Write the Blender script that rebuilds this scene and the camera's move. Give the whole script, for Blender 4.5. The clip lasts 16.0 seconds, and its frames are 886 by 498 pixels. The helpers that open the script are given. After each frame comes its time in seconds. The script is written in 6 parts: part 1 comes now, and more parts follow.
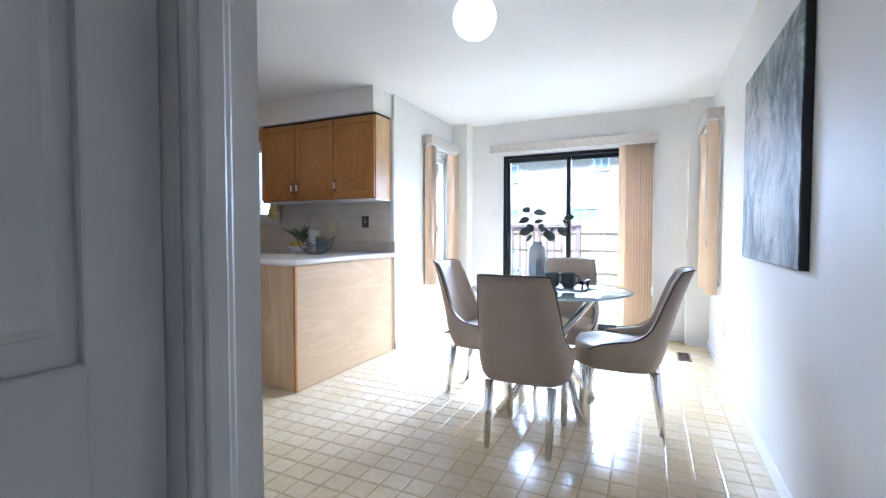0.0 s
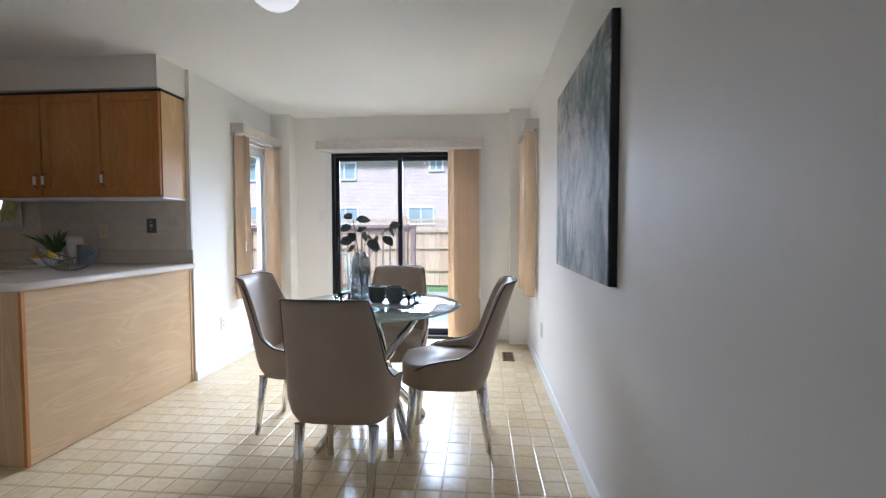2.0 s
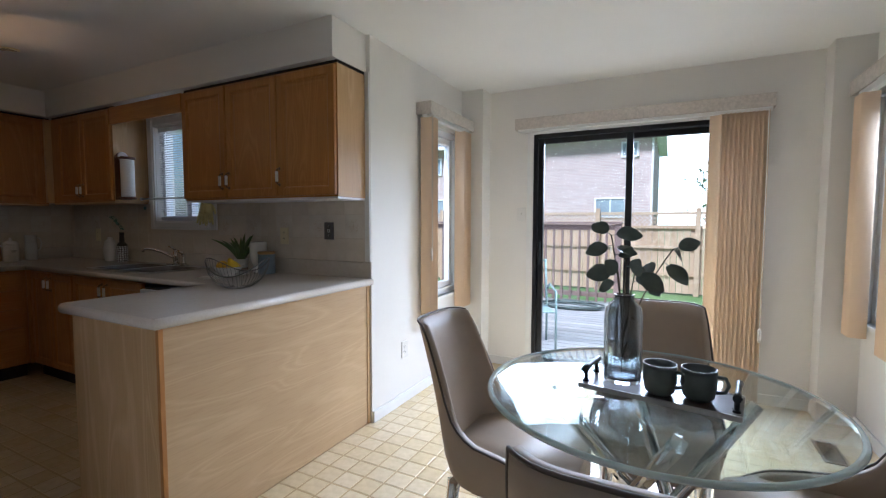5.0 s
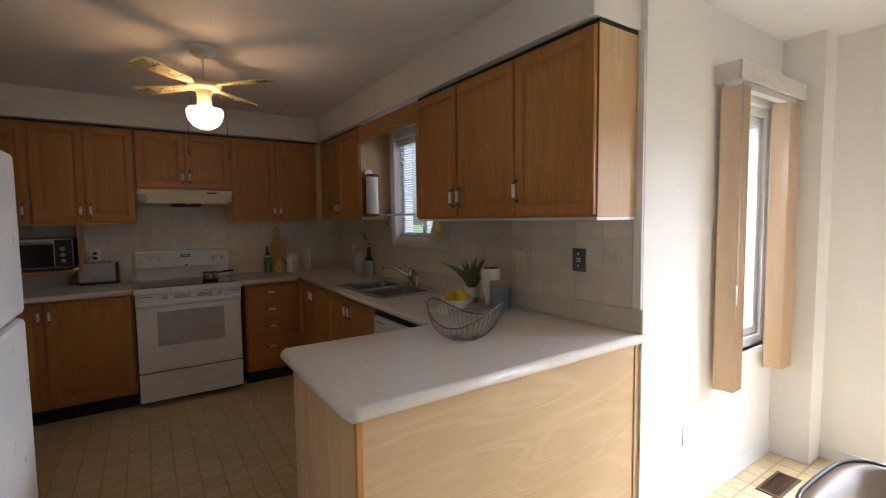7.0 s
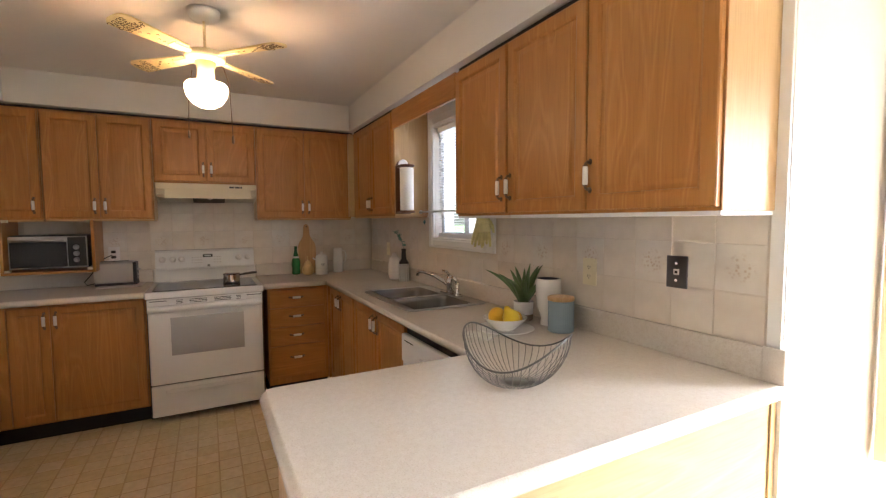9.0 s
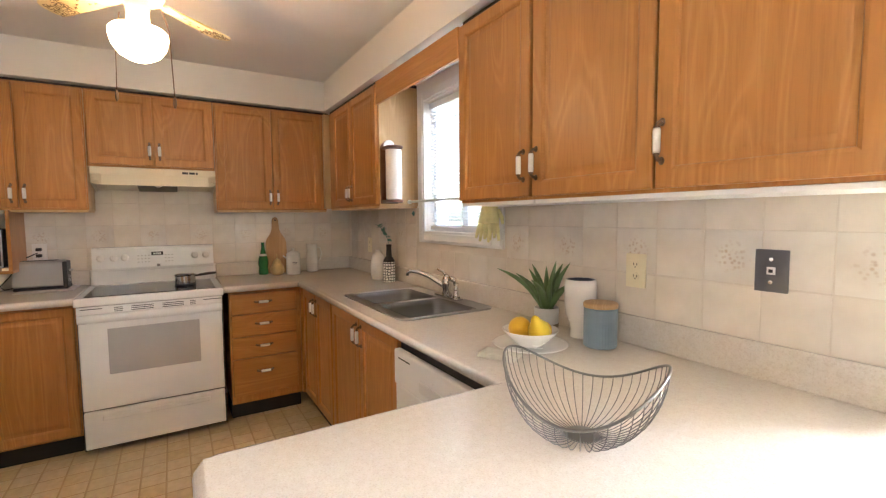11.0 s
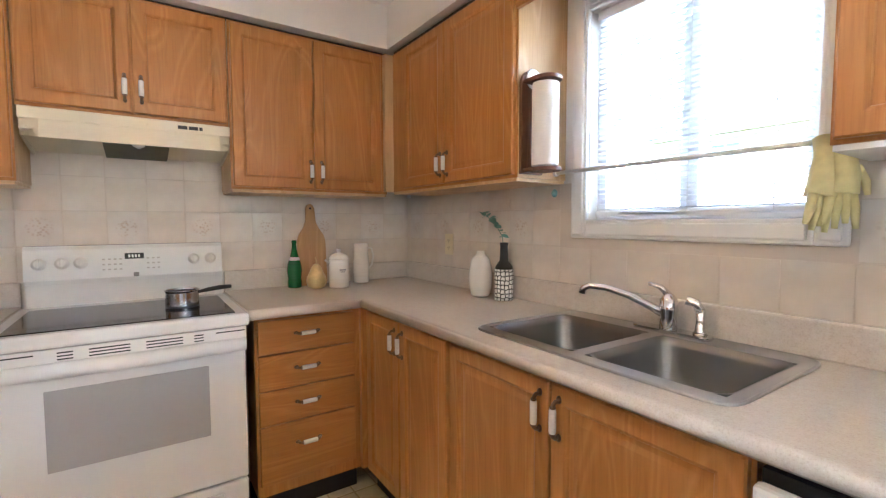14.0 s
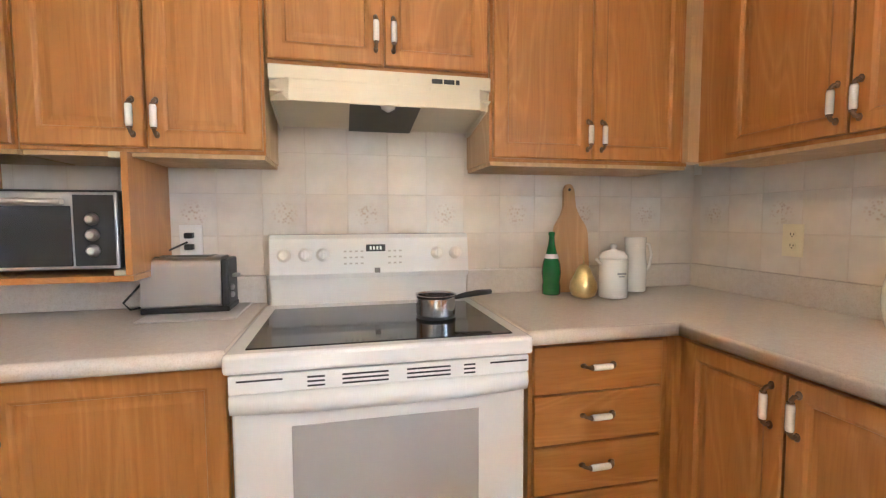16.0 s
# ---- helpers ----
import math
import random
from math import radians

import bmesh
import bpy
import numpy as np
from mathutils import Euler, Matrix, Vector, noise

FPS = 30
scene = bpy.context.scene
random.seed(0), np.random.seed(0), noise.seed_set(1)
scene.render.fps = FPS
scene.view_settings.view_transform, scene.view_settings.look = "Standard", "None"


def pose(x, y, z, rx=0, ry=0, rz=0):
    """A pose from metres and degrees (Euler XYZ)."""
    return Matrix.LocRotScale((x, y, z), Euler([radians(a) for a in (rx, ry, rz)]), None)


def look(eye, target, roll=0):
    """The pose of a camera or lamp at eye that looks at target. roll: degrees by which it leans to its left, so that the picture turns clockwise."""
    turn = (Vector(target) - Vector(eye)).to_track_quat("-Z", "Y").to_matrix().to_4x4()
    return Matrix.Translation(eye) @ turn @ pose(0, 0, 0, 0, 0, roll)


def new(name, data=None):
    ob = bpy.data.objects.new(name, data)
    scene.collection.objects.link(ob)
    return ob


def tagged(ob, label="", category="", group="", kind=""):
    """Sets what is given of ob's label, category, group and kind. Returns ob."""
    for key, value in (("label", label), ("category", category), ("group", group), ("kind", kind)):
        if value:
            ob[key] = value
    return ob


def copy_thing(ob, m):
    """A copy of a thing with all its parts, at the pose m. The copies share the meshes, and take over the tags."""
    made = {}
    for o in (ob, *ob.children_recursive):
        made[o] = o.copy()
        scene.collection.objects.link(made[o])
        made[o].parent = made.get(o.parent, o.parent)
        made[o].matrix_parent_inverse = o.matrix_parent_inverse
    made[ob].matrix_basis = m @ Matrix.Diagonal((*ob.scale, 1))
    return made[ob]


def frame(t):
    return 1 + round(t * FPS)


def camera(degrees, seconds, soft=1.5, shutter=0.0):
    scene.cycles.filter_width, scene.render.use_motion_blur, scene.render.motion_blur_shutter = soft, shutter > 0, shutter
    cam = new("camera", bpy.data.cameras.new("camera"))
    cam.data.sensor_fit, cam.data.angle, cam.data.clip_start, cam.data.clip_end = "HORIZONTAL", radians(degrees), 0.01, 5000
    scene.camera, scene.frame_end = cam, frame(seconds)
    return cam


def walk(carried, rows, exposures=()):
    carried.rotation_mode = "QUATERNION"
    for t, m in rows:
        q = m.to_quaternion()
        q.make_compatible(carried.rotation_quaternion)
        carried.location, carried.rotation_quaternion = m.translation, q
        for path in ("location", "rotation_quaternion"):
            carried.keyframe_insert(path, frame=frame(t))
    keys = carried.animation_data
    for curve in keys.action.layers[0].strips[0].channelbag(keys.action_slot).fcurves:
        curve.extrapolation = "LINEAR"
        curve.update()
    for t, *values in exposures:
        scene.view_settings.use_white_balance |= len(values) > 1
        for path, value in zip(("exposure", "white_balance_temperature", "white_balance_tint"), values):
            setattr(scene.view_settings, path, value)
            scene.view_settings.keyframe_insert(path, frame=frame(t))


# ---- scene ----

cam = camera(89.6, 16.0, soft=1.25)
PATH = [
    (0, (0.442, -0.129, 1.114), (-0.403, 1.682, 1.043), 0.0),
    (0.5, (0.461, -0.119, 1.138), (-0.015, 1.822, 1.068), -0.1),
    (1, (0.468, -0.072, 1.155), (0.213, 1.91, 1.08), -0.1),
    (1.5, (0.473, 0.086, 1.165), (0.287, 2.076, 1.082), -0.1),
    (2, (0.466, 0.224, 1.185), (0.298, 2.215, 1.101), -0.1),
    (2.5, (0.405, 0.384, 1.169), (0.241, 2.376, 1.081), -0.2),
    (3, (0.295, 0.565, 1.17), (0.129, 2.556, 1.08), -0.0),
    (5.5, (-0.245, 1.418, 1.339), (-1.403, 3.043, 1.202), -0.2),
    (6, (-0.405, 1.577, 1.386), (-1.78, 3.022, 1.242), -0.6),
    (6.5, (-0.529, 1.683, 1.409), (-2.08, 2.94, 1.279), -0.7),
    (7, (-0.676, 1.768, 1.429), (-2.334, 2.878, 1.295), -0.7),
    (7.5, (-0.847, 1.858, 1.436), (-2.556, 2.889, 1.304), -0.7),
    (8, (-0.948, 1.924, 1.43), (-2.687, 2.903, 1.307), -0.6),
    (10.5, (-1.41, 2.207, 1.385), (-3.183, 3.122, 1.248), -0.4),
    (11, (-1.545, 2.172, 1.37), (-3.253, 3.202, 1.228), -0.4),
    (11.5, (-1.728, 2.166, 1.334), (-3.399, 3.258, 1.201), -0.3),
    (12, (-1.953, 2.192, 1.342), (-3.614, 3.298, 1.206), -0.3),
    (12.5, (-2.14, 2.178, 1.333), (-3.791, 3.301, 1.203), -0.3),
    (13, (-2.399, 2.129, 1.322), (-4.049, 3.253, 1.199), -0.1),
    (13.5, (-2.611, 2.099, 1.303), (-4.26, 3.225, 1.185), -0.0),
    (14, (-2.86, 2.095, 1.276), (-4.514, 3.213, 1.157), -0.1),
    (14.5, (-3.045, 2.076, 1.264), (-4.726, 3.154, 1.15), -0.1),
    (15, (-3.258, 2.032, 1.243), (-4.996, 3.013, 1.112), 0.0),
    (15.5, (-3.433, 1.987, 1.25), (-5.281, 2.742, 1.117), -0.1),
    (16, (-3.62, 1.946, 1.234), (-5.567, 2.387, 1.101), -0.2),
]
EXPOSURES = [(0, 0.92, 4700, 15), (1.0, 0.22, 5000, 16), (1.5, 0.03, 5150, 16), (3, -0.16, 5300, 15), (5.3, -0.42, 5300, 16), (6, -0.52, 5450, 17),
             (7, 0.20, 5950, 19), (8, 0.98, 6150, 20), (10.3, 2.35, 6250, 18), (12, 2.56, 5550, 16), (13.5, 2.78, 5300, 15), (14.5, 2.84, 5250, 15), (16, 3.22, 5350, 14)]
walk(cam, [(t, look(eye, target, roll)) for t, eye, target, roll in PATH], EXPOSURES)

# ---- world and light ----
world = bpy.data.worlds.new("sky")
scene.world = world
world.use_nodes = True
wn = world.node_tree
sky = wn.nodes.new("ShaderNodeTexSky")
sky.sky_type = "NISHITA"
sky.sun_disc = False
sky.sun_elevation, sky.sun_rotation = radians(55), radians(200)
sky.dust_density, sky.air_density = 2.0, 1.0
wn.links.new(sky.outputs[0], wn.nodes["Background"].inputs[0])
wn.nodes["Background"].inputs[1].default_value = 0.14

sun = new("sun", bpy.data.lights.new("sun", "SUN"))
sun.data.energy, sun.data.angle, sun.data.color = 11.0, radians(12), (1, 0.97, 0.92)
sun.matrix_world = look((-5, -15, 25), (0, 0, 0))


def area(name, eye, target, sx, sy, watts, colour):
    lamp = new(name, bpy.data.lights.new(name, "AREA"))
    lamp.data.shape, lamp.data.size, lamp.data.size_y = "RECTANGLE", sx, sy
    lamp.data.energy, lamp.data.color = watts, colour
    lamp.matrix_world = look(eye, target)
    return lamp


# sky light through the patio door, the two side windows and the kitchen window, falling inwards and down
patio_sky = area("patio_daylight", (-0.41, 5.75, 1.95), (-0.41, 4.63, 0.40), 1.6, 1.6, 200, (0.90, 0.96, 1.0))
patio_sky.data.spread = radians(118)
for lamp_x, aim_x, watts in ((-2.20, -1.0, 8), (1.38, 0.2, 22)):
    side_sky = area("side_daylight", (lamp_x, 4.56, 1.75), (aim_x, 4.60, 0.55), 0.5, 1.1, watts, (0.88, 0.95, 1.0))
    side_sky.data.spread = radians(125)
area("kitchen_daylight", (-3.62, 3.90, 1.95), (-3.62, 3.0, 1.15), 0.65, 0.6, 1.8, (0.92, 0.97, 1.0))

# ---- materials ----
def material(name):
    m = bpy.data.materials.new(name)
    m.use_nodes = True
    nt = m.node_tree
    return m, nt, nt.nodes["Principled BSDF"]


def link(nt, a, b):
    nt.links.new(a, b)


def coords(nt, scale=(1, 1, 1), kind="Object"):
    tc, mp = nt.nodes.new("ShaderNodeTexCoord"), nt.nodes.new("ShaderNodeMapping")
    mp.inputs["Scale"].default_value = scale
    link(nt, tc.outputs[kind], mp.inputs["Vector"])
    return mp.outputs["Vector"]


def noise_tex(nt, vec, scale, detail=3.0, rough=0.5, distort=0.0):
    n = nt.nodes.new("ShaderNodeTexNoise")
    n.inputs["Scale"].default_value, n.inputs["Detail"].default_value = scale, detail
    n.inputs["Roughness"].default_value, n.inputs["Distortion"].default_value = rough, distort
    link(nt, vec, n.inputs["Vector"])
    return n.outputs["Fac"]


def ramp(nt, fac, stops):
    r = nt.nodes.new("ShaderNodeValToRGB")
    while len(r.color_ramp.elements) < len(stops):
        r.color_ramp.elements.new(0.5)
    for e, (p, c) in zip(r.color_ramp.elements, stops):
        e.position, e.color = p, (*c, 1)
    link(nt, fac, r.inputs["Fac"])
    return r.outputs["Color"]


def mixed(nt, fac, a, b, mode="MIX"):
    n = nt.nodes.new("ShaderNodeMix")
    n.data_type, n.blend_type = "RGBA", mode
    for sock, v in ((n.inputs["Factor"], fac), (n.inputs[6], a), (n.inputs[7], b)):
        if isinstance(v, (int, float)):
            sock.default_value = v
        elif isinstance(v, tuple):
            sock.default_value = (*v, 1)
        else:
            link(nt, v, sock)
    return n.outputs[2]


def bump(nt, bsdf, height, strength, distance=0.002):
    b = nt.nodes.new("ShaderNodeBump")
    b.inputs["Strength"].default_value, b.inputs["Distance"].default_value = strength, distance
    link(nt, height, b.inputs["Height"])
    link(nt, b.outputs["Normal"], bsdf.inputs["Normal"])


def plain(name, colour, rough=0.5, metal=0.0, vary=0.06, scale=6.0, relief=0.0, relief_scale=120.0, coat=0.0):
    """A painted, moulded or metal surface, a little uneven in colour and gloss."""
    m, nt, b = material(name)
    v = coords(nt)
    n = noise_tex(nt, v, scale, 4)
    dark = tuple(c * (1 - vary) for c in colour)
    light = tuple(min(1.0, c * (1 + vary * 0.6)) for c in colour)
    link(nt, ramp(nt, n, [(0.3, dark), (0.7, light)]), b.inputs["Base Color"])
    r = nt.nodes.new("ShaderNodeMapRange")
    r.inputs["To Min"].default_value, r.inputs["To Max"].default_value = max(0.02, rough - 0.06), min(1, rough + 0.06)
    link(nt, noise_tex(nt, v, scale * 5, 2), r.inputs["Value"])
    link(nt, r.outputs["Result"], b.inputs["Roughness"])
    b.inputs["Metallic"].default_value = metal
    b.inputs["Coat Weight"].default_value = coat
    if relief:
        bump(nt, b, noise_tex(nt, v, relief_scale, 3), relief)
    return m


def wood(name, dark, mid, light, rough=0.4, grain="Z", random_shift=True, coat=0.1, figure=1.0):
    """Oak with long grain, cathedral figure and pores; each piece is cut from another place."""
    m, nt, b = material(name)
    long = {"X": (0.15, 1, 1), "Y": (1, 0.15, 1), "Z": (1, 1, 0.15)}[grain]
    fine = {"X": (0.05, 1, 1), "Y": (1, 0.05, 1), "Z": (1, 1, 0.05)}[grain]
    v = coords(nt)
    info = nt.nodes.new("ShaderNodeObjectInfo")
    add = nt.nodes.new("ShaderNodeVectorMath")
    add.operation = "MULTIPLY_ADD"
    add.inputs[1].default_value, = ((1, 1, 1),)
    comb = nt.nodes.new("ShaderNodeCombineXYZ")
    mul = nt.nodes.new("ShaderNodeMath")
    mul.operation = "MULTIPLY"
    mul.inputs[1].default_value = 17.0
    link(nt, info.outputs["Random"], mul.inputs[0])
    for s in range(3):
        link(nt, mul.outputs[0], comb.inputs[s])
    link(nt, v, add.inputs[0])
    link(nt, comb.outputs[0], add.inputs[2])

    def squeezed(scale):
        q = nt.nodes.new("ShaderNodeVectorMath")
        q.operation = "MULTIPLY"
        q.inputs[1].default_value = scale
        link(nt, add.outputs[0], q.inputs[0])
        return q.outputs[0]

    field = noise_tex(nt, squeezed(long), 4.5, 1.5, 0.45, 0.4)
    rings = nt.nodes.new("ShaderNodeMath")
    rings.operation = "MULTIPLY"
    rings.inputs[1].default_value = 48.0 * figure
    link(nt, field, rings.inputs[0])
    wave = nt.nodes.new("ShaderNodeMath")
    wave.operation = "SINE"
    link(nt, rings.outputs[0], wave.inputs[0])
    pores = noise_tex(nt, squeezed(fine), 130, 3, 0.6)
    base = ramp(nt, wave.outputs[0], [(0.0, mid), (0.75, light), (1.0, mid)])
    streak = ramp(nt, pores, [(0.32, dark), (0.52, (1, 1, 1))])
    c = mixed(nt, 0.20, base, streak, "MULTIPLY")
    broad = noise_tex(nt, add.outputs[0], 1.7, 2)
    c = mixed(nt, 0.5, c, ramp(nt, broad, [(0.3, (0.80, 0.78, 0.74)), (0.7, (1, 1, 1))]), "MULTIPLY")
    link(nt, c, b.inputs["Base Color"])
    r = nt.nodes.new("ShaderNodeMapRange")
    r.inputs["To Min"].default_value, r.inputs["To Max"].default_value = rough + 0.1, rough - 0.05
    link(nt, pores, r.inputs["Value"])
    link(nt, r.outputs["Result"], b.inputs["Roughness"])
    b.inputs["Coat Weight"].default_value, b.inputs["Coat Roughness"].default_value = coat, 0.25
    bump(nt, b, pores, 0.12, 0.001)
    return m


def speckled(name, base, spots, rough=0.35, scale=260.0):
    """Laminate with a fine mixed fleck."""
    m, nt, b = material(name)
    v = coords(nt)
    c = ramp(nt, noise_tex(nt, v, scale, 2, 0.7), [(0.36, spots[0]), (0.47, base), (0.60, base), (0.68, spots[1])])
    c = mixed(nt, 0.5, c, ramp(nt, noise_tex(nt, v, 55, 3), [(0.35, (0.91, 0.89, 0.86)), (0.65, (1, 1, 1))]), "MULTIPLY")
    c = mixed(nt, 0.4, c, ramp(nt, noise_tex(nt, v, 3, 3), [(0.35, (0.9, 0.89, 0.87)), (0.65, (1, 1, 1))]), "MULTIPLY")
    link(nt, c, b.inputs["Base Color"])
    b.inputs["Roughness"].default_value = rough
    return m


def glassy(name, tint=(1, 1, 1), rough=0.0, ior=1.45):
    m, nt, b = material(name)
    b.inputs["Base Color"].default_value = (*tint, 1)
    b.inputs["Transmission Weight"].default_value = 1.0
    b.inputs["Roughness"].default_value, b.inputs["IOR"].default_value = rough, ior
    return m


def clear_pane(name, tint=(0.95, 0.98, 1.0), gloss=0.06):
    """Thin window glass: it lets light straight through and reflects a little."""
    m, nt, b = material(name)
    out = nt.nodes["Material Output"]
    tr, gl, mx = nt.nodes.new("ShaderNodeBsdfTransparent"), nt.nodes.new("ShaderNodeBsdfGlossy"), nt.nodes.new("ShaderNodeMixShader")
    tr.inputs["Color"].default_value = (*tint, 1)
    gl.inputs["Roughness"].default_value = 0.02
    mx.inputs[0].default_value = gloss
    link(nt, tr.outputs[0], mx.inputs[1])
    link(nt, gl.outputs[0], mx.inputs[2])
    link(nt, mx.outputs[0], out.inputs["Surface"])
    return m


def glowing(name, colour, strength):
    m, nt, b = material(name)
    b.inputs["Base Color"].default_value = (0.9, 0.9, 0.88, 1)
    b.inputs["Roughness"].default_value = 0.25
    b.inputs["Emission Color"].default_value, b.inputs["Emission Strength"].default_value = (*colour, 1), strength
    return m


def random_tint(name, a, b_, rough=0.4, fleck=0.0, relief=0.1, noise_scale=14.0, coat=0.0):
    """Tiles, bricks and boards: each piece a little different between two colours."""
    m, nt, b = material(name)
    info, geo = nt.nodes.new("ShaderNodeObjectInfo"), nt.nodes.new("ShaderNodeNewGeometry")
    addm = nt.nodes.new("ShaderNodeMath")
    addm.operation = "ADD"
    link(nt, info.outputs["Random"], addm.inputs[0])
    link(nt, geo.outputs["Random Per Island"], addm.inputs[1])
    fr = nt.nodes.new("ShaderNodeMath")
    fr.operation = "FRACT"
    link(nt, addm.outputs[0], fr.inputs[0])
    v = coords(nt)
    c = mixed(nt, fr.outputs[0], a, b_)
    n = noise_tex(nt, v, noise_scale, 4)
    c = mixed(nt, 0.6, c, ramp(nt, n, [(0.3, (0.80, 0.78, 0.74)), (0.65, (1, 1, 1))]), "MULTIPLY")
    link(nt, c, b.inputs["Base Color"])
    b.inputs["Roughness"].default_value = rough
    b.inputs["Coat Weight"].default_value = coat
    bump(nt, b, noise_tex(nt, v, noise_scale * 6, 3), relief, 0.002)
    return m


WALL = plain("wall_paint", (0.81, 0.782, 0.735), 0.55, vary=0.03, scale=1.5, relief=0.05, relief_scale=220)
CEIL = plain("ceiling_paint", (0.80, 0.79, 0.77), 0.7, vary=0.03, scale=1.2, relief=0.08, relief_scale=180)
TRIM = plain("white_trim", (0.80, 0.79, 0.76), 0.35, vary=0.03)
VINYLWHITE = plain("white_vinyl", (0.82, 0.83, 0.84), 0.35, vary=0.03)
OAK = wood("honey_oak", (0.42, 0.30, 0.20), (0.466, 0.200, 0.045), (0.528, 0.240, 0.061), 0.36, "Z", coat=0.15)
OAKX = wood("honey_oak_rail", (0.42, 0.30, 0.20), (0.466, 0.200, 0.045), (0.528, 0.240, 0.061), 0.36, "X", coat=0.15)
PALE = wood("pale_oak_panel", (0.62, 0.52, 0.42), (0.56, 0.385, 0.205), (0.61, 0.43, 0.235), 0.45, "Y", coat=0.05, figure=0.8)
PALEZ = wood("pale_oak_side", (0.62, 0.52, 0.42), (0.60, 0.39, 0.19), (0.68, 0.47, 0.25), 0.45, "Z", coat=0.05, figure=0.6)
TOP = speckled("speckled_laminate", (0.70, 0.645, 0.575), ((0.63, 0.565, 0.49), (0.74, 0.70, 0.645)), 0.25)
# black of the toe kicks, also used as shade above the wall cupboards
KICKSHADE = plain("black_kick_and_gap_shade", (0.012, 0.011, 0.010), 0.6)
ENAMEL = plain("bisque_enamel", (0.80, 0.80, 0.78), 0.22, vary=0.02, coat=0.3)
HOODPAINT = plain("cream_enamel", (0.74, 0.67, 0.50), 0.3, vary=0.03)
WHITEAPP = plain("white_appliance", (0.82, 0.83, 0.85), 0.3, vary=0.02, relief=0.03, relief_scale=400)
BLACKGLASS = plain("black_ceramic_glass", (0.012, 0.012, 0.013), 0.06, vary=0.0)
OVENGLASS = plain("grey_oven_glass", (0.42, 0.41, 0.40), 0.16, vary=0.03)
DARK = plain("black_plastic", (0.02, 0.02, 0.02), 0.4)
STEEL = plain("brushed_steel", (0.46, 0.45, 0.44), 0.32, 1.0, vary=0.03)
POLISHED = plain("polished_steel", (0.50, 0.49, 0.48), 0.14, 1.0, vary=0.02)
# the sink's steel again, darkened for the shade inside the bowls
SHADEDSTEEL = plain("shaded_bowl_steel", (0.27, 0.265, 0.26), 0.35, 1.0, vary=0.03)
DARKPLATE = plain("dark_steel_plate", (0.16, 0.155, 0.16), 0.35, 0.8)
CHROME = plain("chrome", (0.78, 0.78, 0.78), 0.08, 1.0, vary=0.02)
BRONZE = plain("antique_bronze", (0.19, 0.12, 0.07), 0.40, 0.6)
CERAMIC = plain("white_ceramic", (0.82, 0.80, 0.76), 0.25, vary=0.02, coat=0.2)
IVORY = plain("ivory_plastic", (0.74, 0.67, 0.46), 0.35)
LEATHER = plain("taupe_leatherette", (0.45, 0.355, 0.265), 0.50, vary=0.06, relief=0.12, relief_scale=420)
PIPING = plain("dark_piping", (0.10, 0.075, 0.06), 0.5)
BLACKFRAME = plain("black_aluminium", (0.012, 0.012, 0.013), 0.4, 0.3)
VANE = plain("peach_blind_fabric", (0.74, 0.56, 0.39), 0.7, vary=0.05, scale=3)
VALANCE = plain("textured_valance", (0.62, 0.56, 0.50), 0.6, vary=0.14, scale=60, relief=0.2, relief_scale=300)
PANE = clear_pane("window_glass")
TABLEGLASS = clear_pane("table_glass", (0.90, 0.97, 0.97), 0.20)
nt = TABLEGLASS.node_tree
edge = nt.nodes.new("ShaderNodeLayerWeight")
edge.inputs["Blend"].default_value = 0.5
steep = nt.nodes.new("ShaderNodeMath")
steep.operation = "POWER"
steep.inputs[1].default_value = 3.2
lift = nt.nodes.new("ShaderNodeMath")
lift.operation = "MULTIPLY_ADD"
lift.inputs[1].default_value, lift.inputs[2].default_value = 0.85, 0.05
link(nt, edge.outputs["Facing"], steep.inputs[0])
link(nt, steep.outputs[0], lift.inputs[0])
link(nt, lift.outputs[0], nt.nodes["Mix Shader"].inputs[0])
VASEGLASS = glassy("smoked_blue_glass", (0.52, 0.55, 0.57), 0.04)
GROUT = plain("grout", (0.66, 0.585, 0.49), 0.8)
TILE = random_tint("beige_wall_tile", (0.74, 0.665, 0.565), (0.78, 0.715, 0.625), 0.18, relief=0.03, noise_scale=9, coat=0.2)
FLOORTILE = random_tint("cream_vinyl", (0.70, 0.555, 0.325), (0.77, 0.64, 0.425), 0.22, relief=0.12, noise_scale=26)
FLOORLINE = plain("vinyl_joint", (0.46, 0.31, 0.13), 0.35, vary=0.15)
LEAFG = plain("eucalyptus_leaf", (0.12, 0.155, 0.135), 0.55, vary=0.2, scale=30)
ALOE = plain("aloe_leaf", (0.12, 0.20, 0.075), 0.5, vary=0.25, scale=20)
GLOBE = glowing("lit_opal_globe", (1.0, 0.92, 0.80), 0.65)
FANGLOW = glowing("lit_fan_glass", (1.0, 0.68, 0.36), 5.5)


# ---- mesh helpers ----
def box(bm, x0, x1, y0, y1, z0, z1, bevel=0.0, mi=0, segs=2):
    r = bmesh.ops.create_cube(bm, size=1.0)
    vs = r["verts"]
    for v in vs:
        v.co = Vector((x0 + (v.co.x + 0.5) * (x1 - x0), y0 + (v.co.y + 0.5) * (y1 - y0), z0 + (v.co.z + 0.5) * (z1 - z0)))
    faces = {f for v in vs for f in v.link_faces}
    for f in faces:
        f.material_index = mi
    if bevel:
        es = list({e for v in vs for e in v.link_edges})
        bmesh.ops.bevel(bm, geom=es, offset=bevel, segments=segs, profile=0.5, affect="EDGES", clamp_overlap=True, material=-1)
    return bm


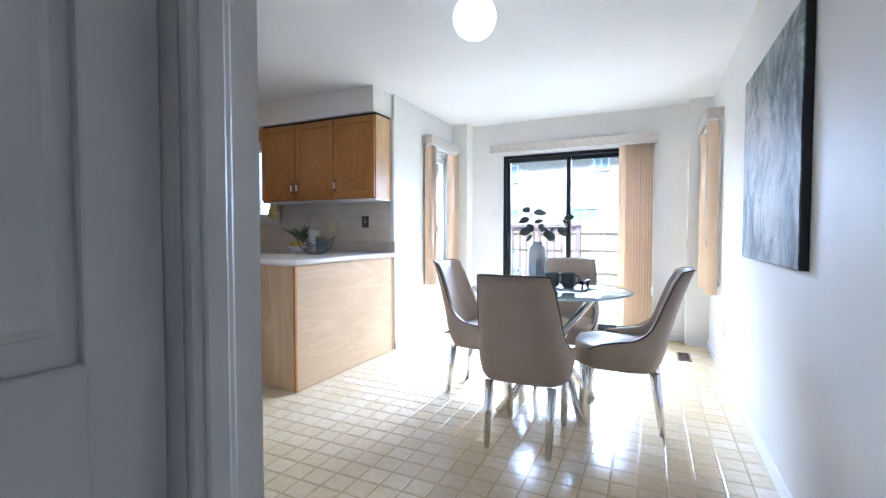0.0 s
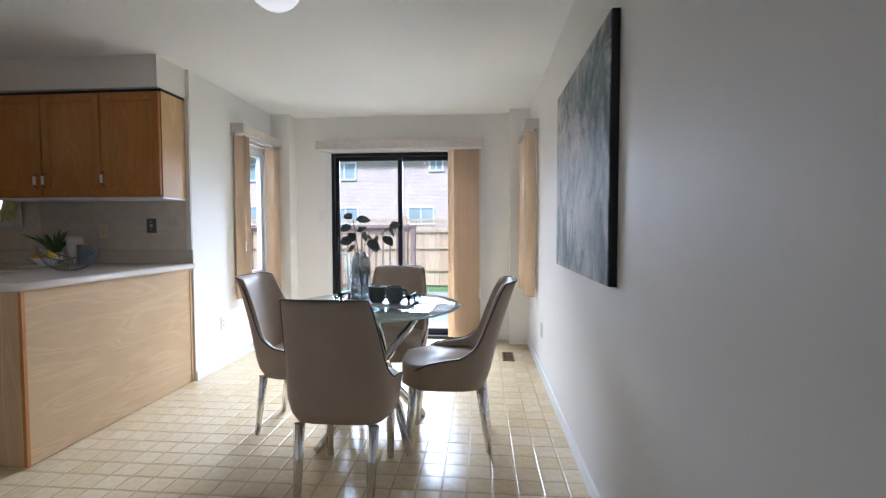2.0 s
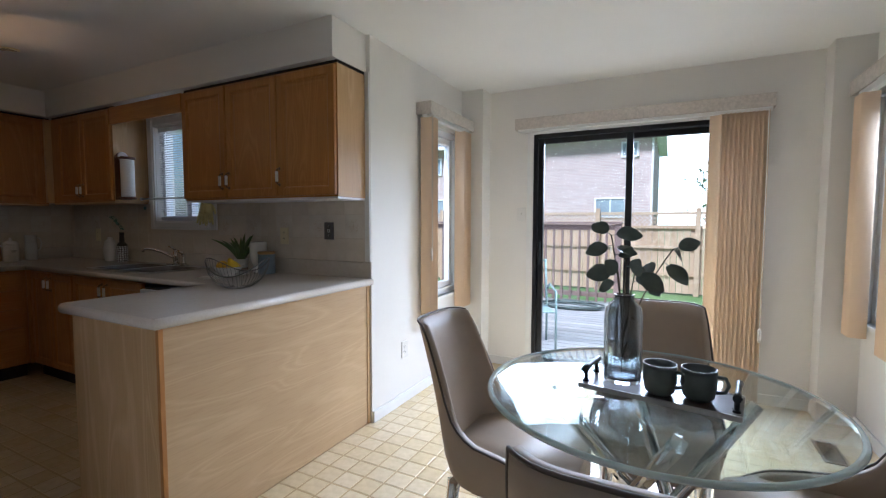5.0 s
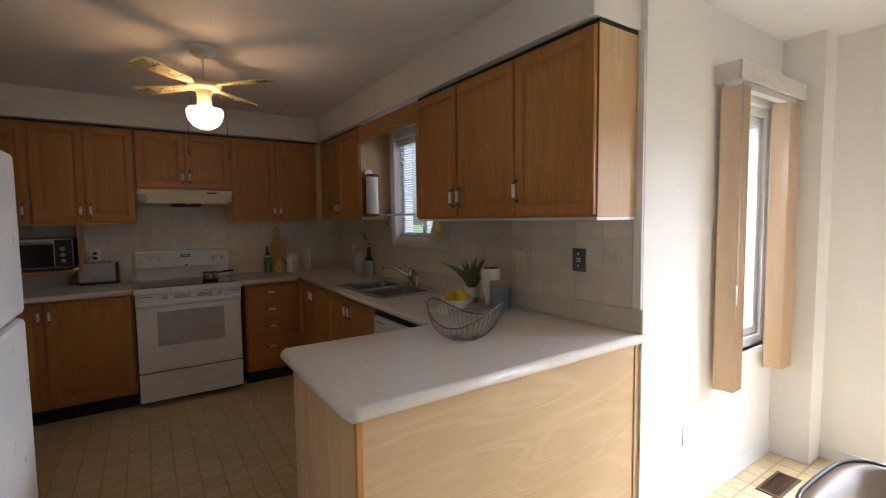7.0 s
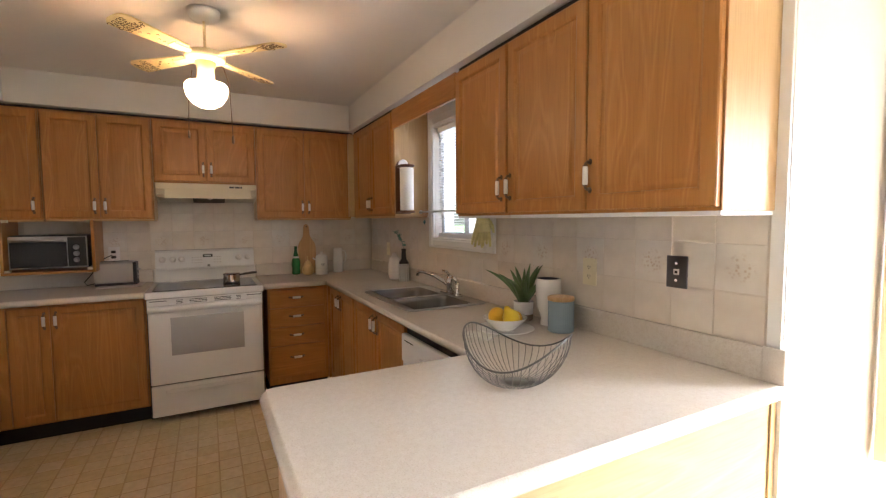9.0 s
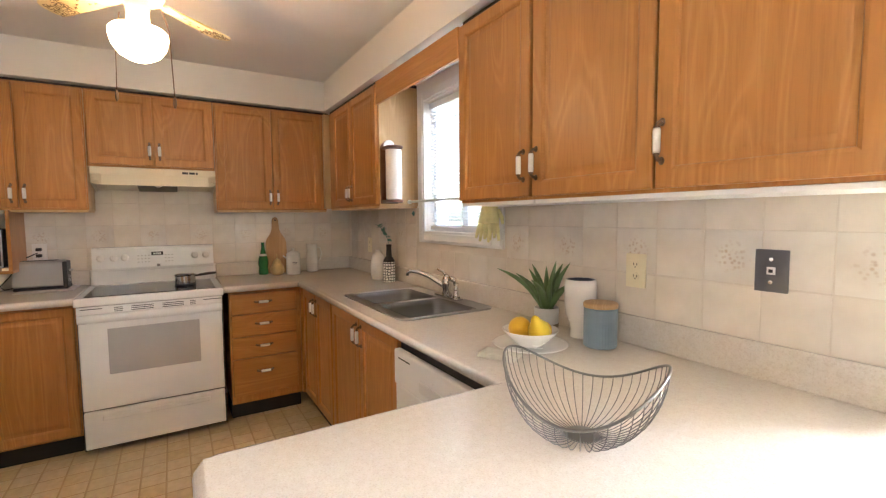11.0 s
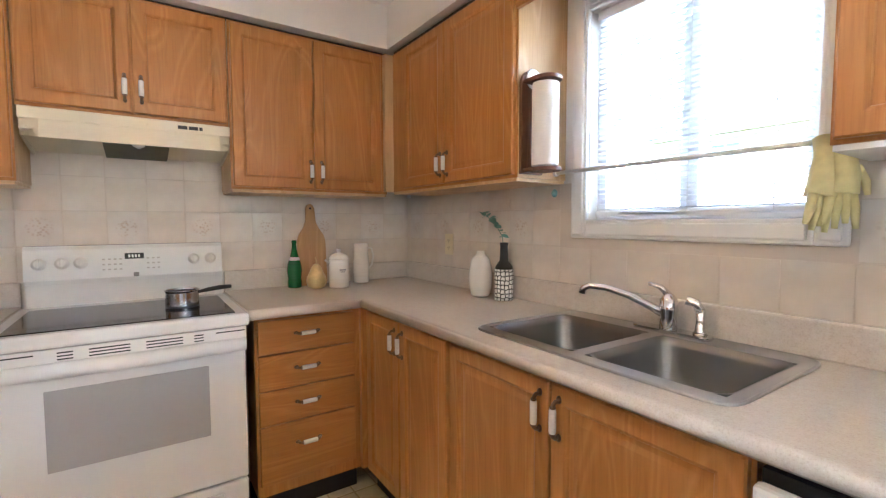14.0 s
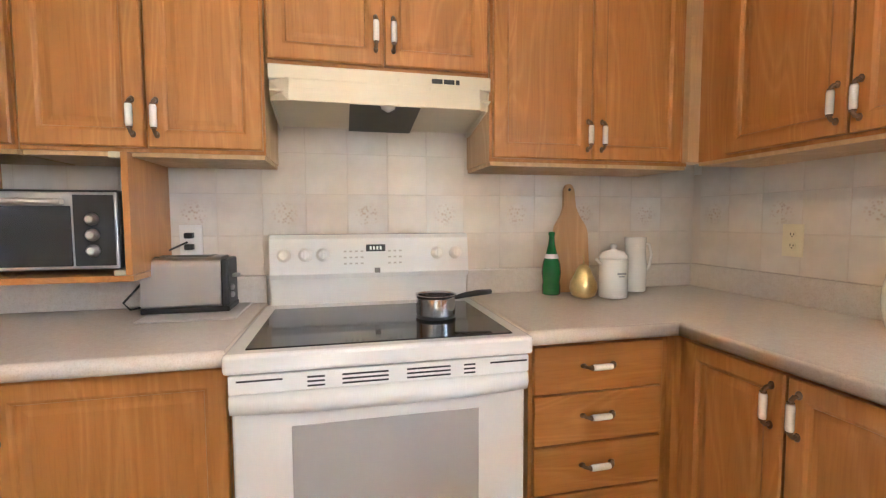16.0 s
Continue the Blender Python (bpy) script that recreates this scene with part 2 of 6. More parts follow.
def boxes(*args, bevel=0.0):
    bm = bmesh.new()
    for a in args:
        box(bm, *a, bevel=bevel)
    return bm


def lathe(bm, profile, segs=32, centre=(0, 0, 0), mi=0, closed_top=True, closed_bottom=True):
    """Turns a profile of (radius, height) round the upright axis."""
    rings = []
    for r, z in profile:
        rings.append([bm.verts.new((centre[0] + r * math.cos(2 * math.pi * k / segs), centre[1] + r * math.sin(2 * math.pi * k / segs), centre[2] + z)) for k in range(segs)])
    for a, b in zip(rings, rings[1:]):
        for k in range(segs):
            f = bm.faces.new((a[k], a[(k + 1) % segs], b[(k + 1) % segs], b[k]))
            f.material_index, f.smooth = mi, True
    if closed_bottom:
        bm.faces.new(rings[0][::-1]).material_index = mi
    if closed_top:
        bm.faces.new(rings[-1]).material_index = mi
    return bm


def tube(bm, points, radius, segs=8, mi=0, closed=False, radii=None):
    """A round bar along points."""
    pts = [Vector(p) for p in points]
    n = len(pts)
    rings, ref = [], None
    for i, p in enumerate(pts):
        a = pts[(i - 1) % n] if closed else pts[max(i - 1, 0)]
        b = pts[(i + 1) % n] if closed else pts[min(i + 1, n - 1)]
        d = (b - a).normalized()
        if ref is None:
            ref = Vector((0, 0, 1)) if abs(d.z) < 0.9 else Vector((1, 0, 0))
        u = (ref - d * ref.dot(d)).normalized()
        ref = u
        w = d.cross(u)
        rad = radii[i] if radii else radius
        rings.append([bm.verts.new(p + rad * (math.cos(2 * math.pi * k / segs) * u + math.sin(2 * math.pi * k / segs) * w)) for k in range(segs)])
    pairs = list(zip(rings, rings[1:])) + ([(rings[-1], rings[0])] if closed else [])
    for a, b in pairs:
        for k in range(segs):
            f = bm.faces.new((a[k], a[(k + 1) % segs], b[(k + 1) % segs], b[k]))
            f.material_index, f.smooth = mi, True
    if not closed:
        bm.faces.new(rings[0][::-1]).material_index = mi
        bm.faces.new(rings[-1]).material_index = mi
    return bm


def prism(bm, outline, z0, z1, bevel=0.0, mi=0, smooth=False):
    """An upright slab from a plan outline."""
    lo = [bm.verts.new((x, y, z0)) for x, y in outline]
    hi = [bm.verts.new((x, y, z1)) for x, y in outline]
    n = len(outline)
    fs = [bm.faces.new(lo[::-1]), bm.faces.new(hi)] + [bm.faces.new((lo[k], lo[(k + 1) % n], hi[(k + 1) % n], hi[k])) for k in range(n)]
    for f in fs:
        f.material_index = mi
    for f in fs[2:]:
        f.smooth = smooth
    if bevel:
        es = [e for f in fs[:2] for e in f.edges]
        bmesh.ops.bevel(bm, geom=es, offset=bevel, segments=3, profile=0.5, affect="EDGES", clamp_overlap=True)
    return bm


def finish(name, bm, mats, smooth=False):
    bmesh.ops.recalc_face_normals(bm, faces=bm.faces[:])
    me = bpy.data.meshes.new(name)
    bm.to_mesh(me)
    bm.free()
    for m in mats if isinstance(mats, (list, tuple)) else [mats]:
        me.materials.append(m)
    if smooth:
        for p in me.polygons:
            p.use_smooth = True
    return me


def part(name, bm, mats, parent, label="", m=None, smooth=False):
    me = bm if isinstance(bm, bpy.types.Mesh) else finish(name, bm, mats, smooth)
    ob = new(name, me)
    ob.parent = parent
    if m is not None:
        ob.matrix_basis = m
    return tagged(ob, label) if label else ob


def thing(name, m, label, category, group="", kind=""):
    ob = new(name)
    ob.empty_display_size = 0.1
    ob.matrix_basis = m
    return tagged(ob, label, category, group, kind)


def single(name, bm, mats, m, label, category, group="", kind="", smooth=False):
    ob = new(name, finish(name, bm, mats, smooth))
    ob.matrix_basis = m
    return tagged(ob, label, category, group, kind)


def structure(name, bm, mats, label, category):
    return single(name, bm, mats, Matrix(), label, category, kind="structure")

# ---- the large structure ----
WX, WY, RX, BY, DX, H = -5.37, 3.52, 0.965, 5.035, -1.768, 2.418   # stove wall, window wall, right wall, patio wall, nook wall, ceiling
SY, EX, EY, YS = 0.64, -0.05, 0.325, -1.6                          # south wall, entry wall, its end, back of the hall


def wall_with_hole(axis, p0, p1, a0, a1, holes):
    """A wall slab p0..p1 thick, a0..a1 long, with openings (b0, b1, z0, z1)."""
    bm = bmesh.new()

    def put(u0, u1, z0, z1):
        if u1 - u0 > 1e-4 and z1 - z0 > 1e-4:
            if axis == "x":
                box(bm, p0, p1, u0, u1, z0, z1)
            else:
                box(bm, u0, u1, p0, p1, z0, z1)
    at = a0
    for b0, b1, z0, z1 in sorted(holes):
        put(at, b0, 0, H)
        put(b0, b1, 0, z0)
        put(b0, b1, z1, H)
        at = b1
    put(at, a1, 0, H)
    return bm


KW = (-3.97, -3.27, 1.285, 2.06)      # kitchen window: x, z
NW = (4.30, 4.82, 0.68, 2.03)         # nook windows: y, z
PD = (-1.165, 0.345, 0.0, 2.025)      # patio door

wall_north = structure("wall_north", wall_with_hole("y", WY, WY + 0.15, WX - 0.15, DX - 0.15, [KW]), WALL, "white painted kitchen wall with a window over the sink", "wall")
wall_west = structure("wall_west", boxes((WX - 0.15, WX, SY - 0.15, WY, 0, H)), WALL, "white painted wall behind the stove", "wall")
structure("wall_nook_west", wall_with_hole("x", DX - 0.15, DX, WY, BY, [NW]), WALL, "white painted nook wall with a narrow window", "wall")
structure("wall_patio", wall_with_hole("y", BY, BY + 0.16, DX - 0.15, RX + 0.15, [PD]), WALL, "white painted end wall with a sliding patio door", "wall")
structure("wall_east", wall_with_hole("x", RX, RX + 0.15, YS, BY, [NW]), WALL, "long white painted wall with a picture", "wall")
structure("wall_pilaster", boxes((DX, DX + 0.20, BY - 0.175, BY, 0, H)), WALL, "white boxed corner pilaster", "wall")
structure("wall_pilaster", boxes((RX - 0.20, RX, BY - 0.175, BY, 0, H)), WALL, "white boxed corner pilaster", "wall")
structure("wall_south", boxes((WX - 0.15, -1.2, SY - 0.15, SY, 0, H), (-1.35, -1.2, EY - 0.12, SY - 0.15, 0, H), (-1.2, EX - 0.12, EY - 0.12, EY, 0, H)), WALL, "plain white kitchen wall behind the fridge", "wall")
structure("wall_entry", wall_with_hole("x", EX - 0.12, EX, YS, EY, [(-0.560, 0.210, 0.0, 2.03)]), WALL, "white painted hall wall with a panelled door", "wall")
structure("wall_hall", boxes((EX - 0.12, RX + 0.15, YS - 0.12, YS, 0, H), (-0.95, -0.9, YS, EY - 0.12, 0, H)), WALL, "plain white hall wall", "wall")
structure("ceiling", boxes((WX - 0.15, DX - 0.15, SY - 0.15, WY + 0.15, H, H + 0.12), (DX - 0.15, RX + 0.15, EY - 0.12, BY + 0.16, H, H + 0.12), (-0.95, RX + 0.15, YS - 0.12, EY - 0.12, H, H + 0.12)), CEIL, "smooth white painted ceiling", "ceiling")
SOF = 2.197
for run in ((WX, -1.797, 3.215, WY), (WX, -5.045, SY, 3.215), (-5.045, -1.2, SY, 0.93)):
    structure("soffit", boxes((*run, SOF, H)), WALL, "white boxed soffit above the cupboards", "soffit")
floor_base = structure("floor", boxes((WX - 0.15, DX - 0.15, SY - 0.15, WY + 0.15, -0.1, -0.0014), (DX - 0.15, RX + 0.15, EY - 0.12, BY + 0.16, -0.1, -0.0014), (-0.95, RX + 0.15, YS - 0.12, EY - 0.12, -0.1, -0.0014)), FLOORLINE, "cream sheet vinyl floor in a small square tile pattern", "floor")
structure("baseboard", boxes((RX - 0.014, RX, YS, BY - 0.176, 0, 0.075), bevel=0.003), TRIM, "low white baseboard along the long wall", "baseboard")
structure("baseboard", boxes((DX, DX + 0.014, WY + 0.002, BY - 0.176, 0, 0.075), bevel=0.003), TRIM, "low white baseboard in the nook", "baseboard")
structure("baseboard", boxes((DX + 0.20, PD[0] - 0.07, BY - 0.014, BY, 0, 0.075), (PD[1] + 0.02, RX - 0.20, BY - 0.014, BY, 0, 0.075), bevel=0.003), TRIM, "low white baseboard beside the patio door", "baseboard")

# hall door: six-panel leaf, jamb and casing
hall_door = thing("door_1", pose(EX, 0.210, 0, 0, 0, 90), "closed white panelled hall door", "door", kind="structure")


def panel_door(w, h):
    bm = bmesh.new()
    box(bm, -w, 0, 0.012, 0.045, 0.01, h)
    xs = [(-w, -w + 0.11), (-w / 2 - 0.05, -w / 2 + 0.05), (-0.085, 0)]
    for a, b in xs:
        box(bm, a, b, 0, 0.014, 0.01, h, 0.004)
    for z0, z1 in ((0.01, 0.24), (0.80, 0.98), (1.60, 1.70), (h - 0.12, h)):
        box(bm, -w + 0.10, -0.08, 0.0005, 0.014, z0, z1, 0.004)
    for a, b in ((-w + 0.125, -w / 2 - 0.065), (-w / 2 + 0.065, -0.10)):
        for z0, z1 in ((0.27, 0.77), (1.01, 1.57), (1.73, h - 0.15)):
            box(bm, a, b, 0.004, 0.03, z0, z1, 0.018)
    return bm


part("leaf", panel_door(0.765, 2.02), TRIM, hall_door, m=pose(0, 0.03, 0))
bm = bmesh.new()
for a, b in ((-0.83, -0.77), (0.0, 0.062)):
    box(bm, a, b, -0.016, 0, 0, 2.09, 0.006)
    box(bm, a + 0.012, b - 0.014, -0.022, -0.012, 0, 2.08, 0.005)
box(bm, -0.83, 0.062, -0.018, 0, 2.03, 2.09, 0.006)
part("casing", bm, TRIM, hall_door)


# ---- windows and patio door ----
def nook_window(x, m):
    w = thing("window_2" if x < 0 else "window_3", m, "narrow white vinyl casement window", "window", kind="structure")
    y0, y1, z0, z1 = 0.0, NW[1] - NW[0], NW[2], NW[3]
    f = bmesh.new()
    for a in ((y0, y0 + 0.05, z0, z1), (y1 - 0.05, y1, z0, z1), (y0 + 0.05, y1 - 0.05, z0, z0 + 0.05), (y0 + 0.05, y1 - 0.05, z1 - 0.05, z1)):
        box(f, a[0], a[1], 0.03, 0.11, a[2], a[3], 0.004)
    part("window_frame", f, VINYLWHITE, w)
    s = bmesh.new()
    for a in ((y0 + 0.05, y0 + 0.10, z0 + 0.05, z1 - 0.05), (y1 - 0.10, y1 - 0.05, z0 + 0.05, z1 - 0.05), (y0 + 0.10, y1 - 0.10, z0 + 0.05, z0 + 0.10), (y0 + 0.10, y1 - 0.10, z1 - 0.10, z1 - 0.05)):
        box(s, a[0], a[1], 0.05, 0.10, a[2], a[3], 0.006)
    part("sash", s, VINYLWHITE, w)
    p = part("pane", boxes((y0 + 0.095, y1 - 0.095, 0.07, 0.076, z0 + 0.095, z1 - 0.095)), PANE, w)
    p.visible_shadow = False
    part("window_sill", boxes((y0 - 0.02, y1 + 0.02, -0.018, 0.03, z0 - 0.03, z0), bevel=0.005), TRIM, w)
    return w


nook_window(-1, pose(DX, NW[0], 0, 0, 0, 90))
nook_window(1, pose(RX, NW[1], 0, 0, 0, -90))

patio = thing("door_2", pose(PD[0], BY, 0), "black aluminium sliding patio door, two glass leaves", "door", kind="structure")
W, Z = PD[1] - PD[0], PD[3]
part("door_frame", boxes((0, 0.035, -0.012, 0.11, 0, Z), (W - 0.035, W, -0.012, 0.11, 0, Z), (0.035, W - 0.035, -0.012, 0.11, Z - 0.035, Z), (0.035, W - 0.035, -0.012, 0.11, 0, 0.035), bevel=0.003), BLACKFRAME, patio)
for k, (a, b, y) in enumerate(((0.036, W / 2 + 0.025, 0.015), (W / 2 - 0.025, W - 0.036, 0.06))):
    leaf = part("leaf", boxes((a, a + 0.045, y, y + 0.035, 0.036, Z - 0.036), (b - 0.05, b, y, y + 0.035, 0.036, Z - 0.036), (a + 0.045, b - 0.05, y, y + 0.035, 0.036, 0.10), (a + 0.045, b - 0.05, y, y + 0.035, Z - 0.08, Z - 0.036), bevel=0.003), BLACKFRAME, patio)
    p = part("pane", boxes((a + 0.04, b - 0.045, y + 0.014, y + 0.020, 0.09, Z - 0.07)), PANE, leaf)
    p.visible_shadow = False
    if k == 0:
        part("handle", boxes((a + 0.008, a + 0.03, y - 0.03, y, 0.92, 1.12), bevel=0.006), BLACKFRAME, leaf)
part("door_trim", boxes((-0.055, -0.002, -0.012, 0, 0, Z + 0.05), (-0.055, W + 0.055, -0.012, 0, Z + 0.002, Z + 0.05), bevel=0.003), TRIM, patio)

# kitchen window with casing
kwin = thing("window_1", pose(KW[0], WY, 0), "white framed kitchen window above the sink", "window", kind="structure")
kw, k0, k1 = KW[1] - KW[0], KW[2], KW[3]
bm = bmesh.new()
for a in ((-0.07, 0.0, k0 - 0.07, k1 + 0.07), (kw, kw + 0.07, k0 - 0.07, k1 + 0.07), (0, kw, k0 - 0.07, k0), (0, kw, k1, k1 + 0.07)):
    box(bm, a[0], a[1], -0.02, 0.0, a[2], a[3], 0.005)
    box(bm, a[0] + 0.012, a[1] - 0.012, -0.028, -0.012, a[2] + 0.012, a[3] - 0.012, 0.006)
part("casing", bm, TRIM, kwin)
bm = bmesh.new()
for a in ((0, 0.04, k0, k1), (kw - 0.04, kw, k0, k1), (0.04, kw - 0.04, k0, k0 + 0.04), (0.04, kw - 0.04, k1 - 0.04, k1), (kw / 2 - 0.03, kw / 2 + 0.03, k0 + 0.04, k1 - 0.04)):
    box(bm, a[0], a[1], 0.05, 0.11, a[2], a[3], 0.004)
part("window_frame", bm, VINYLWHITE, kwin)
p = part("pane", boxes((0.035, kw - 0.035, 0.08, 0.086, k0 + 0.035, k1 - 0.035)), PANE, kwin)
p.visible_shadow = False

# ---- kitchen cupboards ----
DZ0 = 0.93 - 0.046
CT = 0.93           # worktop height
UB, UT = 1.43, 2.177  # wall cupboards: bottom, top


def door_panel(w, h, t=0.019, rail=0.052):
    """A framed door with a routed edge and a sunk flat panel; its back lies on y = 0, the front faces -y."""
    bm = bmesh.new()
    rings = []
    for inset, y in ((0, 0), (0, -t + 0.004), (0.004, -t), (rail - 0.008, -t), (rail, -t + 0.004), (rail + 0.003, -t + 0.009), (rail + 0.016, -t + 0.009), (rail + 0.030, -t + 0.0065)):
        rings.append([bm.verts.new(p) for p in ((inset, y, inset), (w - inset, y, inset), (w - inset, y, h - inset), (inset, y, h - inset))])
    for a, b in zip(rings, rings[1:]):
        for k in range(4):
            bm.faces.new((a[k], a[(k + 1) % 4], b[(k + 1) % 4], b[k]))
    bm.faces.new(rings[-1])
    bm.faces.new(rings[0][::-1])
    return bm


def slab_front(w, h, t=0.019):
    bm = bmesh.new()
    box(bm, 0, w, -t, 0, 0, h, 0.004)
    return bm


def handle_mesh():
    """Bronze feet and rosettes with a white ceramic grip, upright, 90 mm long; back on y = 0."""
    bm = bmesh.new()
    for s in (-1, 1):
        lathe(bm, [(0.0085, -0.0035), (0.0085, -0.0005), (0.0045, 0.0035), (0.001, 0.0042)], 12, (0, 0, 0))
        for v in bm.verts[-48:]:
            x, y, z = v.co
            v.co = Vector((x * 0.75, -0.0005 - max(0.0, z + 0.0035), s * 0.042 + y * 1.05))
        tube(bm, [(0, 0, s * 0.040), (0, -0.014, s * 0.040), (0, -0.021, s * 0.034), (0, -0.022, s * 0.026)], 0.0045, 8)
        tube(bm, [(0, -0.022, s * 0.0275), (0, -0.022, s * 0.031)], 0.0070, 10)
    lathe(bm, [(0.0072, -0.027), (0.0084, -0.022), (0.0084, 0.022), (0.0072, 0.027)], 12, (0, -0.022, 0), 1)
    return finish("handle", bm, [BRONZE, CERAMIC])


HANDLE = handle_mesh()
HANDLE.transform(Matrix.Diagonal((1.15, 1.1, 1.15, 1)))


def cupboard(name, m, w, z0, z1, depth, fronts, label, category, group, side=None, kick=False, drawers=False):
    """A carcass with doors or drawer fronts. fronts: (x0, x1, zlo, zhi, handle x or None, handle z, lying)."""
    c = thing(name, m, label, category, group)
    b = bmesh.new()
    box(b, 0, w, -depth, 0, z0, z1 - (0.20 if "sink" in label else 0.0), 0.0015)
    part("body", b, side or PALEZ, c)
    face = bmesh.new()
    box(face, 0.0, w, -depth - 0.004, -depth - 0.0005, z0, z1)
    part("face_frame", face, OAK, c)
    if 1 < z0 < 1.6:
        part("underside", boxes((0.004, w - 0.004, -depth - 0.002, -0.004, z0 - 0.013, z0 - 0.001)), PALEZ if m.to_euler().z > 0.5 or m.translation.x < -4 else VINYLWHITE, c)
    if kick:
        part("toe_kick", boxes((0.0, w, -depth + 0.045, -depth + 0.3, 0, z0 - 0.001)), KICKSHADE, c)
    for x0, x1, a, b2, hx, hz, lying in fronts:
        mesh = slab_front(x1 - x0, b2 - a) if drawers else door_panel(x1 - x0, b2 - a)
        d = part("drawer_front" if drawers else "door", mesh, OAKX if drawers else OAK, c, m=pose(x0, -depth - 0.005, a))
        if hx is not None:
            part("handle", HANDLE, None, d, "white ceramic and bronze handle", m=pose(hx - x0, -0.0192, hz - a, 0, 90 if lying else 0, 0))
    return c


GU, GB = "wall cupboards", "base cupboards"
UD, BD = 0.262, 0.568      # carcass depths without doors
stove = lambda y: pose(WX, y, 0, 0, 0, 90)
north = lambda x: pose(x, WY, 0)

# over and beside the stove (along the west wall; local x runs north)
HZ = UB + 0.096
cupboard("wall_cupboard", stove(SY + 0.005), 0.44, UB, UT, UD + 0.02, [(0.03, 0.435, UB + 0.012, UT - 0.012, 0.40, HZ, False)], "honey oak wall cupboard with one door", "cupboard", GU)
cupboard("wall_cupboard", stove(1.09), 0.635, UB, UT, UD + 0.02, [(0.008, 0.312, UB + 0.012, UT - 0.012, 0.285, HZ, False), (0.320, 0.628, UB + 0.012, UT - 0.012, 0.346, HZ, False)], "honey oak wall cupboard with two doors", "cupboard", GU)
cupboard("wall_cupboard", stove(1.73), 0.705, 1.706, UT, UD + 0.02, [(0.008, 0.350, 1.718, UT - 0.012, 0.330, 1.812, False), (0.357, 0.698, 1.718, UT - 0.012, 0.385, 1.812, False)], "short honey oak cupboard above the range hood", "cupboard", GU)
cupboard("wall_cupboard", stove(2.44), 0.785, UB, UT, UD + 0.02, [(0.010, 0.375, UB + 0.012, UT - 0.012, 0.358, HZ, False), (0.382, 0.745, UB + 0.012, UT - 0.012, 0.412, HZ, False)], "honey oak wall cupboard with two doors", "cupboard", GU)
# along the window wall
cupboard("wall_cupboard", north(-5.06), 0.975, UB + 0.012, UT, UD, [(0.14, 0.518, UB + 0.024, UT - 0.012, 0.494, HZ + 0.012, False), (0.525, 0.967, UB + 0.024, UT - 0.012, 0.550, HZ + 0.012, False)], "honey oak corner wall cupboard with two doors", "cupboard", GU)
cupboard("wall_cupboard", north(-3.178), 0.456, UB, UT, UD, [(0.008, 0.450, UB + 0.010, UT - 0.012, 0.424, HZ + 0.022, False)], "honey oak wall cupboard with one door", "cupboard", GU)
cupboard("wall_cupboard", north(-2.720), 0.920, UB, UT, UD, [(0.006, 0.458, UB + 0.010, UT - 0.012, 0.030, HZ + 0.024, False), (0.466, 0.914, UB + 0.010, UT - 0.012, 0.486, HZ + 0.030, False)], "honey oak wall cupboard with two doors and a pale end", "cupboard", GU)
single("window_valance", boxes((-4.083, -3.180, 3.238, 3.257, 2.045, 2.177), bevel=0.003), OAKX, Matrix(), "honey oak valance board above the kitchen window", "valance")
# black strips stand in for the shade between cupboard tops and soffit
structure("trim", boxes((-5.06, -4.087, 3.262, WY - 0.001, UT + 0.001, SOF - 0.001), (-3.176, -1.802, 3.262, WY - 0.001, UT + 0.001, SOF - 0.001), (WX + 0.001, -5.11, SY, 3.262, UT + 0.001, SOF - 0.001)), KICKSHADE, "black strip standing for the shade above the cupboards", "trim")
structure("trim", boxes((DX - 0.040, DX - 0.002, WY - 0.012, WY - 0.0005, 0.93, SOF), bevel=0.002), TRIM, "narrow trim strip at the end of the tiled wall", "trim")

single("corner_filler", boxes((-5.125, -5.056, 3.205, 3.285, UB + 0.013, UT), bevel=0.002), PALEZ, Matrix(), "pale oak filler strip in the cupboard corner", "filler")
single("corner_filler", boxes((-4.86, -4.772, 2.9275, 2.975, 0.11, DZ0), bevel=0.002), OAK, Matrix(), "oak filler strip in the base corner", "filler")

# base units
DZ = CT - 0.045
cupboard("base_cupboard", stove(SY + 0.005), 1.03, 0.11, DZ, BD, [(0.03, 0.30, 0.125, DZ - 0.012, None, 0, False), (0.305, 0.510, 0.125, DZ - 0.012, 0.487, 0.785, False), (0.520, 1.02, 0.125, DZ - 0.012, 0.545, 0.785, False)], "honey oak base cupboard with panelled doors", "cupboard", GB, kick=True)
cupboard("drawer_unit", stove(2.465), 0.462, 0.11, DZ, BD, [(0.010, 0.432, 0.727, 0.868, 0.212, 0.805, True), (0.010, 0.432, 0.574, 0.721, 0.212, 0.656, True), (0.010, 0.432, 0.424, 0.568, 0.212, 0.505, True), (0.010, 0.432, 0.165, 0.418, 0.212, 0.326, True)], "honey oak unit with four drawers", "drawer unit", GB, kick=True, drawers=True)
cupboard("base_cupboard", north(-4.78), 0.70, 0.11, DZ, 0.56, [(0.045, 0.352, 0.125, DZ - 0.012, 0.322, 0.79, False), (0.359, 0.69, 0.125, DZ - 0.012, 0.388, 0.79, False)], "honey oak corner base cupboard with two doors", "cupboard", GB, kick=True)
cupboard("base_cupboard", north(-4.078), 0.905, 0.11, DZ, 0.56, [(0.008, 0.450, 0.125, DZ - 0.012, 0.422, 0.79, False), (0.457, 0.897, 0.125, DZ - 0.012, 0.486, 0.79, False)], "honey oak sink base cupboard with two doors", "cupboard", GB, kick=True)
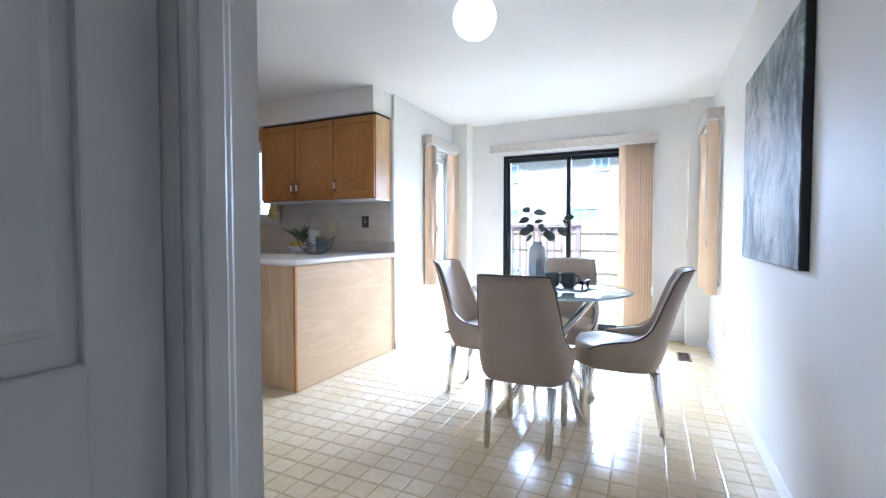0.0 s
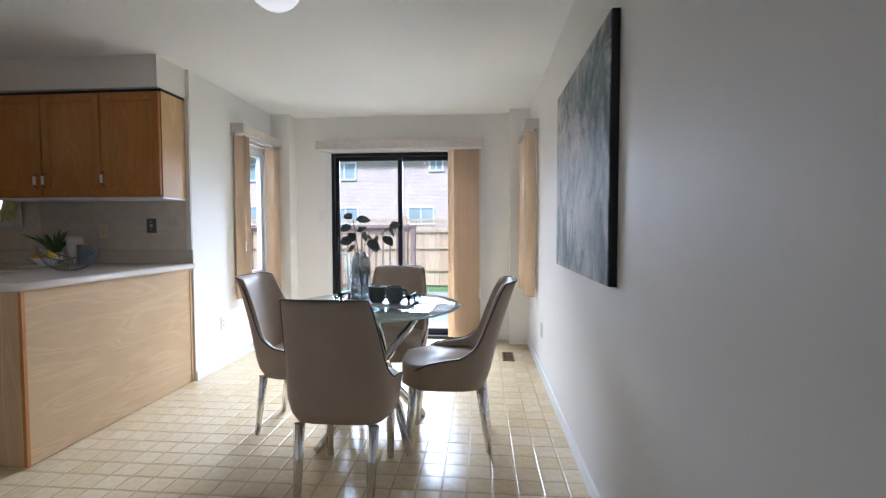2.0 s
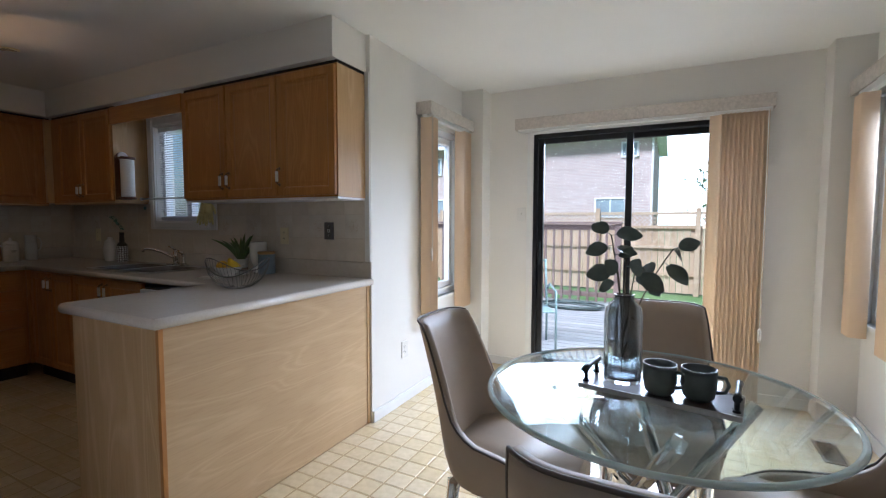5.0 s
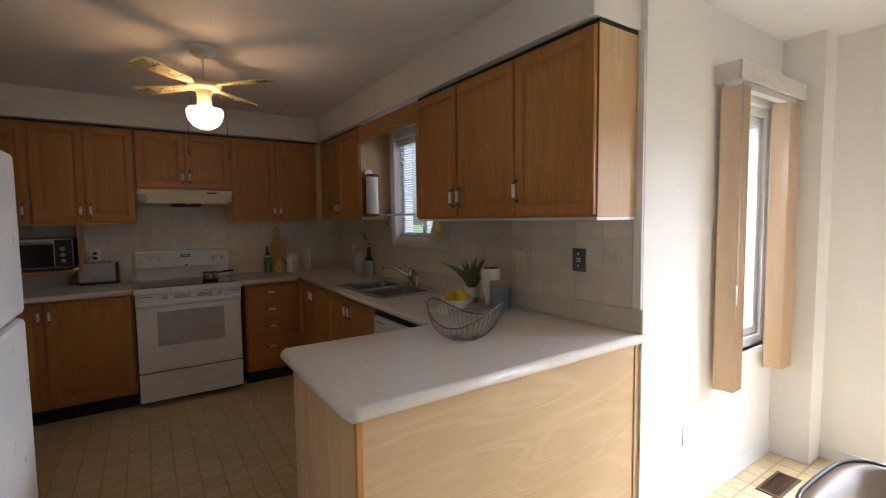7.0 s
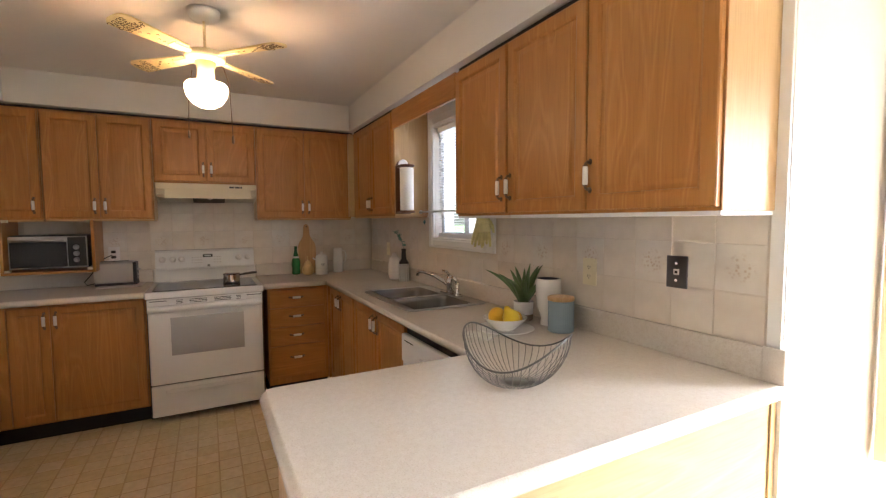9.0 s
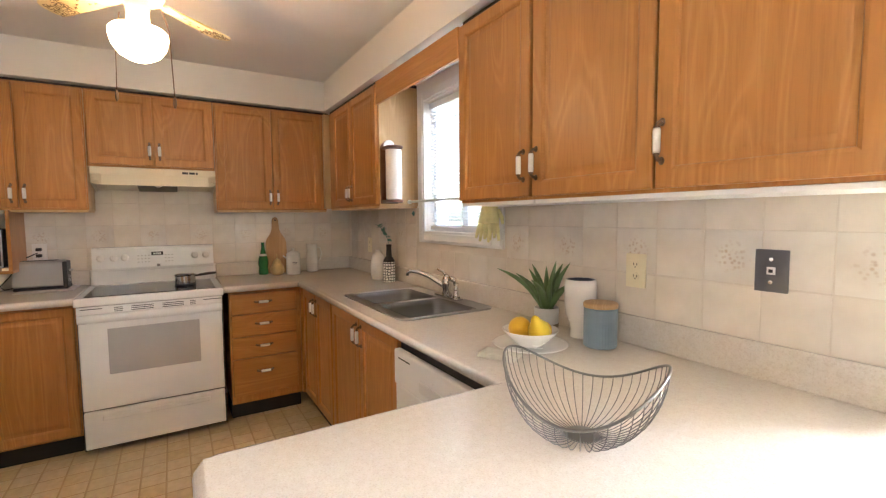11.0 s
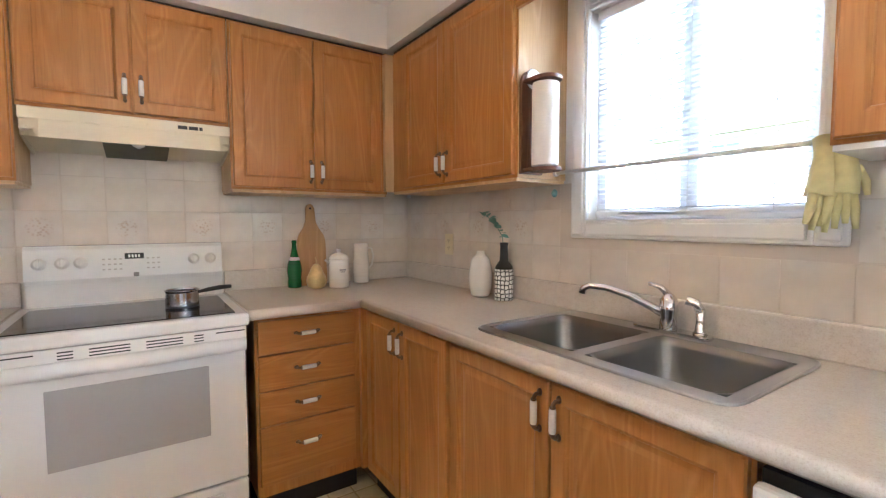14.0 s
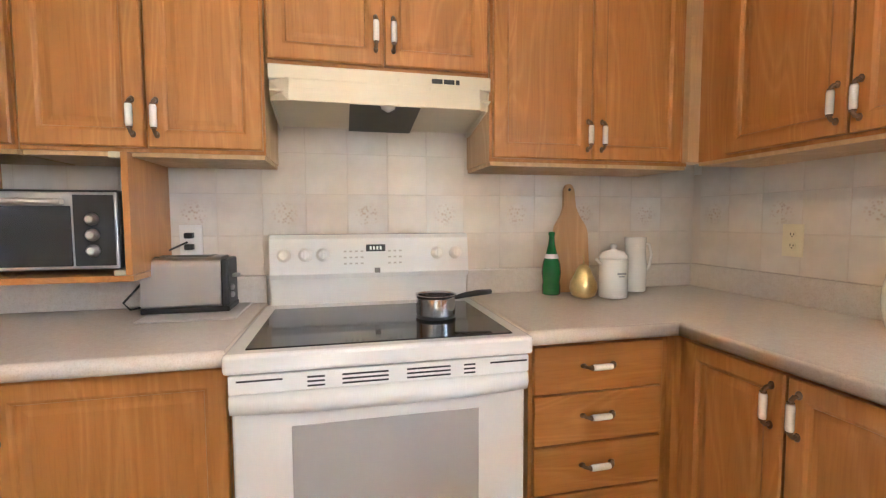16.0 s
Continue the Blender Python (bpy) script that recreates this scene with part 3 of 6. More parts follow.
cupboard("base_cupboard", pose(-2.42, SY, 0, 0, 0, 180), 1.24, 0.11, DZ, 0.545, [(0.010, 0.615, 0.125, DZ - 0.012, 0.585, 0.79, False), (0.625, 1.23, 0.125, DZ - 0.012, 0.655, 0.79, False)], "honey oak base cupboard beside the fridge", "cupboard", GB, kick=True)

# peninsula carcass: pale oak sheet on the dining side and end
pen = thing("peninsula", pose(-1.785, 2.222, 0), "peninsula cupboard clad in pale oak panels", "peninsula")
part("body", boxes((-0.60, -0.012, 0.012, 0.70, 0, DZ), (-0.60, -0.012, 0.70, 1.29, 0, DZ)), PALEZ, pen)
part("side_panel", boxes((-0.012, 0, 0, 1.285, 0.004, DZ), bevel=0.001), PALE, pen, "pale oak plywood sheet")
part("end_panel", boxes((-0.62, -0.012, 0, 0.012, 0.004, DZ), bevel=0.001), PALEZ, pen, "pale oak end sheet")
part("corner_strip", boxes((-0.016, 0.003, -0.003, 0.016, 0.002, DZ), bevel=0.002), OAK, pen, "reddish oak corner strip")
part("end_strip", boxes((0.0005, 0.006, 1.27, 1.296, 0.002, DZ), bevel=0.001), PALEZ, pen)


# ---- worktops ----
def rounded(points, corner):
    """A plan outline with chosen corners rounded: corner[i] is a radius or 0."""
    out = []
    n = len(points)
    for i, p in enumerate(points):
        p, a, b = Vector(p), Vector(points[i - 1]), Vector(points[(i + 1) % n])
        r = corner[i]
        if not r:
            out.append((p.x, p.y))
            continue
        da, db = (a - p).normalized(), (b - p).normalized()
        for k in range(7):
            s = k / 6
            q = (p + da * r) * (1 - s) ** 2 + p * 2 * s * (1 - s) + (p + db * r) * s * s
            out.append((q.x, q.y))
    return out


SINK = (-4.0, -3.225, 2.982, 3.475)   # sink cut-out, outer rim
wt = thing("worktop", pose(0, 0, 0), "speckled beige laminate worktop with upstand", "worktop")
bm = bmesh.new()
# the slab is laid in lengths round the sink bowls
CF = 2.918
bx0, bx1, by0, by1 = SINK[0] + 0.02, SINK[1] - 0.02, SINK[2] + 0.035, SINK[3] - 0.078


def slab(bm, x0, x1, y0, y1):
    box(bm, x0, x1, y0, y1, CT - 0.042, CT)


slab(bm, WX, -4.735, 2.435, WY)
slab(bm, -4.735, bx0, CF, WY)
slab(bm, bx0, bx1, CF, by0)
slab(bm, bx0, bx1, by1, WY)
slab(bm, bx1, -2.45, CF, WY)
slab(bm, -2.45, -1.768, 2.20, WY)
bmesh.ops.remove_doubles(bm, verts=bm.verts[:], dist=1e-5)
part("slab", bm, TOP, wt)
nose = bmesh.new()
# rolled front edges
def roll(pts):
    tube(nose, pts, 0.021, 12)
zc = CT - 0.021
roll([(WX + 0.02, 2.445, zc), (-4.745, 2.445, zc), (-4.737, 2.455, zc), (-4.737, CF - 0.01, zc), (-4.727, CF, zc), (-2.462, CF, zc), (-2.452, CF - 0.012, zc), (-2.452, 2.225, zc), (-2.445, 2.209, zc), (-2.428, 2.202, zc), (-1.795, 2.202, zc), (-1.776, 2.207, zc), (-1.770, 2.224, zc), (-1.770, WY + 0.0, zc)])
part("rolled_edge", nose, TOP, wt)
up = bmesh.new()
box(up, WX + 0.0, DX - 0.042, WY - 0.022, WY - 0.0005, CT - 0.002, CT + 0.10, 0.006)
box(up, WX + 0.0005, WX + 0.022, 2.436, WY - 0.023, CT - 0.002, CT + 0.10, 0.006)
box(up, DX - 0.045, DX + 0.016, WY - 0.024, WY - 0.0125, CT + 0.0, CT + 0.105, 0.004)
part("upstand", up, TOP, wt)

wt2 = thing("worktop", pose(0, 0, 0), "speckled beige laminate worktop in the corner beside the stove", "worktop")
bm = bmesh.new()
box(bm, WX, -4.737, SY + 0.002, 1.672, CT - 0.042, CT)
part("slab", bm, TOP, wt2)
nose = bmesh.new()
roll([(-4.737, SY + 0.02, zc), (-4.737, 1.652, zc), (-4.745, 1.664, zc), (WX + 0.03, 1.664, zc)])
part("rolled_edge", nose, TOP, wt2)
part("upstand", boxes((WX + 0.0005, WX + 0.022, SY + 0.002, 1.674, CT - 0.002, CT + 0.10), bevel=0.006), TOP, wt2)
wt3 = thing("worktop", pose(0, 0, 0), "short speckled beige worktop beside the fridge", "worktop")
bm = bmesh.new()
prism(bm, rounded([(-3.70, SY + 0.002), (-2.41, SY + 0.002), (-2.41, 1.253), (-3.70, 1.253)], [0, 0, 0, 0.05]), CT - 0.042, CT, bevel=0.014)
part("slab", bm, TOP, wt3)

# ---- stove ----
st = thing("stove", pose(WX + 0.025, 1.676, 0, 0, 0, 90), "bisque electric stove with black ceramic top", "stove")
sw = 0.753
# body is black so that the gaps beside and between the fronts look shaded
part("body", boxes((0.004, sw - 0.004, -0.60, 0, 0.03, 0.885), bevel=0.004), DARK, st, "oven body, coloured black for the shaded gaps round it")
part("cooktop_rim", boxes((0, sw, -0.662, -0.055, 0.882, 0.93), bevel=0.010), ENAMEL, st)
part("ceramic_top", boxes((0.045, sw - 0.045, -0.625, -0.150, 0.928, 0.9335), bevel=0.001), BLACKGLASS, st, "black ceramic glass hob")
bm = bmesh.new()
box(bm, 0.012, sw - 0.012, -0.635, -0.601, 0.275, 0.872, 0.008)
part("oven_door", bm, ENAMEL, st)
od = st.children[-1]
part("window", boxes((0.145, sw - 0.142, -0.637, -0.634, 0.475, 0.742), bevel=0.0008), OVENGLASS, od, "grey oven window")
bm = bmesh.new()
pts = [(0.012 + (sw - 0.024) * k / 14, -0.654 - 0.024 * math.sin(math.pi * k / 14) ** 0.7, 0.815) for k in range(15)]
for k in range(14):
    a, b = pts[k], pts[k + 1]
    v = [bm.verts.new(q) for q in ((a[0], -0.634, 0.8355), (b[0], -0.634, 0.8355), (b[0], b[1], 0.830), (a[0], a[1], 0.830), (a[0], a[1] - 0.003, 0.808), (b[0], b[1] - 0.003, 0.808), (b[0], b[1] + 0.004, 0.787), (a[0], a[1] + 0.004, 0.787), (a[0], -0.634, 0.782), (b[0], -0.634, 0.782))]
    for q in ((0, 1, 2, 3), (3, 2, 5, 4), (4, 5, 6, 7), (7, 6, 9, 8)):
        bm.faces.new([v[i] for i in q]).smooth = True
bmesh.ops.remove_doubles(bm, verts=bm.verts[:], dist=1e-5)
part("handle", bm, ENAMEL, od)
part("vent_strip", boxes((0.012, sw - 0.012, -0.658, -0.6355, 0.836, 0.880), bevel=0.003), ENAMEL, od)
for x0, x1, rows in ((0.03, 0.13, 1), (0.185, 0.225, 3), (0.265, 0.375, 3), (0.42, 0.53, 3), (0.565, 0.595, 3), (0.635, 0.735, 1)):
    for r in range(rows):
        part("vent_slot", boxes((x0, x1, -0.6592, -0.654, 0.869 - r * 0.0105 - 0.0042, 0.869 - r * 0.0105)), DARK, od)
dr = part("drawer", boxes((0.012, sw - 0.012, -0.628, -0.600, 0.045, 0.265), bevel=0.008), ENAMEL, st)
part("drawer_pull", boxes((0.10, sw - 0.10, -0.637, -0.627, 0.205, 0.235), bevel=0.006), ENAMEL, dr)
bm = bmesh.new()
prof = [(-0.050, 0.93), (-0.060, 1.02), (-0.078, 1.022), (-0.085, 1.04), (-0.070, 1.165), (-0.055, 1.18), (0.0, 1.18), (0.0, 0.90), (-0.050, 0.90)]
ends = [[bm.verts.new((x, y, z)) for y, z in prof] for x in (0.022, sw - 0.012)]
for k in range(len(prof)):
    bm.faces.new((ends[0][k], ends[0][(k + 1) % len(prof)], ends[1][(k + 1) % len(prof)], ends[1][k]))
bm.faces.new(ends[0])
bm.faces.new(ends[1][::-1])
bg = part("backguard", bm, ENAMEL, st)
kn = bmesh.new()
lathe(kn, [(0.024, 0), (0.024, 0.004), (0.019, 0.006), (0.017, 0.022), (0.012, 0.025)], 20)
box(kn, -0.004, 0.004, -0.017, 0.017, 0.018, 0.029, 0.002)
knob = finish("knob", kn, CERAMIC)
tilt = math.degrees(math.atan2(0.015, 0.125))
for x in (0.070, 0.142, 0.203, 0.620, 0.690):
    part("knob", knob, None, bg, m=pose(x, -0.079, 1.108, 90 - tilt, 0, 0))
part("clock", boxes((0.355, 0.425, -0.0815, -0.074, 1.118, 1.143)), DARK, bg, "dark clock display")
part("clock_digits", boxes(*[(0.368 + k * 0.012, 0.375 + k * 0.012, -0.0825, -0.0812, 1.124, 1.137) for k in range(4)]), glowing("green_digits", (0.20, 0.55, 0.25), 0.05), bg)
bm = bmesh.new()
for r in range(3):
    for c in list(range(4)) + list(range(8, 11)):
        box(bm, 0.275 + c * 0.02, 0.285 + c * 0.02, -0.0835 + r * 0.002, -0.0795 + r * 0.002, 1.072 + r * 0.022, 1.078 + r * 0.022)
tagged(part("buttons", bm, plain("grey_print", (0.5, 0.48, 0.44), 0.5), bg), kind="stuff")
part("badge", boxes((0.385, 0.405, -0.0865, -0.083, 1.040, 1.058)), plain("grey_badge", (0.22, 0.21, 0.2), 0.4), bg)

# ---- range hood ----
hd = thing("range_hood", pose(WX, 1.738, 0, 0, 0, 90), "cream enamelled range hood under the short cupboard", "range hood")
hw = 0.70
part("top_band", boxes((0, hw, -0.305, -0.002, 1.658, 1.702), bevel=0.003), HOODPAINT, hd)
bm = bmesh.new()
box(bm, 0.06, hw - 0.045, -0.330, -0.322, 1.588, 1.654, 0.002)
box(bm, 0.06, hw - 0.045, -0.334, -0.3305, 1.588, 1.626, 0.001)
box(bm, 0.06, hw - 0.045, -0.322, -0.29, 1.644, 1.657, 0.001)
for a, b in ((0.004, 0.06), (hw - 0.004, hw - 0.045)):
    q = [bm.verts.new(v_) for v_ in ((a, -0.288, 1.657), (b, -0.326, 1.657), (b, -0.326, 1.589), (a, -0.270, 1.600))]
    bm.faces.new(q)
part("visor", bm, HOODPAINT, hd)
for x in (0.0, hw - 0.004):
    bm = bmesh.new()
    prof = [(-0.002, 1.657), (-0.288, 1.657), (-0.272, 1.600), (-0.060, 1.556), (-0.002, 1.556)]
    a = [bm.verts.new((x, y, z)) for y, z in prof]
    b = [bm.verts.new((x + 0.004, y, z)) for y, z in prof]
    for k in range(5):
        bm.faces.new((a[k], a[(k + 1) % 5], b[(k + 1) % 5], b[k]))
    bm.faces.new(a)
    bm.faces.new(b[::-1])
    part("side_cheek", bm, HOODPAINT, hd)


def sloped_plate(x0, x1, y0, z0, y1, z1, t):
    """A plate whose front edge (y0, z0) and back edge (y1, z1) differ in height."""
    bm = bmesh.new()
    lo = [bm.verts.new(p) for p in ((x0, y0, z0), (x1, y0, z0), (x1, y1, z1), (x0, y1, z1))]
    hi = [bm.verts.new((v.co.x, v.co.y, v.co.z + t)) for v in lo]
    bm.faces.new(lo[::-1])
    bm.faces.new(hi)
    for k in range(4):
        bm.faces.new((lo[k], lo[(k + 1) % 4], hi[(k + 1) % 4], hi[k]))
    return bm


part("underside", sloped_plate(0.005, hw - 0.005, -0.318, 1.618, -0.004, 1.574, 0.006), HOODPAINT, hd)
part("filter", sloped_plate(0.24, 0.47, -0.30, 1.606, -0.012, 1.566, 0.006), plain("dark_filter_mesh", (0.13, 0.12, 0.10), 0.5, 0.6, relief=0.5, relief_scale=500), hd)
bm = bmesh.new()
lathe(bm, [(0.004, -0.03), (0.022, -0.02), (0.026, 0.0)], 16, (0.36, -0.285, 1.608))
part("bulb", bm, CERAMIC, hd)
part("switches", boxes((0.50, 0.535, -0.308, -0.304, 1.672, 1.686), (0.54, 0.575, -0.308, -0.304, 1.672, 1.686), (0.58, 0.592, -0.3085, -0.304, 1.672, 1.686)), DARK, hd)

# ---- dishwasher ----
dw = thing("dishwasher", pose(-3.165, WY, 0), "white dishwasher under the worktop", "dishwasher")
part("body", boxes((0.004, 0.590, -0.575, -0.02, 0.05, DZ - 0.02)), DARK, dw)
part("door", boxes((0, 0.596, -0.60, -0.576, 0.12, 0.70), bevel=0.006), WHITEAPP, dw)
part("control_panel", boxes((0, 0.596, -0.607, -0.576, 0.703, 0.845), bevel=0.008), WHITEAPP, dw)
part("latch", boxes((0.22, 0.38, -0.612, -0.606, 0.735, 0.775), bevel=0.004), plain("white_latch", (0.76, 0.77, 0.78), 0.4), dw)
part("vent", boxes(*[(0.045 + k * 0.020, 0.061 + k * 0.020, -0.6085, -0.606, 0.815, 0.820) for k in range(5)]), DARK, dw)
part("buttons", boxes(*[(0.43 + k * 0.022, 0.442 + k * 0.022, -0.6085, -0.606, 0.80, 0.806) for k in range(6)]), plain("pale_buttons", (0.72, 0.72, 0.73), 0.4), dw)
part("toe_panel", boxes((0, 0.596, -0.55, -0.53, 0.0, 0.115)), KICKSHADE, dw)

# ---- fridge ----
fr = thing("refrigerator", pose(-1.455, SY + 0.02, 0, 0, 0, 180), "white fridge with a freezer door on top", "refrigerator")
FW, FH, FS = 0.94, 1.625, 1.17
part("cabinet", boxes((0.0, FW, -0.74, 0, 0.02, FH - 0.01), bevel=0.006), WHITEAPP, fr)
for z0, z1 in ((0.06, FS - 0.006), (FS + 0.006, FH)):
    d = part("door", boxes((0, FW, -0.815, -0.752, z0, z1), bevel=0.014), WHITEAPP, fr)
    part("handle", boxes((0.035, 0.06, -0.845, -0.815, (z1 - 0.30) if z0 < 0.5 else z0 + 0.02, (z1 - 0.02) if z0 < 0.5 else z0 + 0.24), bevel=0.008), WHITEAPP, d)
part("gasket", boxes((0.01, FW - 0.01, -0.752, -0.741, 0.06, FH - 0.01)), DARK, fr)

# ---- dining table and chairs ----
TX, TY = -0.150, 2.755
table = thing("round_table", pose(TX, TY, 0), "round glass dining table on crossed chrome legs", "table")
bm = bmesh.new()
lathe(bm, [(0.0, 0.748), (0.492, 0.748), (0.499, 0.751), (0.500, 0.754), (0.499, 0.757), (0.492, 0.760), (0.0, 0.760)], 96, closed_top=False, closed_bottom=False)
bmesh.ops.remove_doubles(bm, verts=bm.verts[:], dist=1e-5)
top = part("tabletop", bm, TABLEGLASS, table)
top.visible_shadow = False
bm = bmesh.new()
lathe(bm, [(0.486, 0.7602), (0.4995, 0.7585), (0.5025, 0.754), (0.4995, 0.7495), (0.486, 0.7478), (0.486, 0.7602)], 96, closed_top=False, closed_bottom=False)
part("bevelled_edge", bm, plain("aqua_glass_edge", (0.62, 0.74, 0.75), 0.12, vary=0.04, coat=0.5), table, "pale aqua ground glass edge")
for k in range(4):
    a = math.radians(45 + 90 * k)
    b = a + math.radians(150)
    bm = bmesh.new()
    p0, p1 = Vector((0.36 * math.cos(a), 0.36 * math.sin(a), 0.0)), Vector((0.30 * math.cos(b), 0.30 * math.sin(b), 0.742))
    mid = (p0 + p1) / 2
    mid = Vector((mid.x * 0.9, mid.y * 0.9, mid.z))
    tube(bm, [p0, p0.lerp(mid, 0.5), mid, mid.lerp(p1, 0.5), p1], 0.026, 4)
    part("leg", bm, CHROME, table)
part("hub", boxes((-0.06, 0.06, -0.06, 0.06, 0.34, 0.40), bevel=0.01), CHROME, table)


def dining_chair(m):
    """An upholstered shell chair: the front faces +y, the back stands at -y."""
    c = thing("dining_chair", m, "taupe leatherette dining chair with dark piping and chrome legs", "chair", "chairs round the table")
    # seat cushion
    bm = bmesh.new()
    out = []
    for k in range(40):
        a = 2 * math.pi * k / 40
        x, y = math.cos(a), math.sin(a)
        s = 1 / max(abs(x) ** 4 + abs(y) ** 4, 1e-6) ** 0.25
        out.append((x * s * 0.225, y * s * 0.225 + 0.02))
    prism(bm, out, 0.352, 0.475, bevel=0.028, smooth=True)
    part("seat", bm, LEATHER, c, smooth=True)
    # wrap-round back: a shell swept from arm to arm, tall behind and running down to the seat front
    bm = bmesh.new()
    N, M = 37, 12
    grid = []
    for i in range(N):
        u = -1 + 2 * i / (N - 1)
        ang = u * math.radians(116)
        ca, sa = math.cos(ang), math.sin(ang)
        e = 0.5
        x = 0.245 * math.copysign(abs(sa) ** e, sa)
        y = -0.235 * math.copysign(abs(ca) ** e, ca)
        au = abs(u)
        if au < 0.36:
            h = 0.912 - 0.012 * (au / 0.36) ** 4
        elif au < 0.50:
            h = 0.900 - 0.257 * ((au - 0.36) / 0.14) ** 0.9
        else:
            h = 0.643 - 0.19 * ((au - 0.50) / 0.50) ** 0.55
        col = []
        for j in range(M):
            s = j / (M - 1)
            z = 0.345 + (h - 0.345) * s
            rise = (z - 0.345) / 0.57
            back = max(0.0, ca)
            grow = 0.86 + 0.14 * min(1, rise * 5) ** 0.5 - 0.07 * rise
            col.append(Vector((x * grow, y * grow - 0.165 * back * rise ** 1.4, z)))
        grid.append(col)
    outer = [[bm.verts.new(p) for p in col] for col in grid]
    inner = []
    for i, col in enumerate(grid):
        a, b = grid[max(i - 1, 0)][0], grid[min(i + 1, N - 1)][0]
        d = Vector((b.y - a.y, -(b.x - a.x), 0)).normalized()
        if d.dot(Vector((col[0].x, col[0].y, 0))) > 0:
            d = -d
        inner.append([bm.verts.new(p + d * (0.034 if j < M - 1 else 0.026)) for j, p in enumerate(col)])
    for i in range(N - 1):
        for j in range(M - 1):
            bm.faces.new((outer[i][j], outer[i + 1][j], outer[i + 1][j + 1], outer[i][j + 1]))
            bm.faces.new((inner[i][j + 1], inner[i + 1][j + 1], inner[i + 1][j], inner[i][j]))
        bm.faces.new((outer[i][M - 1], outer[i + 1][M - 1], inner[i + 1][M - 1], inner[i][M - 1]))
        bm.faces.new((outer[i + 1][0], outer[i][0], inner[i][0], inner[i + 1][0]))
    for i in (0, N - 1):
        for j in range(M - 1):
            bm.faces.new((outer[i][j], outer[i][j + 1], inner[i][j + 1], inner[i][j]))
    rim = [grid[i][M - 1] + Vector((0, 0, 0.001)) for i in range(N)]
    bk = part("backrest", bm, LEATHER, c, smooth=True)
    bm = bmesh.new()
    tube(bm, rim, 0.0045, 6)
    part("piping", bm, PIPING, bk)
    # base pan and legs
    bm = bmesh.new()
    prism(bm, [(x * 0.90, y * 0.90) for x, y in out], 0.338, 0.352, bevel=0.004, smooth=True)
    part("seat_base", bm, CHROME, c)
    for sx, y, ty in ((-1, -0.19, -0.235), (1, -0.19, -0.235), (-1, 0.17, 0.20), (1, 0.17, 0.20)):
        bm = bmesh.new()
        top_, bot = Vector((sx * 0.165, y, 0.342)), Vector((sx * 0.16, ty, 0.0))
        tube(bm, [top_, top_.lerp(bot, 0.5), bot], 0.02, 4, radii=[0.027, 0.022, 0.016])
        part("leg", bm, CHROME, c)
    return c


ch = dining_chair(pose(-0.160, 2.275, 0, 0, 0, 0))
copy_thing(ch, pose(-0.590, 2.835, 0, 0, 0, -92))
copy_thing(ch, pose(0.280, 2.722, 0, 0, 0, 90))
copy_thing(ch, pose(-0.14, 3.225, 0, 0, 0, 180))

# ---- picture ----
pic = thing("picture", pose(RX, 1.90, 0.975), "abstract grey and blue canvas in a black edge", "picture")
m, nt, b = material("abstract_canvas")
v = coords(nt)
c = ramp(nt, noise_tex(nt, v, 2.2, 6, 0.6, 0.8), [(0.34, (0.25, 0.31, 0.32)), (0.46, (0.43, 0.44, 0.43)), (0.62, (0.63, 0.60, 0.58))])
strokes = noise_tex(nt, coords(nt, (1, 1.0, 0.8)), 3.4, 9, 0.74, 0.9)
c = mixed(nt, 0.9, c, ramp(nt, strokes, [(0.38, (0.06, 0.075, 0.09)), (0.46, (0.38, 0.45, 0.47)), (0.54, (1, 1, 1))]), "MULTIPLY")
c = mixed(nt, 0.6, c, ramp(nt, noise_tex(nt, coords(nt, (1, 2.2, 0.9)), 15, 8, 0.75, 1.0), [(0.38, (0.36, 0.42, 0.44)), (0.52, (1, 1, 1)), (0.66, (1, 0.96, 0.95))]), "MULTIPLY")
link(nt, c, b.inputs["Base Color"])
b.inputs["Roughness"].default_value = 0.6
bump(nt, b, noise_tex(nt, v, 60, 5), 0.3)
CANVAS = m
part("canvas", boxes((-0.034, -0.030, 0.004, 1.116, 0.004, 1.001)), CANVAS, pic)
part("frame", boxes((-0.030, -0.001, 0, 1.12, 0, 1.005), bevel=0.002), plain("black_edge", (0.012, 0.012, 0.013), 0.5), pic)

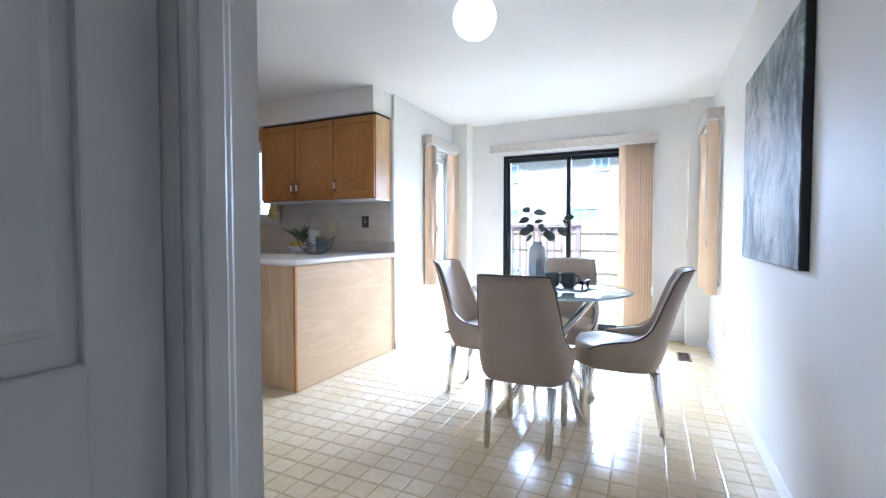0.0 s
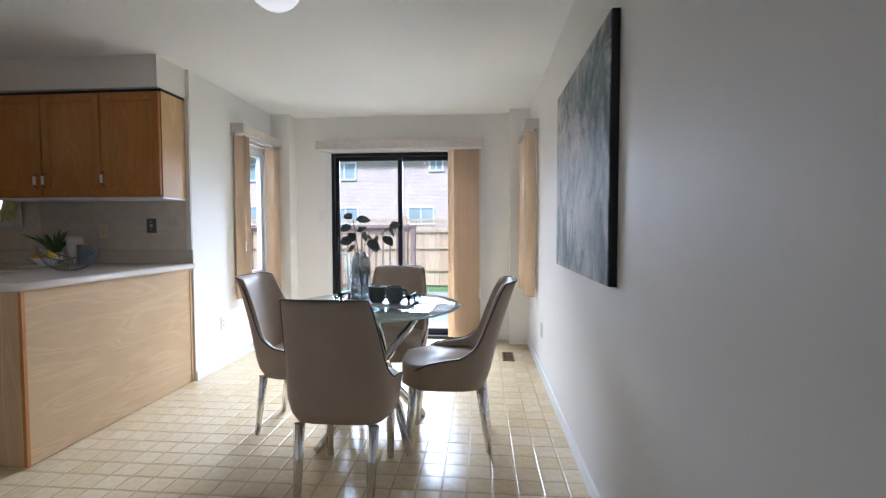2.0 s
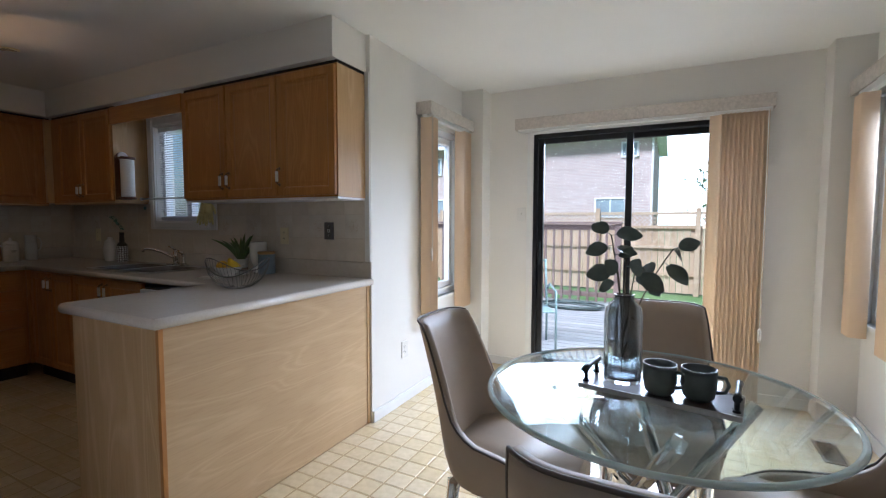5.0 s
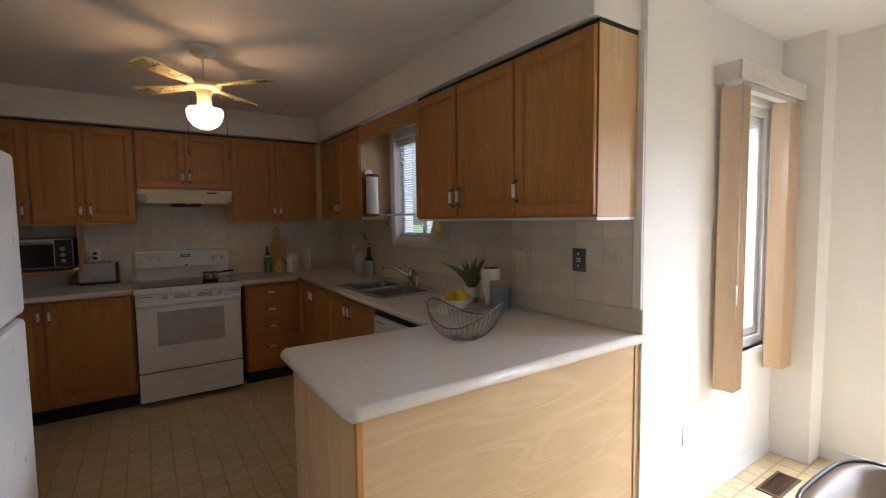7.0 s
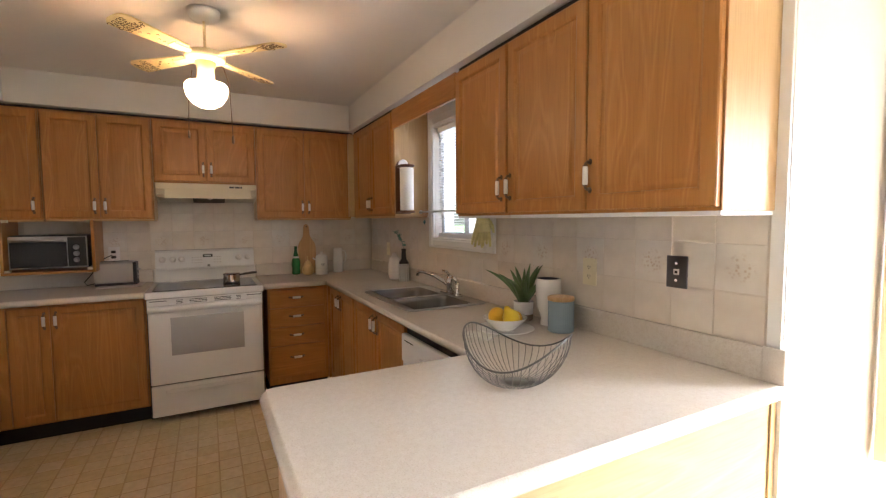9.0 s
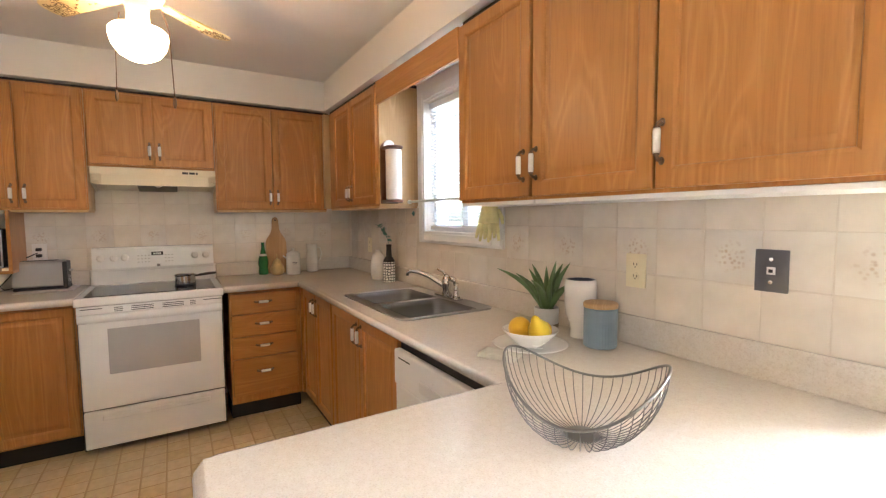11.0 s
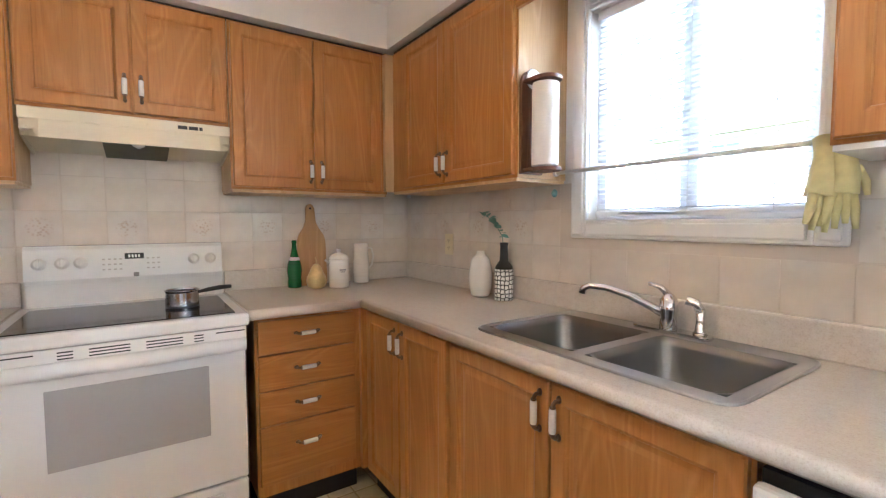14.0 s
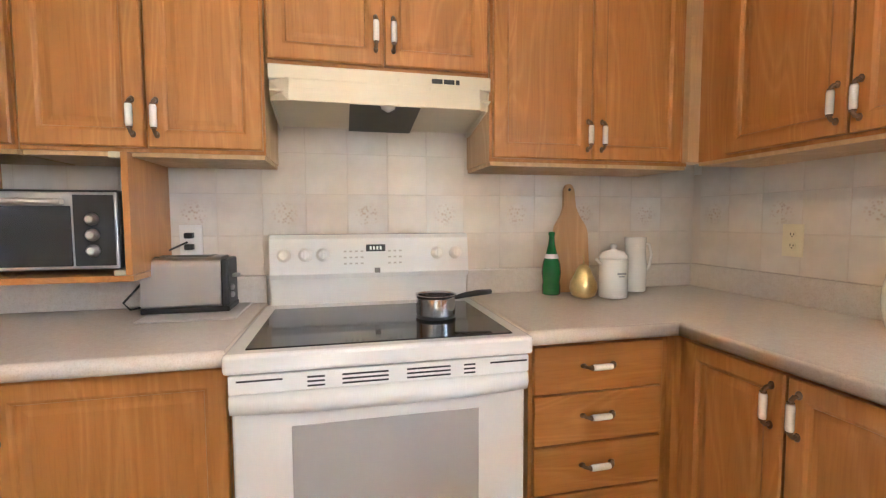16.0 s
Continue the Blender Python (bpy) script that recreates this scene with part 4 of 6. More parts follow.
# ---- blinds ----
def blind(name, m, length, stacks, drop, label, turn=52):
    """A vertical blind: a padded valance, head rail and vanes drawn into stacks. stacks: (from, to, count)."""
    w = thing(name, m, label, "blind")
    bm = bmesh.new()
    box(bm, 0, length, -0.125, -0.115, 2.055, 2.145, 0.003)
    box(bm, 0, 0.01, -0.115, -0.001, 2.055, 2.145, 0.003)
    box(bm, length - 0.01, length, -0.115, -0.001, 2.055, 2.145, 0.003)
    part("valance", bm, VALANCE, w)
    part("head_rail", boxes((0.012, length - 0.012, -0.085, -0.045, 2.04, 2.075), bevel=0.003), TRIM, w)
    for a, b, n in stacks:
        for k in range(n):
            x = a + (b - a) * (k + 0.5) / n
            bm = bmesh.new()
            q = 10
            rows = []
            for i in range(q + 1):
                s = i / q - 0.5
                rows.append((0.012 * (1 - 4 * s * s), s * 0.088))
            lo = [bm.verts.new((cx, cy, drop)) for cx, cy in rows]
            hi = [bm.verts.new((cx, cy, 2.042)) for cx, cy in rows]
            lo2 = [bm.verts.new((cx + 0.0015, cy, drop)) for cx, cy in rows]
            hi2 = [bm.verts.new((cx + 0.0015, cy, 2.042)) for cx, cy in rows]
            for i in range(q):
                bm.faces.new((lo[i], lo[i + 1], hi[i + 1], hi[i])).smooth = True
                bm.faces.new((lo2[i + 1], lo2[i], hi2[i], hi2[i + 1])).smooth = True
                bm.faces.new((lo[i + 1], lo[i], lo2[i], lo2[i + 1]))
            for i in (0, q):
                bm.faces.new((lo[i], hi[i], hi2[i], lo2[i]))
            part("vane", bm, VANE, w, m=pose(x, -0.066, 0, 0, 0, turn + random.uniform(-6, 6)))
    return w


pb = blind("patio_blind", pose(-1.30, BY, 0), 1.79, [(1.44, 1.74, 11)], 0.035, "peach vertical blind drawn aside at the patio door")
bm = bmesh.new()
tube(bm, [(1.755, -0.10, 2.04), (1.757, -0.10, 0.55)], 0.003, 6)
lathe(bm, [(0.006, 0.0), (0.011, 0.02), (0.011, 0.085), (0.004, 0.10)], 10, (1.757, -0.10, 0.46))
part("cord", bm, TRIM, pb)
lb = blind("nook_blind", pose(DX, 4.075, 0, 0, 0, 90), 0.775, [(0.025, 0.13, 6), (0.60, 0.75, 6)], 0.56, "peach vertical blind parted at the narrow window", 12)
rb = blind("nook_blind", pose(RX, 4.85, 0, 0, 0, -90), 0.70, [(0.03, 0.15, 6), (0.54, 0.68, 6)], 0.60, "peach vertical blind parted at the narrow window", -12)

for b_, x in ((lb, 0.035), (rb, 0.66)):
    bm = bmesh.new()
    tube(bm, [(x, -0.112, 2.05), (x, -0.112, 1.08)], 0.0022, 6)
    tube(bm, [(x + 0.014, -0.112, 2.05), (x + 0.012, -0.112, 1.05), (x + 0.004, -0.112, 1.02)], 0.0022, 6)
    box(bm, x - 0.008, x + 0.010, -0.116, -0.104, 1.0, 1.09, 0.003)
    part("cord", bm, VALANCE, b_)

# ---- lamps ----
gl = thing("ceiling_light", pose(-0.44, 2.165, H), "lit round opal globe on a white ceiling rose", "ceiling light")
bm = bmesh.new()
lathe(bm, [(0.0, -0.03), (0.05, -0.03), (0.06, -0.018), (0.06, 0)], 24, closed_bottom=False)
part("rose", bm, TRIM, gl)
bm = bmesh.new()
bmesh.ops.create_uvsphere(bm, u_segments=40, v_segments=24, radius=0.118, matrix=Matrix.Translation((0, 0, -0.142)))
part("globe", bm, GLOBE, gl, "lit opal glass globe", smooth=True)

FX, FY = -3.60, 2.092
fan = thing("ceiling_fan", pose(FX, FY, H), "cream ceiling fan with a lit glass bowl", "ceiling fan")
CREAM = plain("cream_fan_metal", (0.78, 0.68, 0.45), 0.4, vary=0.08)
bm = bmesh.new()
lathe(bm, [(0.022, -0.050), (0.05, -0.045), (0.070, -0.022), (0.073, 0)], 28)
part("canopy", bm, TRIM, fan)
bm = bmesh.new()
tube(bm, [(0, 0, -0.04), (0, 0, -0.19)], 0.0065, 10)
part("rod", bm, CREAM, fan)
bm = bmesh.new()
lathe(bm, [(0.03, -0.238), (0.075, -0.235), (0.088, -0.226), (0.092, -0.214), (0.086, -0.198), (0.05, -0.188), (0.02, -0.182)], 32)
part("motor", bm, CREAM, fan)
bm = bmesh.new()
lathe(bm, [(0.020, -0.350), (0.034, -0.340), (0.040, -0.325), (0.036, -0.28), (0.046, -0.240)], 24)
part("light_fitter", bm, CREAM, fan)
bm = bmesh.new()
lathe(bm, [(0.0, -0.459), (0.035, -0.454), (0.066, -0.436), (0.088, -0.404), (0.096, -0.370), (0.095, -0.352), (0.088, -0.343)], 36, closed_bottom=False, closed_top=False)
bmesh.ops.remove_doubles(bm, verts=bm.verts[:], dist=1e-5)
part("bowl", bm, FANGLOW, fan, "lit frosted glass bowl", smooth=True)
bulb = new("fan_bulb", bpy.data.lights.new("fan_bulb", "POINT"))
bulb.data.energy, bulb.data.color, bulb.data.shadow_soft_size = 2.4, (1.0, 0.50, 0.20), 0.02
bulb.location = (FX, FY, H - 0.385)
blade = bmesh.new()
bo = rounded([(0.105, -0.030), (0.45, -0.056), (0.45, 0.056), (0.105, 0.030)], [0.02, 0.05, 0.05, 0.02])
prism(blade, bo, -0.004, 0.004)
# openwork stencil: curls towards the tip, a few sprigs along the blade
for k in range(26):
    u = 0.345 + 0.016 * (k % 6)
    w = -0.038 + 0.019 * (k // 6) + 0.006 * math.sin(k * 2.3)
    tube(blade, [(u + 0.008 * math.cos(c + k), w + 0.008 * math.sin(c + k), -0.0045) for c in (0, 1.1, 2.2, 3.3, 4.4)], 0.0017, 4, 1)
for k in range(7):
    u = 0.15 + 0.027 * k
    w = 0.018 * math.sin(k * 1.9)
    tube(blade, [(u, w, -0.0045), (u + 0.007, w + 0.006, -0.0045), (u + 0.012, w - 0.002, -0.0045)], 0.0020, 4, 1)
blade_me = finish("blade", blade, [plain("cream_blade", (0.80, 0.68, 0.36), 0.4, vary=0.1), plain("brown_stencil", (0.16, 0.11, 0.05), 0.5)])
arm = bmesh.new()
box(arm, 0.08, 0.19, -0.018, 0.018, -0.008, -0.003, 0.002)
arm_me = finish("arm", arm, CREAM)
for k in range(4):
    ang = 44 + 90 * k
    bl = part("blade", blade_me, None, fan, m=pose(0, 0, -0.212, 0, 0, ang) @ pose(0, 0, 0, 10, 0, 0))
    part("blade_arm", arm_me, None, bl)
for x, y, z in ((-0.055, -0.06, -0.56), (0.055, 0.075, -0.60)):
    bm = bmesh.new()
    tube(bm, [(x, y, -0.27), (x * 1.5, y * 1.3, -0.36), (x * 1.5, y * 1.4, z)], 0.0018, 5)
    lathe(bm, [(0.003, 0.0), (0.006, 0.01), (0.005, 0.035), (0.002, 0.042)], 8, (x * 1.5, y * 1.4, z - 0.035))
    part("pull_chain", bm, BRONZE, fan)

# ---- sink and tap ----
sink = thing("sink", pose(0, 0, CT), "double stainless steel sink let into the worktop", "sink")
sx0, sx1, sy0, sy1 = SINK
bowls = ((sx0 + 0.030, sx0 + 0.368), (sx0 + 0.408, sx1 - 0.030))
byA, byB = sy0 + 0.045, sy1 - 0.085
bm = bmesh.new()
CR = 0.045
for a in ((sx0 + CR, sx1 - CR, sy0, byA), (sx0 + CR, sx1 - CR, byB, sy1), (sx0, sx0 + CR, byB, sy1 - CR), (sx1 - CR, sx1, byB, sy1 - CR), (sx0, bowls[0][0], byA, byB), (bowls[0][1], bowls[1][0], byA, byB), (bowls[1][1], sx1, byA, byB)):
    box(bm, *a, 0.0005, 0.0055)
for cx, cy, a0 in ((sx0 + CR, sy0 + CR, 180), (sx1 - CR, sy0 + CR, 270), (sx1 - CR, sy1 - CR, 0), (sx0 + CR, sy1 - CR, 90)):
    prism(bm, [(cx, cy)] + [(cx + CR * math.cos(math.radians(a0 + 15 * k)), cy + CR * math.sin(math.radians(a0 + 15 * k))) for k in range(7)], 0.0005, 0.0055)
tube(bm, [(x, y, 0.003) for x, y in rounded([(sx0, sy0), (sx1, sy0), (sx1, sy1), (sx0, sy1)], [0.062] * 4)], 0.0045, 8, closed=True)
part("rim", bm, STEEL, sink)


def bowl_shell(x0, x1, y0, y1, depth):
    bm = bmesh.new()
    rings = []
    for inset, z, r in ((-0.002, 0.0058, 0.045), (0.004, 0.004, 0.05), (0.010, -0.02, 0.055), (0.016, -depth + 0.03, 0.06), (0.04, -depth, 0.06), (0.11, -depth - 0.003, 0.05)):
        pts = rounded([(x0 + inset, y0 + inset), (x1 - inset, y0 + inset), (x1 - inset, y1 - inset), (x0 + inset, y1 - inset)], [r] * 4)
        rings.append([bm.verts.new((x, y, z)) for x, y in pts])
    for a, b in zip(rings, rings[1:]):
        n = len(a)
        for k in range(n):
            bm.faces.new((a[k], a[(k + 1) % n], b[(k + 1) % n], b[k])).smooth = True
    bm.faces.new(rings[-1])
    return bm


for a, b in bowls:
    bw = part("bowl", bowl_shell(a, b, byA, byB, 0.175), SHADEDSTEEL, sink)
    d = bmesh.new()
    lathe(d, [(0.04, 0.0), (0.042, 0.004), (0.03, 0.005), (0.028, 0.001)], 20, ((a + b) / 2, (byA + byB) / 2, -0.178))
    part("drain", d, CHROME, bw)

tap = thing("tap", pose(-3.60, 3.435, CT + 0.005), "chrome single-lever kitchen tap", "tap")
bm = bmesh.new()
prism(bm, rounded([(-0.11, -0.028), (0.13, -0.028), (0.13, 0.028), (-0.11, 0.028)], [0.026] * 4), 0.0, 0.012, bevel=0.004)
part("base_plate", bm, CHROME, tap)
bm = bmesh.new()
lathe(bm, [(0.026, 0.010), (0.024, 0.05), (0.027, 0.07), (0.026, 0.10), (0.016, 0.118), (0.006, 0.124)], 24)
part("body", bm, CHROME, tap)
bm = bmesh.new()
tube(bm, [(0, 0, 0.05), (-0.04, -0.02, 0.075), (-0.10, -0.055, 0.108), (-0.16, -0.09, 0.128), (-0.205, -0.115, 0.132), (-0.222, -0.125, 0.122), (-0.226, -0.127, 0.105)], 0.011, 12, radii=[0.015, 0.014, 0.012, 0.011, 0.0105, 0.011, 0.0115])
part("spout", bm, CHROME, tap)
bm = bmesh.new()
tube(bm, [(0, 0, 0.115), (-0.02, -0.012, 0.140), (-0.05, -0.03, 0.150)], 0.007, 8, radii=[0.012, 0.009, 0.006])
part("lever", bm, CHROME, tap)
bm = bmesh.new()
lathe(bm, [(0.020, 0.0), (0.014, 0.012), (0.011, 0.04), (0.014, 0.075)], 16, (0.095, 0, 0.012))
tube(bm, [(0.095, 0, 0.08), (0.085, -0.008, 0.105), (0.062, -0.02, 0.112)], 0.014, 12)
part("sprayer", bm, CHROME, tap)


# ---- kitchen window dressing ----
kb = thing("mini_blind", pose(KW[0] + 0.02, WY + 0.03, 0), "white horizontal slat blind, slats open", "blind")
part("head_rail", boxes((0, 0.66, -0.02, 0.012, 2.02, 2.055), bevel=0.003), VINYLWHITE, kb)
sl = bmesh.new()
box(sl, 0.0, 0.66, -0.011, 0.011, -0.0004, 0.0004)
sl_me = finish("slat", sl, VINYLWHITE)
for k in range(37):
    part("slat", sl_me, None, kb, m=pose(0, -0.004, 1.325 + k * 0.0190, -9, 0, 0))
for dz, tl in ((0.0, 1.6), (-0.012, -1.2)):
    part("bottom_rail", boxes((0, 0.66, -0.014, 0.006, -0.006, 0.006), bevel=0.002), VINYLWHITE, kb, m=pose(0, 0, 1.312 + dz, 0, tl, 0))
for x in (0.10, 0.345, 0.58):
    bm = bmesh.new()
    tube(bm, [(x, -0.016, 2.03), (x, -0.016, 1.31)], 0.0014, 5)
    part("cord", bm, TRIM, kb)

rod = thing("curtain_rod", pose(-4.082, 3.455, 1.468), "white tension rod between the wall cupboards", "rod")
bm = bmesh.new()
tube(bm, [(0, 0, 0), (0.902, 0, 0)], 0.0075, 10)
part("bar", bm, TRIM, rod)
for x in (0.0, 0.89):
    bm = bmesh.new()
    tube(bm, [(x, 0, 0), (x + 0.012, 0, 0)], 0.013, 12)
    part("end_cap", bm, TRIM, rod)

gl2 = thing("rubber_glove", pose(-3.213, 3.45, 1.462, 0, 0, 42), "yellow rubber glove hung over the rod", "glove", "gloves on the rod")
YEL = plain("yellow_rubber", (0.76, 0.70, 0.34), 0.5, vary=0.15, scale=25)
bm = bmesh.new()
tube(bm, [(0, 0, 0.02), (0, -0.012, -0.02), (0.004, -0.014, -0.08), (0.0, -0.014, -0.12)], 0.03, 10, radii=[0.02, 0.022, 0.030, 0.032])
for k in range(4):
    x = -0.024 + 0.016 * k
    tube(bm, [(x * 0.8, -0.014, -0.115), (x * 1.1, -0.016, -0.155), (x * 1.3, -0.014, -0.19 - 0.012 * (k % 2))], 0.009, 8, radii=[0.011, 0.010, 0.006])
tube(bm, [(0.026, -0.014, -0.06), (0.045, -0.016, -0.095), (0.05, -0.016, -0.125)], 0.009, 8, radii=[0.012, 0.010, 0.006])
part("body", bm, YEL, gl2, smooth=True)
copy_thing(gl2, pose(-3.245, 3.440, 1.455, 0, 8, 70))

spn = thing("wooden_spoon", pose(-3.186, 3.33, 1.60), "wooden spoon hung on the cupboard side", "spoon")
bm = bmesh.new()
lathe(bm, [(0.004, -0.030), (0.020, -0.022), (0.026, 0.0), (0.020, 0.022), (0.006, 0.032)], 16)
for v_ in bm.verts:
    v_.co.x *= 0.3
tube(bm, [(0, 0, 0.028), (0, 0.004, 0.16), (0, 0.006, 0.25)], 0.004, 8)
part("spoon", bm, plain("tan_wood", (0.34, 0.22, 0.11), 0.5, vary=0.15, scale=20), spn, smooth=True)
hk = thing("suction_hook", pose(-4.135, WY - 0.006, 1.395), "small teal suction hook on the tiles", "hook")
bm = bmesh.new()
lathe(bm, [(0.018, 0.0), (0.016, 0.004), (0.007, 0.007), (0.006, 0.012), (0.003, 0.014)], 16)
part("cup", bm, plain("teal_plastic", (0.10, 0.26, 0.26), 0.3), hk, m=pose(0, 0, 0, 90, 0, 0))

# paper towel holder on the cupboard's side
ph = thing("paper_towel_holder", pose(-4.083, 3.315, 1.455), "brown wooden wall holder with a paper towel roll", "towel holder")
REDWOOD = wood("reddish_wood", (0.4, 0.3, 0.25), (0.14, 0.055, 0.025), (0.20, 0.085, 0.04), 0.4, "Z")
bm = bmesh.new()
out = [(-0.055, 0.0), (0.055, 0.0), (0.055, 0.31)] + [(0.055 * math.cos(a), 0.325 + 0.055 * math.sin(a)) for a in [math.pi * k / 12 for k in range(13)]] + [(-0.055, 0.31)]
fa = [bm.verts.new((0.001, y, z)) for y, z in out]
fb = [bm.verts.new((0.014, y, z)) for y, z in out]
n = len(out)
bm.faces.new(fa)
bm.faces.new(fb[::-1])
for k in range(n):
    bm.faces.new((fa[k], fa[(k + 1) % n], fb[(k + 1) % n], fb[k]))
part("backboard", bm, REDWOOD, ph)
for z in (0.005, 0.325):
    bm = bmesh.new()
    prism(bm, rounded([(0.014, -0.05), (0.135, -0.05), (0.135, 0.05), (0.014, 0.05)], [0, 0.048, 0.048, 0]), z, z + 0.014, bevel=0.003)
    part("arm", bm, REDWOOD, ph)
bm = bmesh.new()
lathe(bm, [(0.046, 0.024), (0.048, 0.03), (0.048, 0.312), (0.046, 0.318)], 32, (0.078, 0, 0))
part("paper_roll", bm, plain("paper", (0.82, 0.80, 0.78), 0.9, relief=0.2, relief_scale=200), ph, "white paper towel roll")
bm = bmesh.new()
lathe(bm, [(0.036, 0.0), (0.038, 0.004), (0.030, 0.005)], 24)
dial = part("dial", bm, CERAMIC, ph, "small round white dial", m=pose(0.0145, 0, 0.347, 0, 90, 0))
part("rim", boxes((-0.004, 0.004, -0.016, 0.016, 0.005, 0.0062)), DARK, dial)


# ---- sockets and switches ----
def plate(name, m, mats, label, kind="socket", w=0.075, h=0.115):
    """A cover plate on a wall; the front faces local -y."""
    s = thing(name, m, label, kind)
    part("cover", boxes((-w / 2, w / 2, -0.006, -0.0005, -h / 2, h / 2), bevel=0.002), mats, s)
    return s


def socket(m, mats, label):
    s = plate("socket", m, mats, label)
    for z in (-0.02, 0.02):
        bm = bmesh.new()
        prism(bm, [(0.014 * math.cos(a), 0.014 * math.sin(a)) for a in [2 * math.pi * k / 20 for k in range(20)]], 0, 0.002)
        o = part("outlet", bm, mats, s, m=pose(0, -0.006, z, 90, 0, 0))
        part("slots", boxes((-0.007, -0.0045, -0.002, 0.007, 0.0015, 0.0026), (0.0045, 0.007, -0.002, 0.006, 0.0015, 0.0026), (-0.002, 0.002, -0.009, -0.005, 0.0015, 0.0026)), DARK, o)
    return s


socket(pose(-2.495, WY - 0.008, 1.185), IVORY, "ivory double socket on the tiles")
socket(pose(-4.89, WY - 0.008, 1.155), IVORY, "ivory double socket in the tiled corner")
socket(pose(DX, 3.905, 0.383, 0, 0, 90), CERAMIC, "white double socket low on the nook wall")
socket(pose(RX, 3.89, 0.37, 0, 0, -90), CERAMIC, "white double socket low on the long wall")
ps = plate("phone_socket", pose(-2.095, WY - 0.008, 1.224), DARKPLATE, "steel telephone wall plate", "phone socket", 0.078, 0.112)
part("jack", boxes((-0.010, 0.010, -0.009, -0.0055, -0.010, 0.010), bevel=0.001), CERAMIC, ps)
part("port", boxes((-0.005, 0.005, -0.0095, -0.0088, -0.005, 0.004)), DARK, ps)
for z in (-0.03, 0.03):
    bm = bmesh.new()
    lathe(bm, [(0.006, 0), (0.006, 0.004), (0.003, 0.006)], 12)
    part("stud", bm, CHROME, ps, m=pose(0, -0.006, z, 90, 0, 0))
for m_, lab in ((pose(-1.272, BY, 1.350), "white light switch beside the patio door"), (pose(RX, 0.590, 1.300, 0, 0, -90), "white light switch on the long wall")):
    s = plate("light_switch", m_, CERAMIC, lab, "switch")
    part("toggle", boxes((-0.004, 0.004, -0.016, -0.005, -0.004, 0.012), bevel=0.001), CERAMIC if "patio" in lab else BRONZE, s)
ws = socket(pose(WX + 0.008, 1.425, 1.16, 0, 0, 90), CERAMIC, "white double socket with two black plugs")
for z in (-0.02, 0.02):
    part("plug", boxes((-0.016, 0.012, -0.034, -0.0085, z - 0.010, z + 0.010), bevel=0.004), DARK, ws)


# ---- on the worktop by the corner ----
Z0 = CT + 0.0008
GREEN = plain("green_bottle_glass", (0.01, 0.14, 0.03), 0.06, coat=0.5, vary=0.1)
bo = thing("bottle", pose(-5.265, 2.765, Z0), "green glass bottle with a pale label", "bottle")
bm = bmesh.new()
lathe(bm, [(0.032, 0), (0.037, 0.004), (0.037, 0.035), (0.034, 0.05), (0.039, 0.09), (0.035, 0.125), (0.022, 0.165), (0.013, 0.205), (0.011, 0.235), (0.013, 0.238), (0.013, 0.25), (0.010, 0.252)], 28)
part("glass", bm, GREEN, bo)
bm = bmesh.new()
lathe(bm, [(0.0295, 0.146), (0.0235, 0.163)], 28, closed_top=False, closed_bottom=False)
part("label", bm, CERAMIC, bo)

BOARD = wood("beech", (0.7, 0.6, 0.5), (0.52, 0.31, 0.14), (0.60, 0.38, 0.19), 0.5, "Z", coat=0.0)
cbm = bmesh.new()
half = [(0.0, 0.0), (0.074, 0.0), (0.078, 0.02), (0.078, 0.245), (0.070, 0.275), (0.040, 0.320), (0.026, 0.350), (0.024, 0.425), (0.014, 0.445), (0.0, 0.450)]
out = half[1:-1] + [(0.0, 0.450)] + [(-x, z) for x, z in half[1:-1]][::-1]
fa = [cbm.verts.new((0.0, x, z)) for x, z in out]
fb = [cbm.verts.new((0.016, x, z)) for x, z in out]
cbm.faces.new(fa)
cbm.faces.new(fb[::-1])
for k in range(len(out)):
    cbm.faces.new((fa[k], fa[(k + 1) % len(out)], fb[(k + 1) % len(out)], fb[k]))
bmesh.ops.bevel(cbm, geom=cbm.edges[:], offset=0.002, segments=2, affect="EDGES", clamp_overlap=True)
cb = thing("cutting_board", pose(WX + 0.068, 2.875, Z0, 0, -6, 0), "beech paddle chopping board leaning on the tiles", "chopping board")
part("board", cbm, BOARD, cb)
bm = bmesh.new()
lathe(bm, [(0.006, 0), (0.006, 0.001)], 12)
part("hole", bm, DARK, cb, m=pose(0.0165, 0, 0.425, 0, 90, 0))

GOLD = plain("gold_leaf", (0.66, 0.50, 0.24), 0.36, 0.75, vary=0.2, scale=30)
pr = thing("ornamental_pear", pose(-5.165, 2.850, Z0), "gold painted ornamental pear", "ornament")
bm = bmesh.new()
lathe(bm, [(0.026, 0), (0.044, 0.010), (0.052, 0.034), (0.050, 0.058), (0.034, 0.090), (0.025, 0.112), (0.015, 0.126), (0.003, 0.131)], 28)
part("fruit", bm, GOLD, pr, smooth=True)
bm = bmesh.new()
tube(bm, [(0, 0, 0.128), (0.002, -0.001, 0.148), (0.004, -0.004, 0.165)], 0.003, 6)
part("stem", bm, GOLD, pr)

tc = thing("tea_canister", pose(-5.150, 2.968, Z0), "white enamel canister with a knobbed lid", "canister")
bm = bmesh.new()
lathe(bm, [(0.050, 0), (0.054, 0.003), (0.054, 0.145), (0.051, 0.150)], 32)
part("body", bm, CERAMIC, tc)
bm = bmesh.new()
lathe(bm, [(0.052, 0.150), (0.053, 0.158), (0.040, 0.176), (0.012, 0.184), (0.010, 0.190), (0.014, 0.198), (0.010, 0.206)], 32)
part("lid", bm, CERAMIC, tc)
bm = bmesh.new()
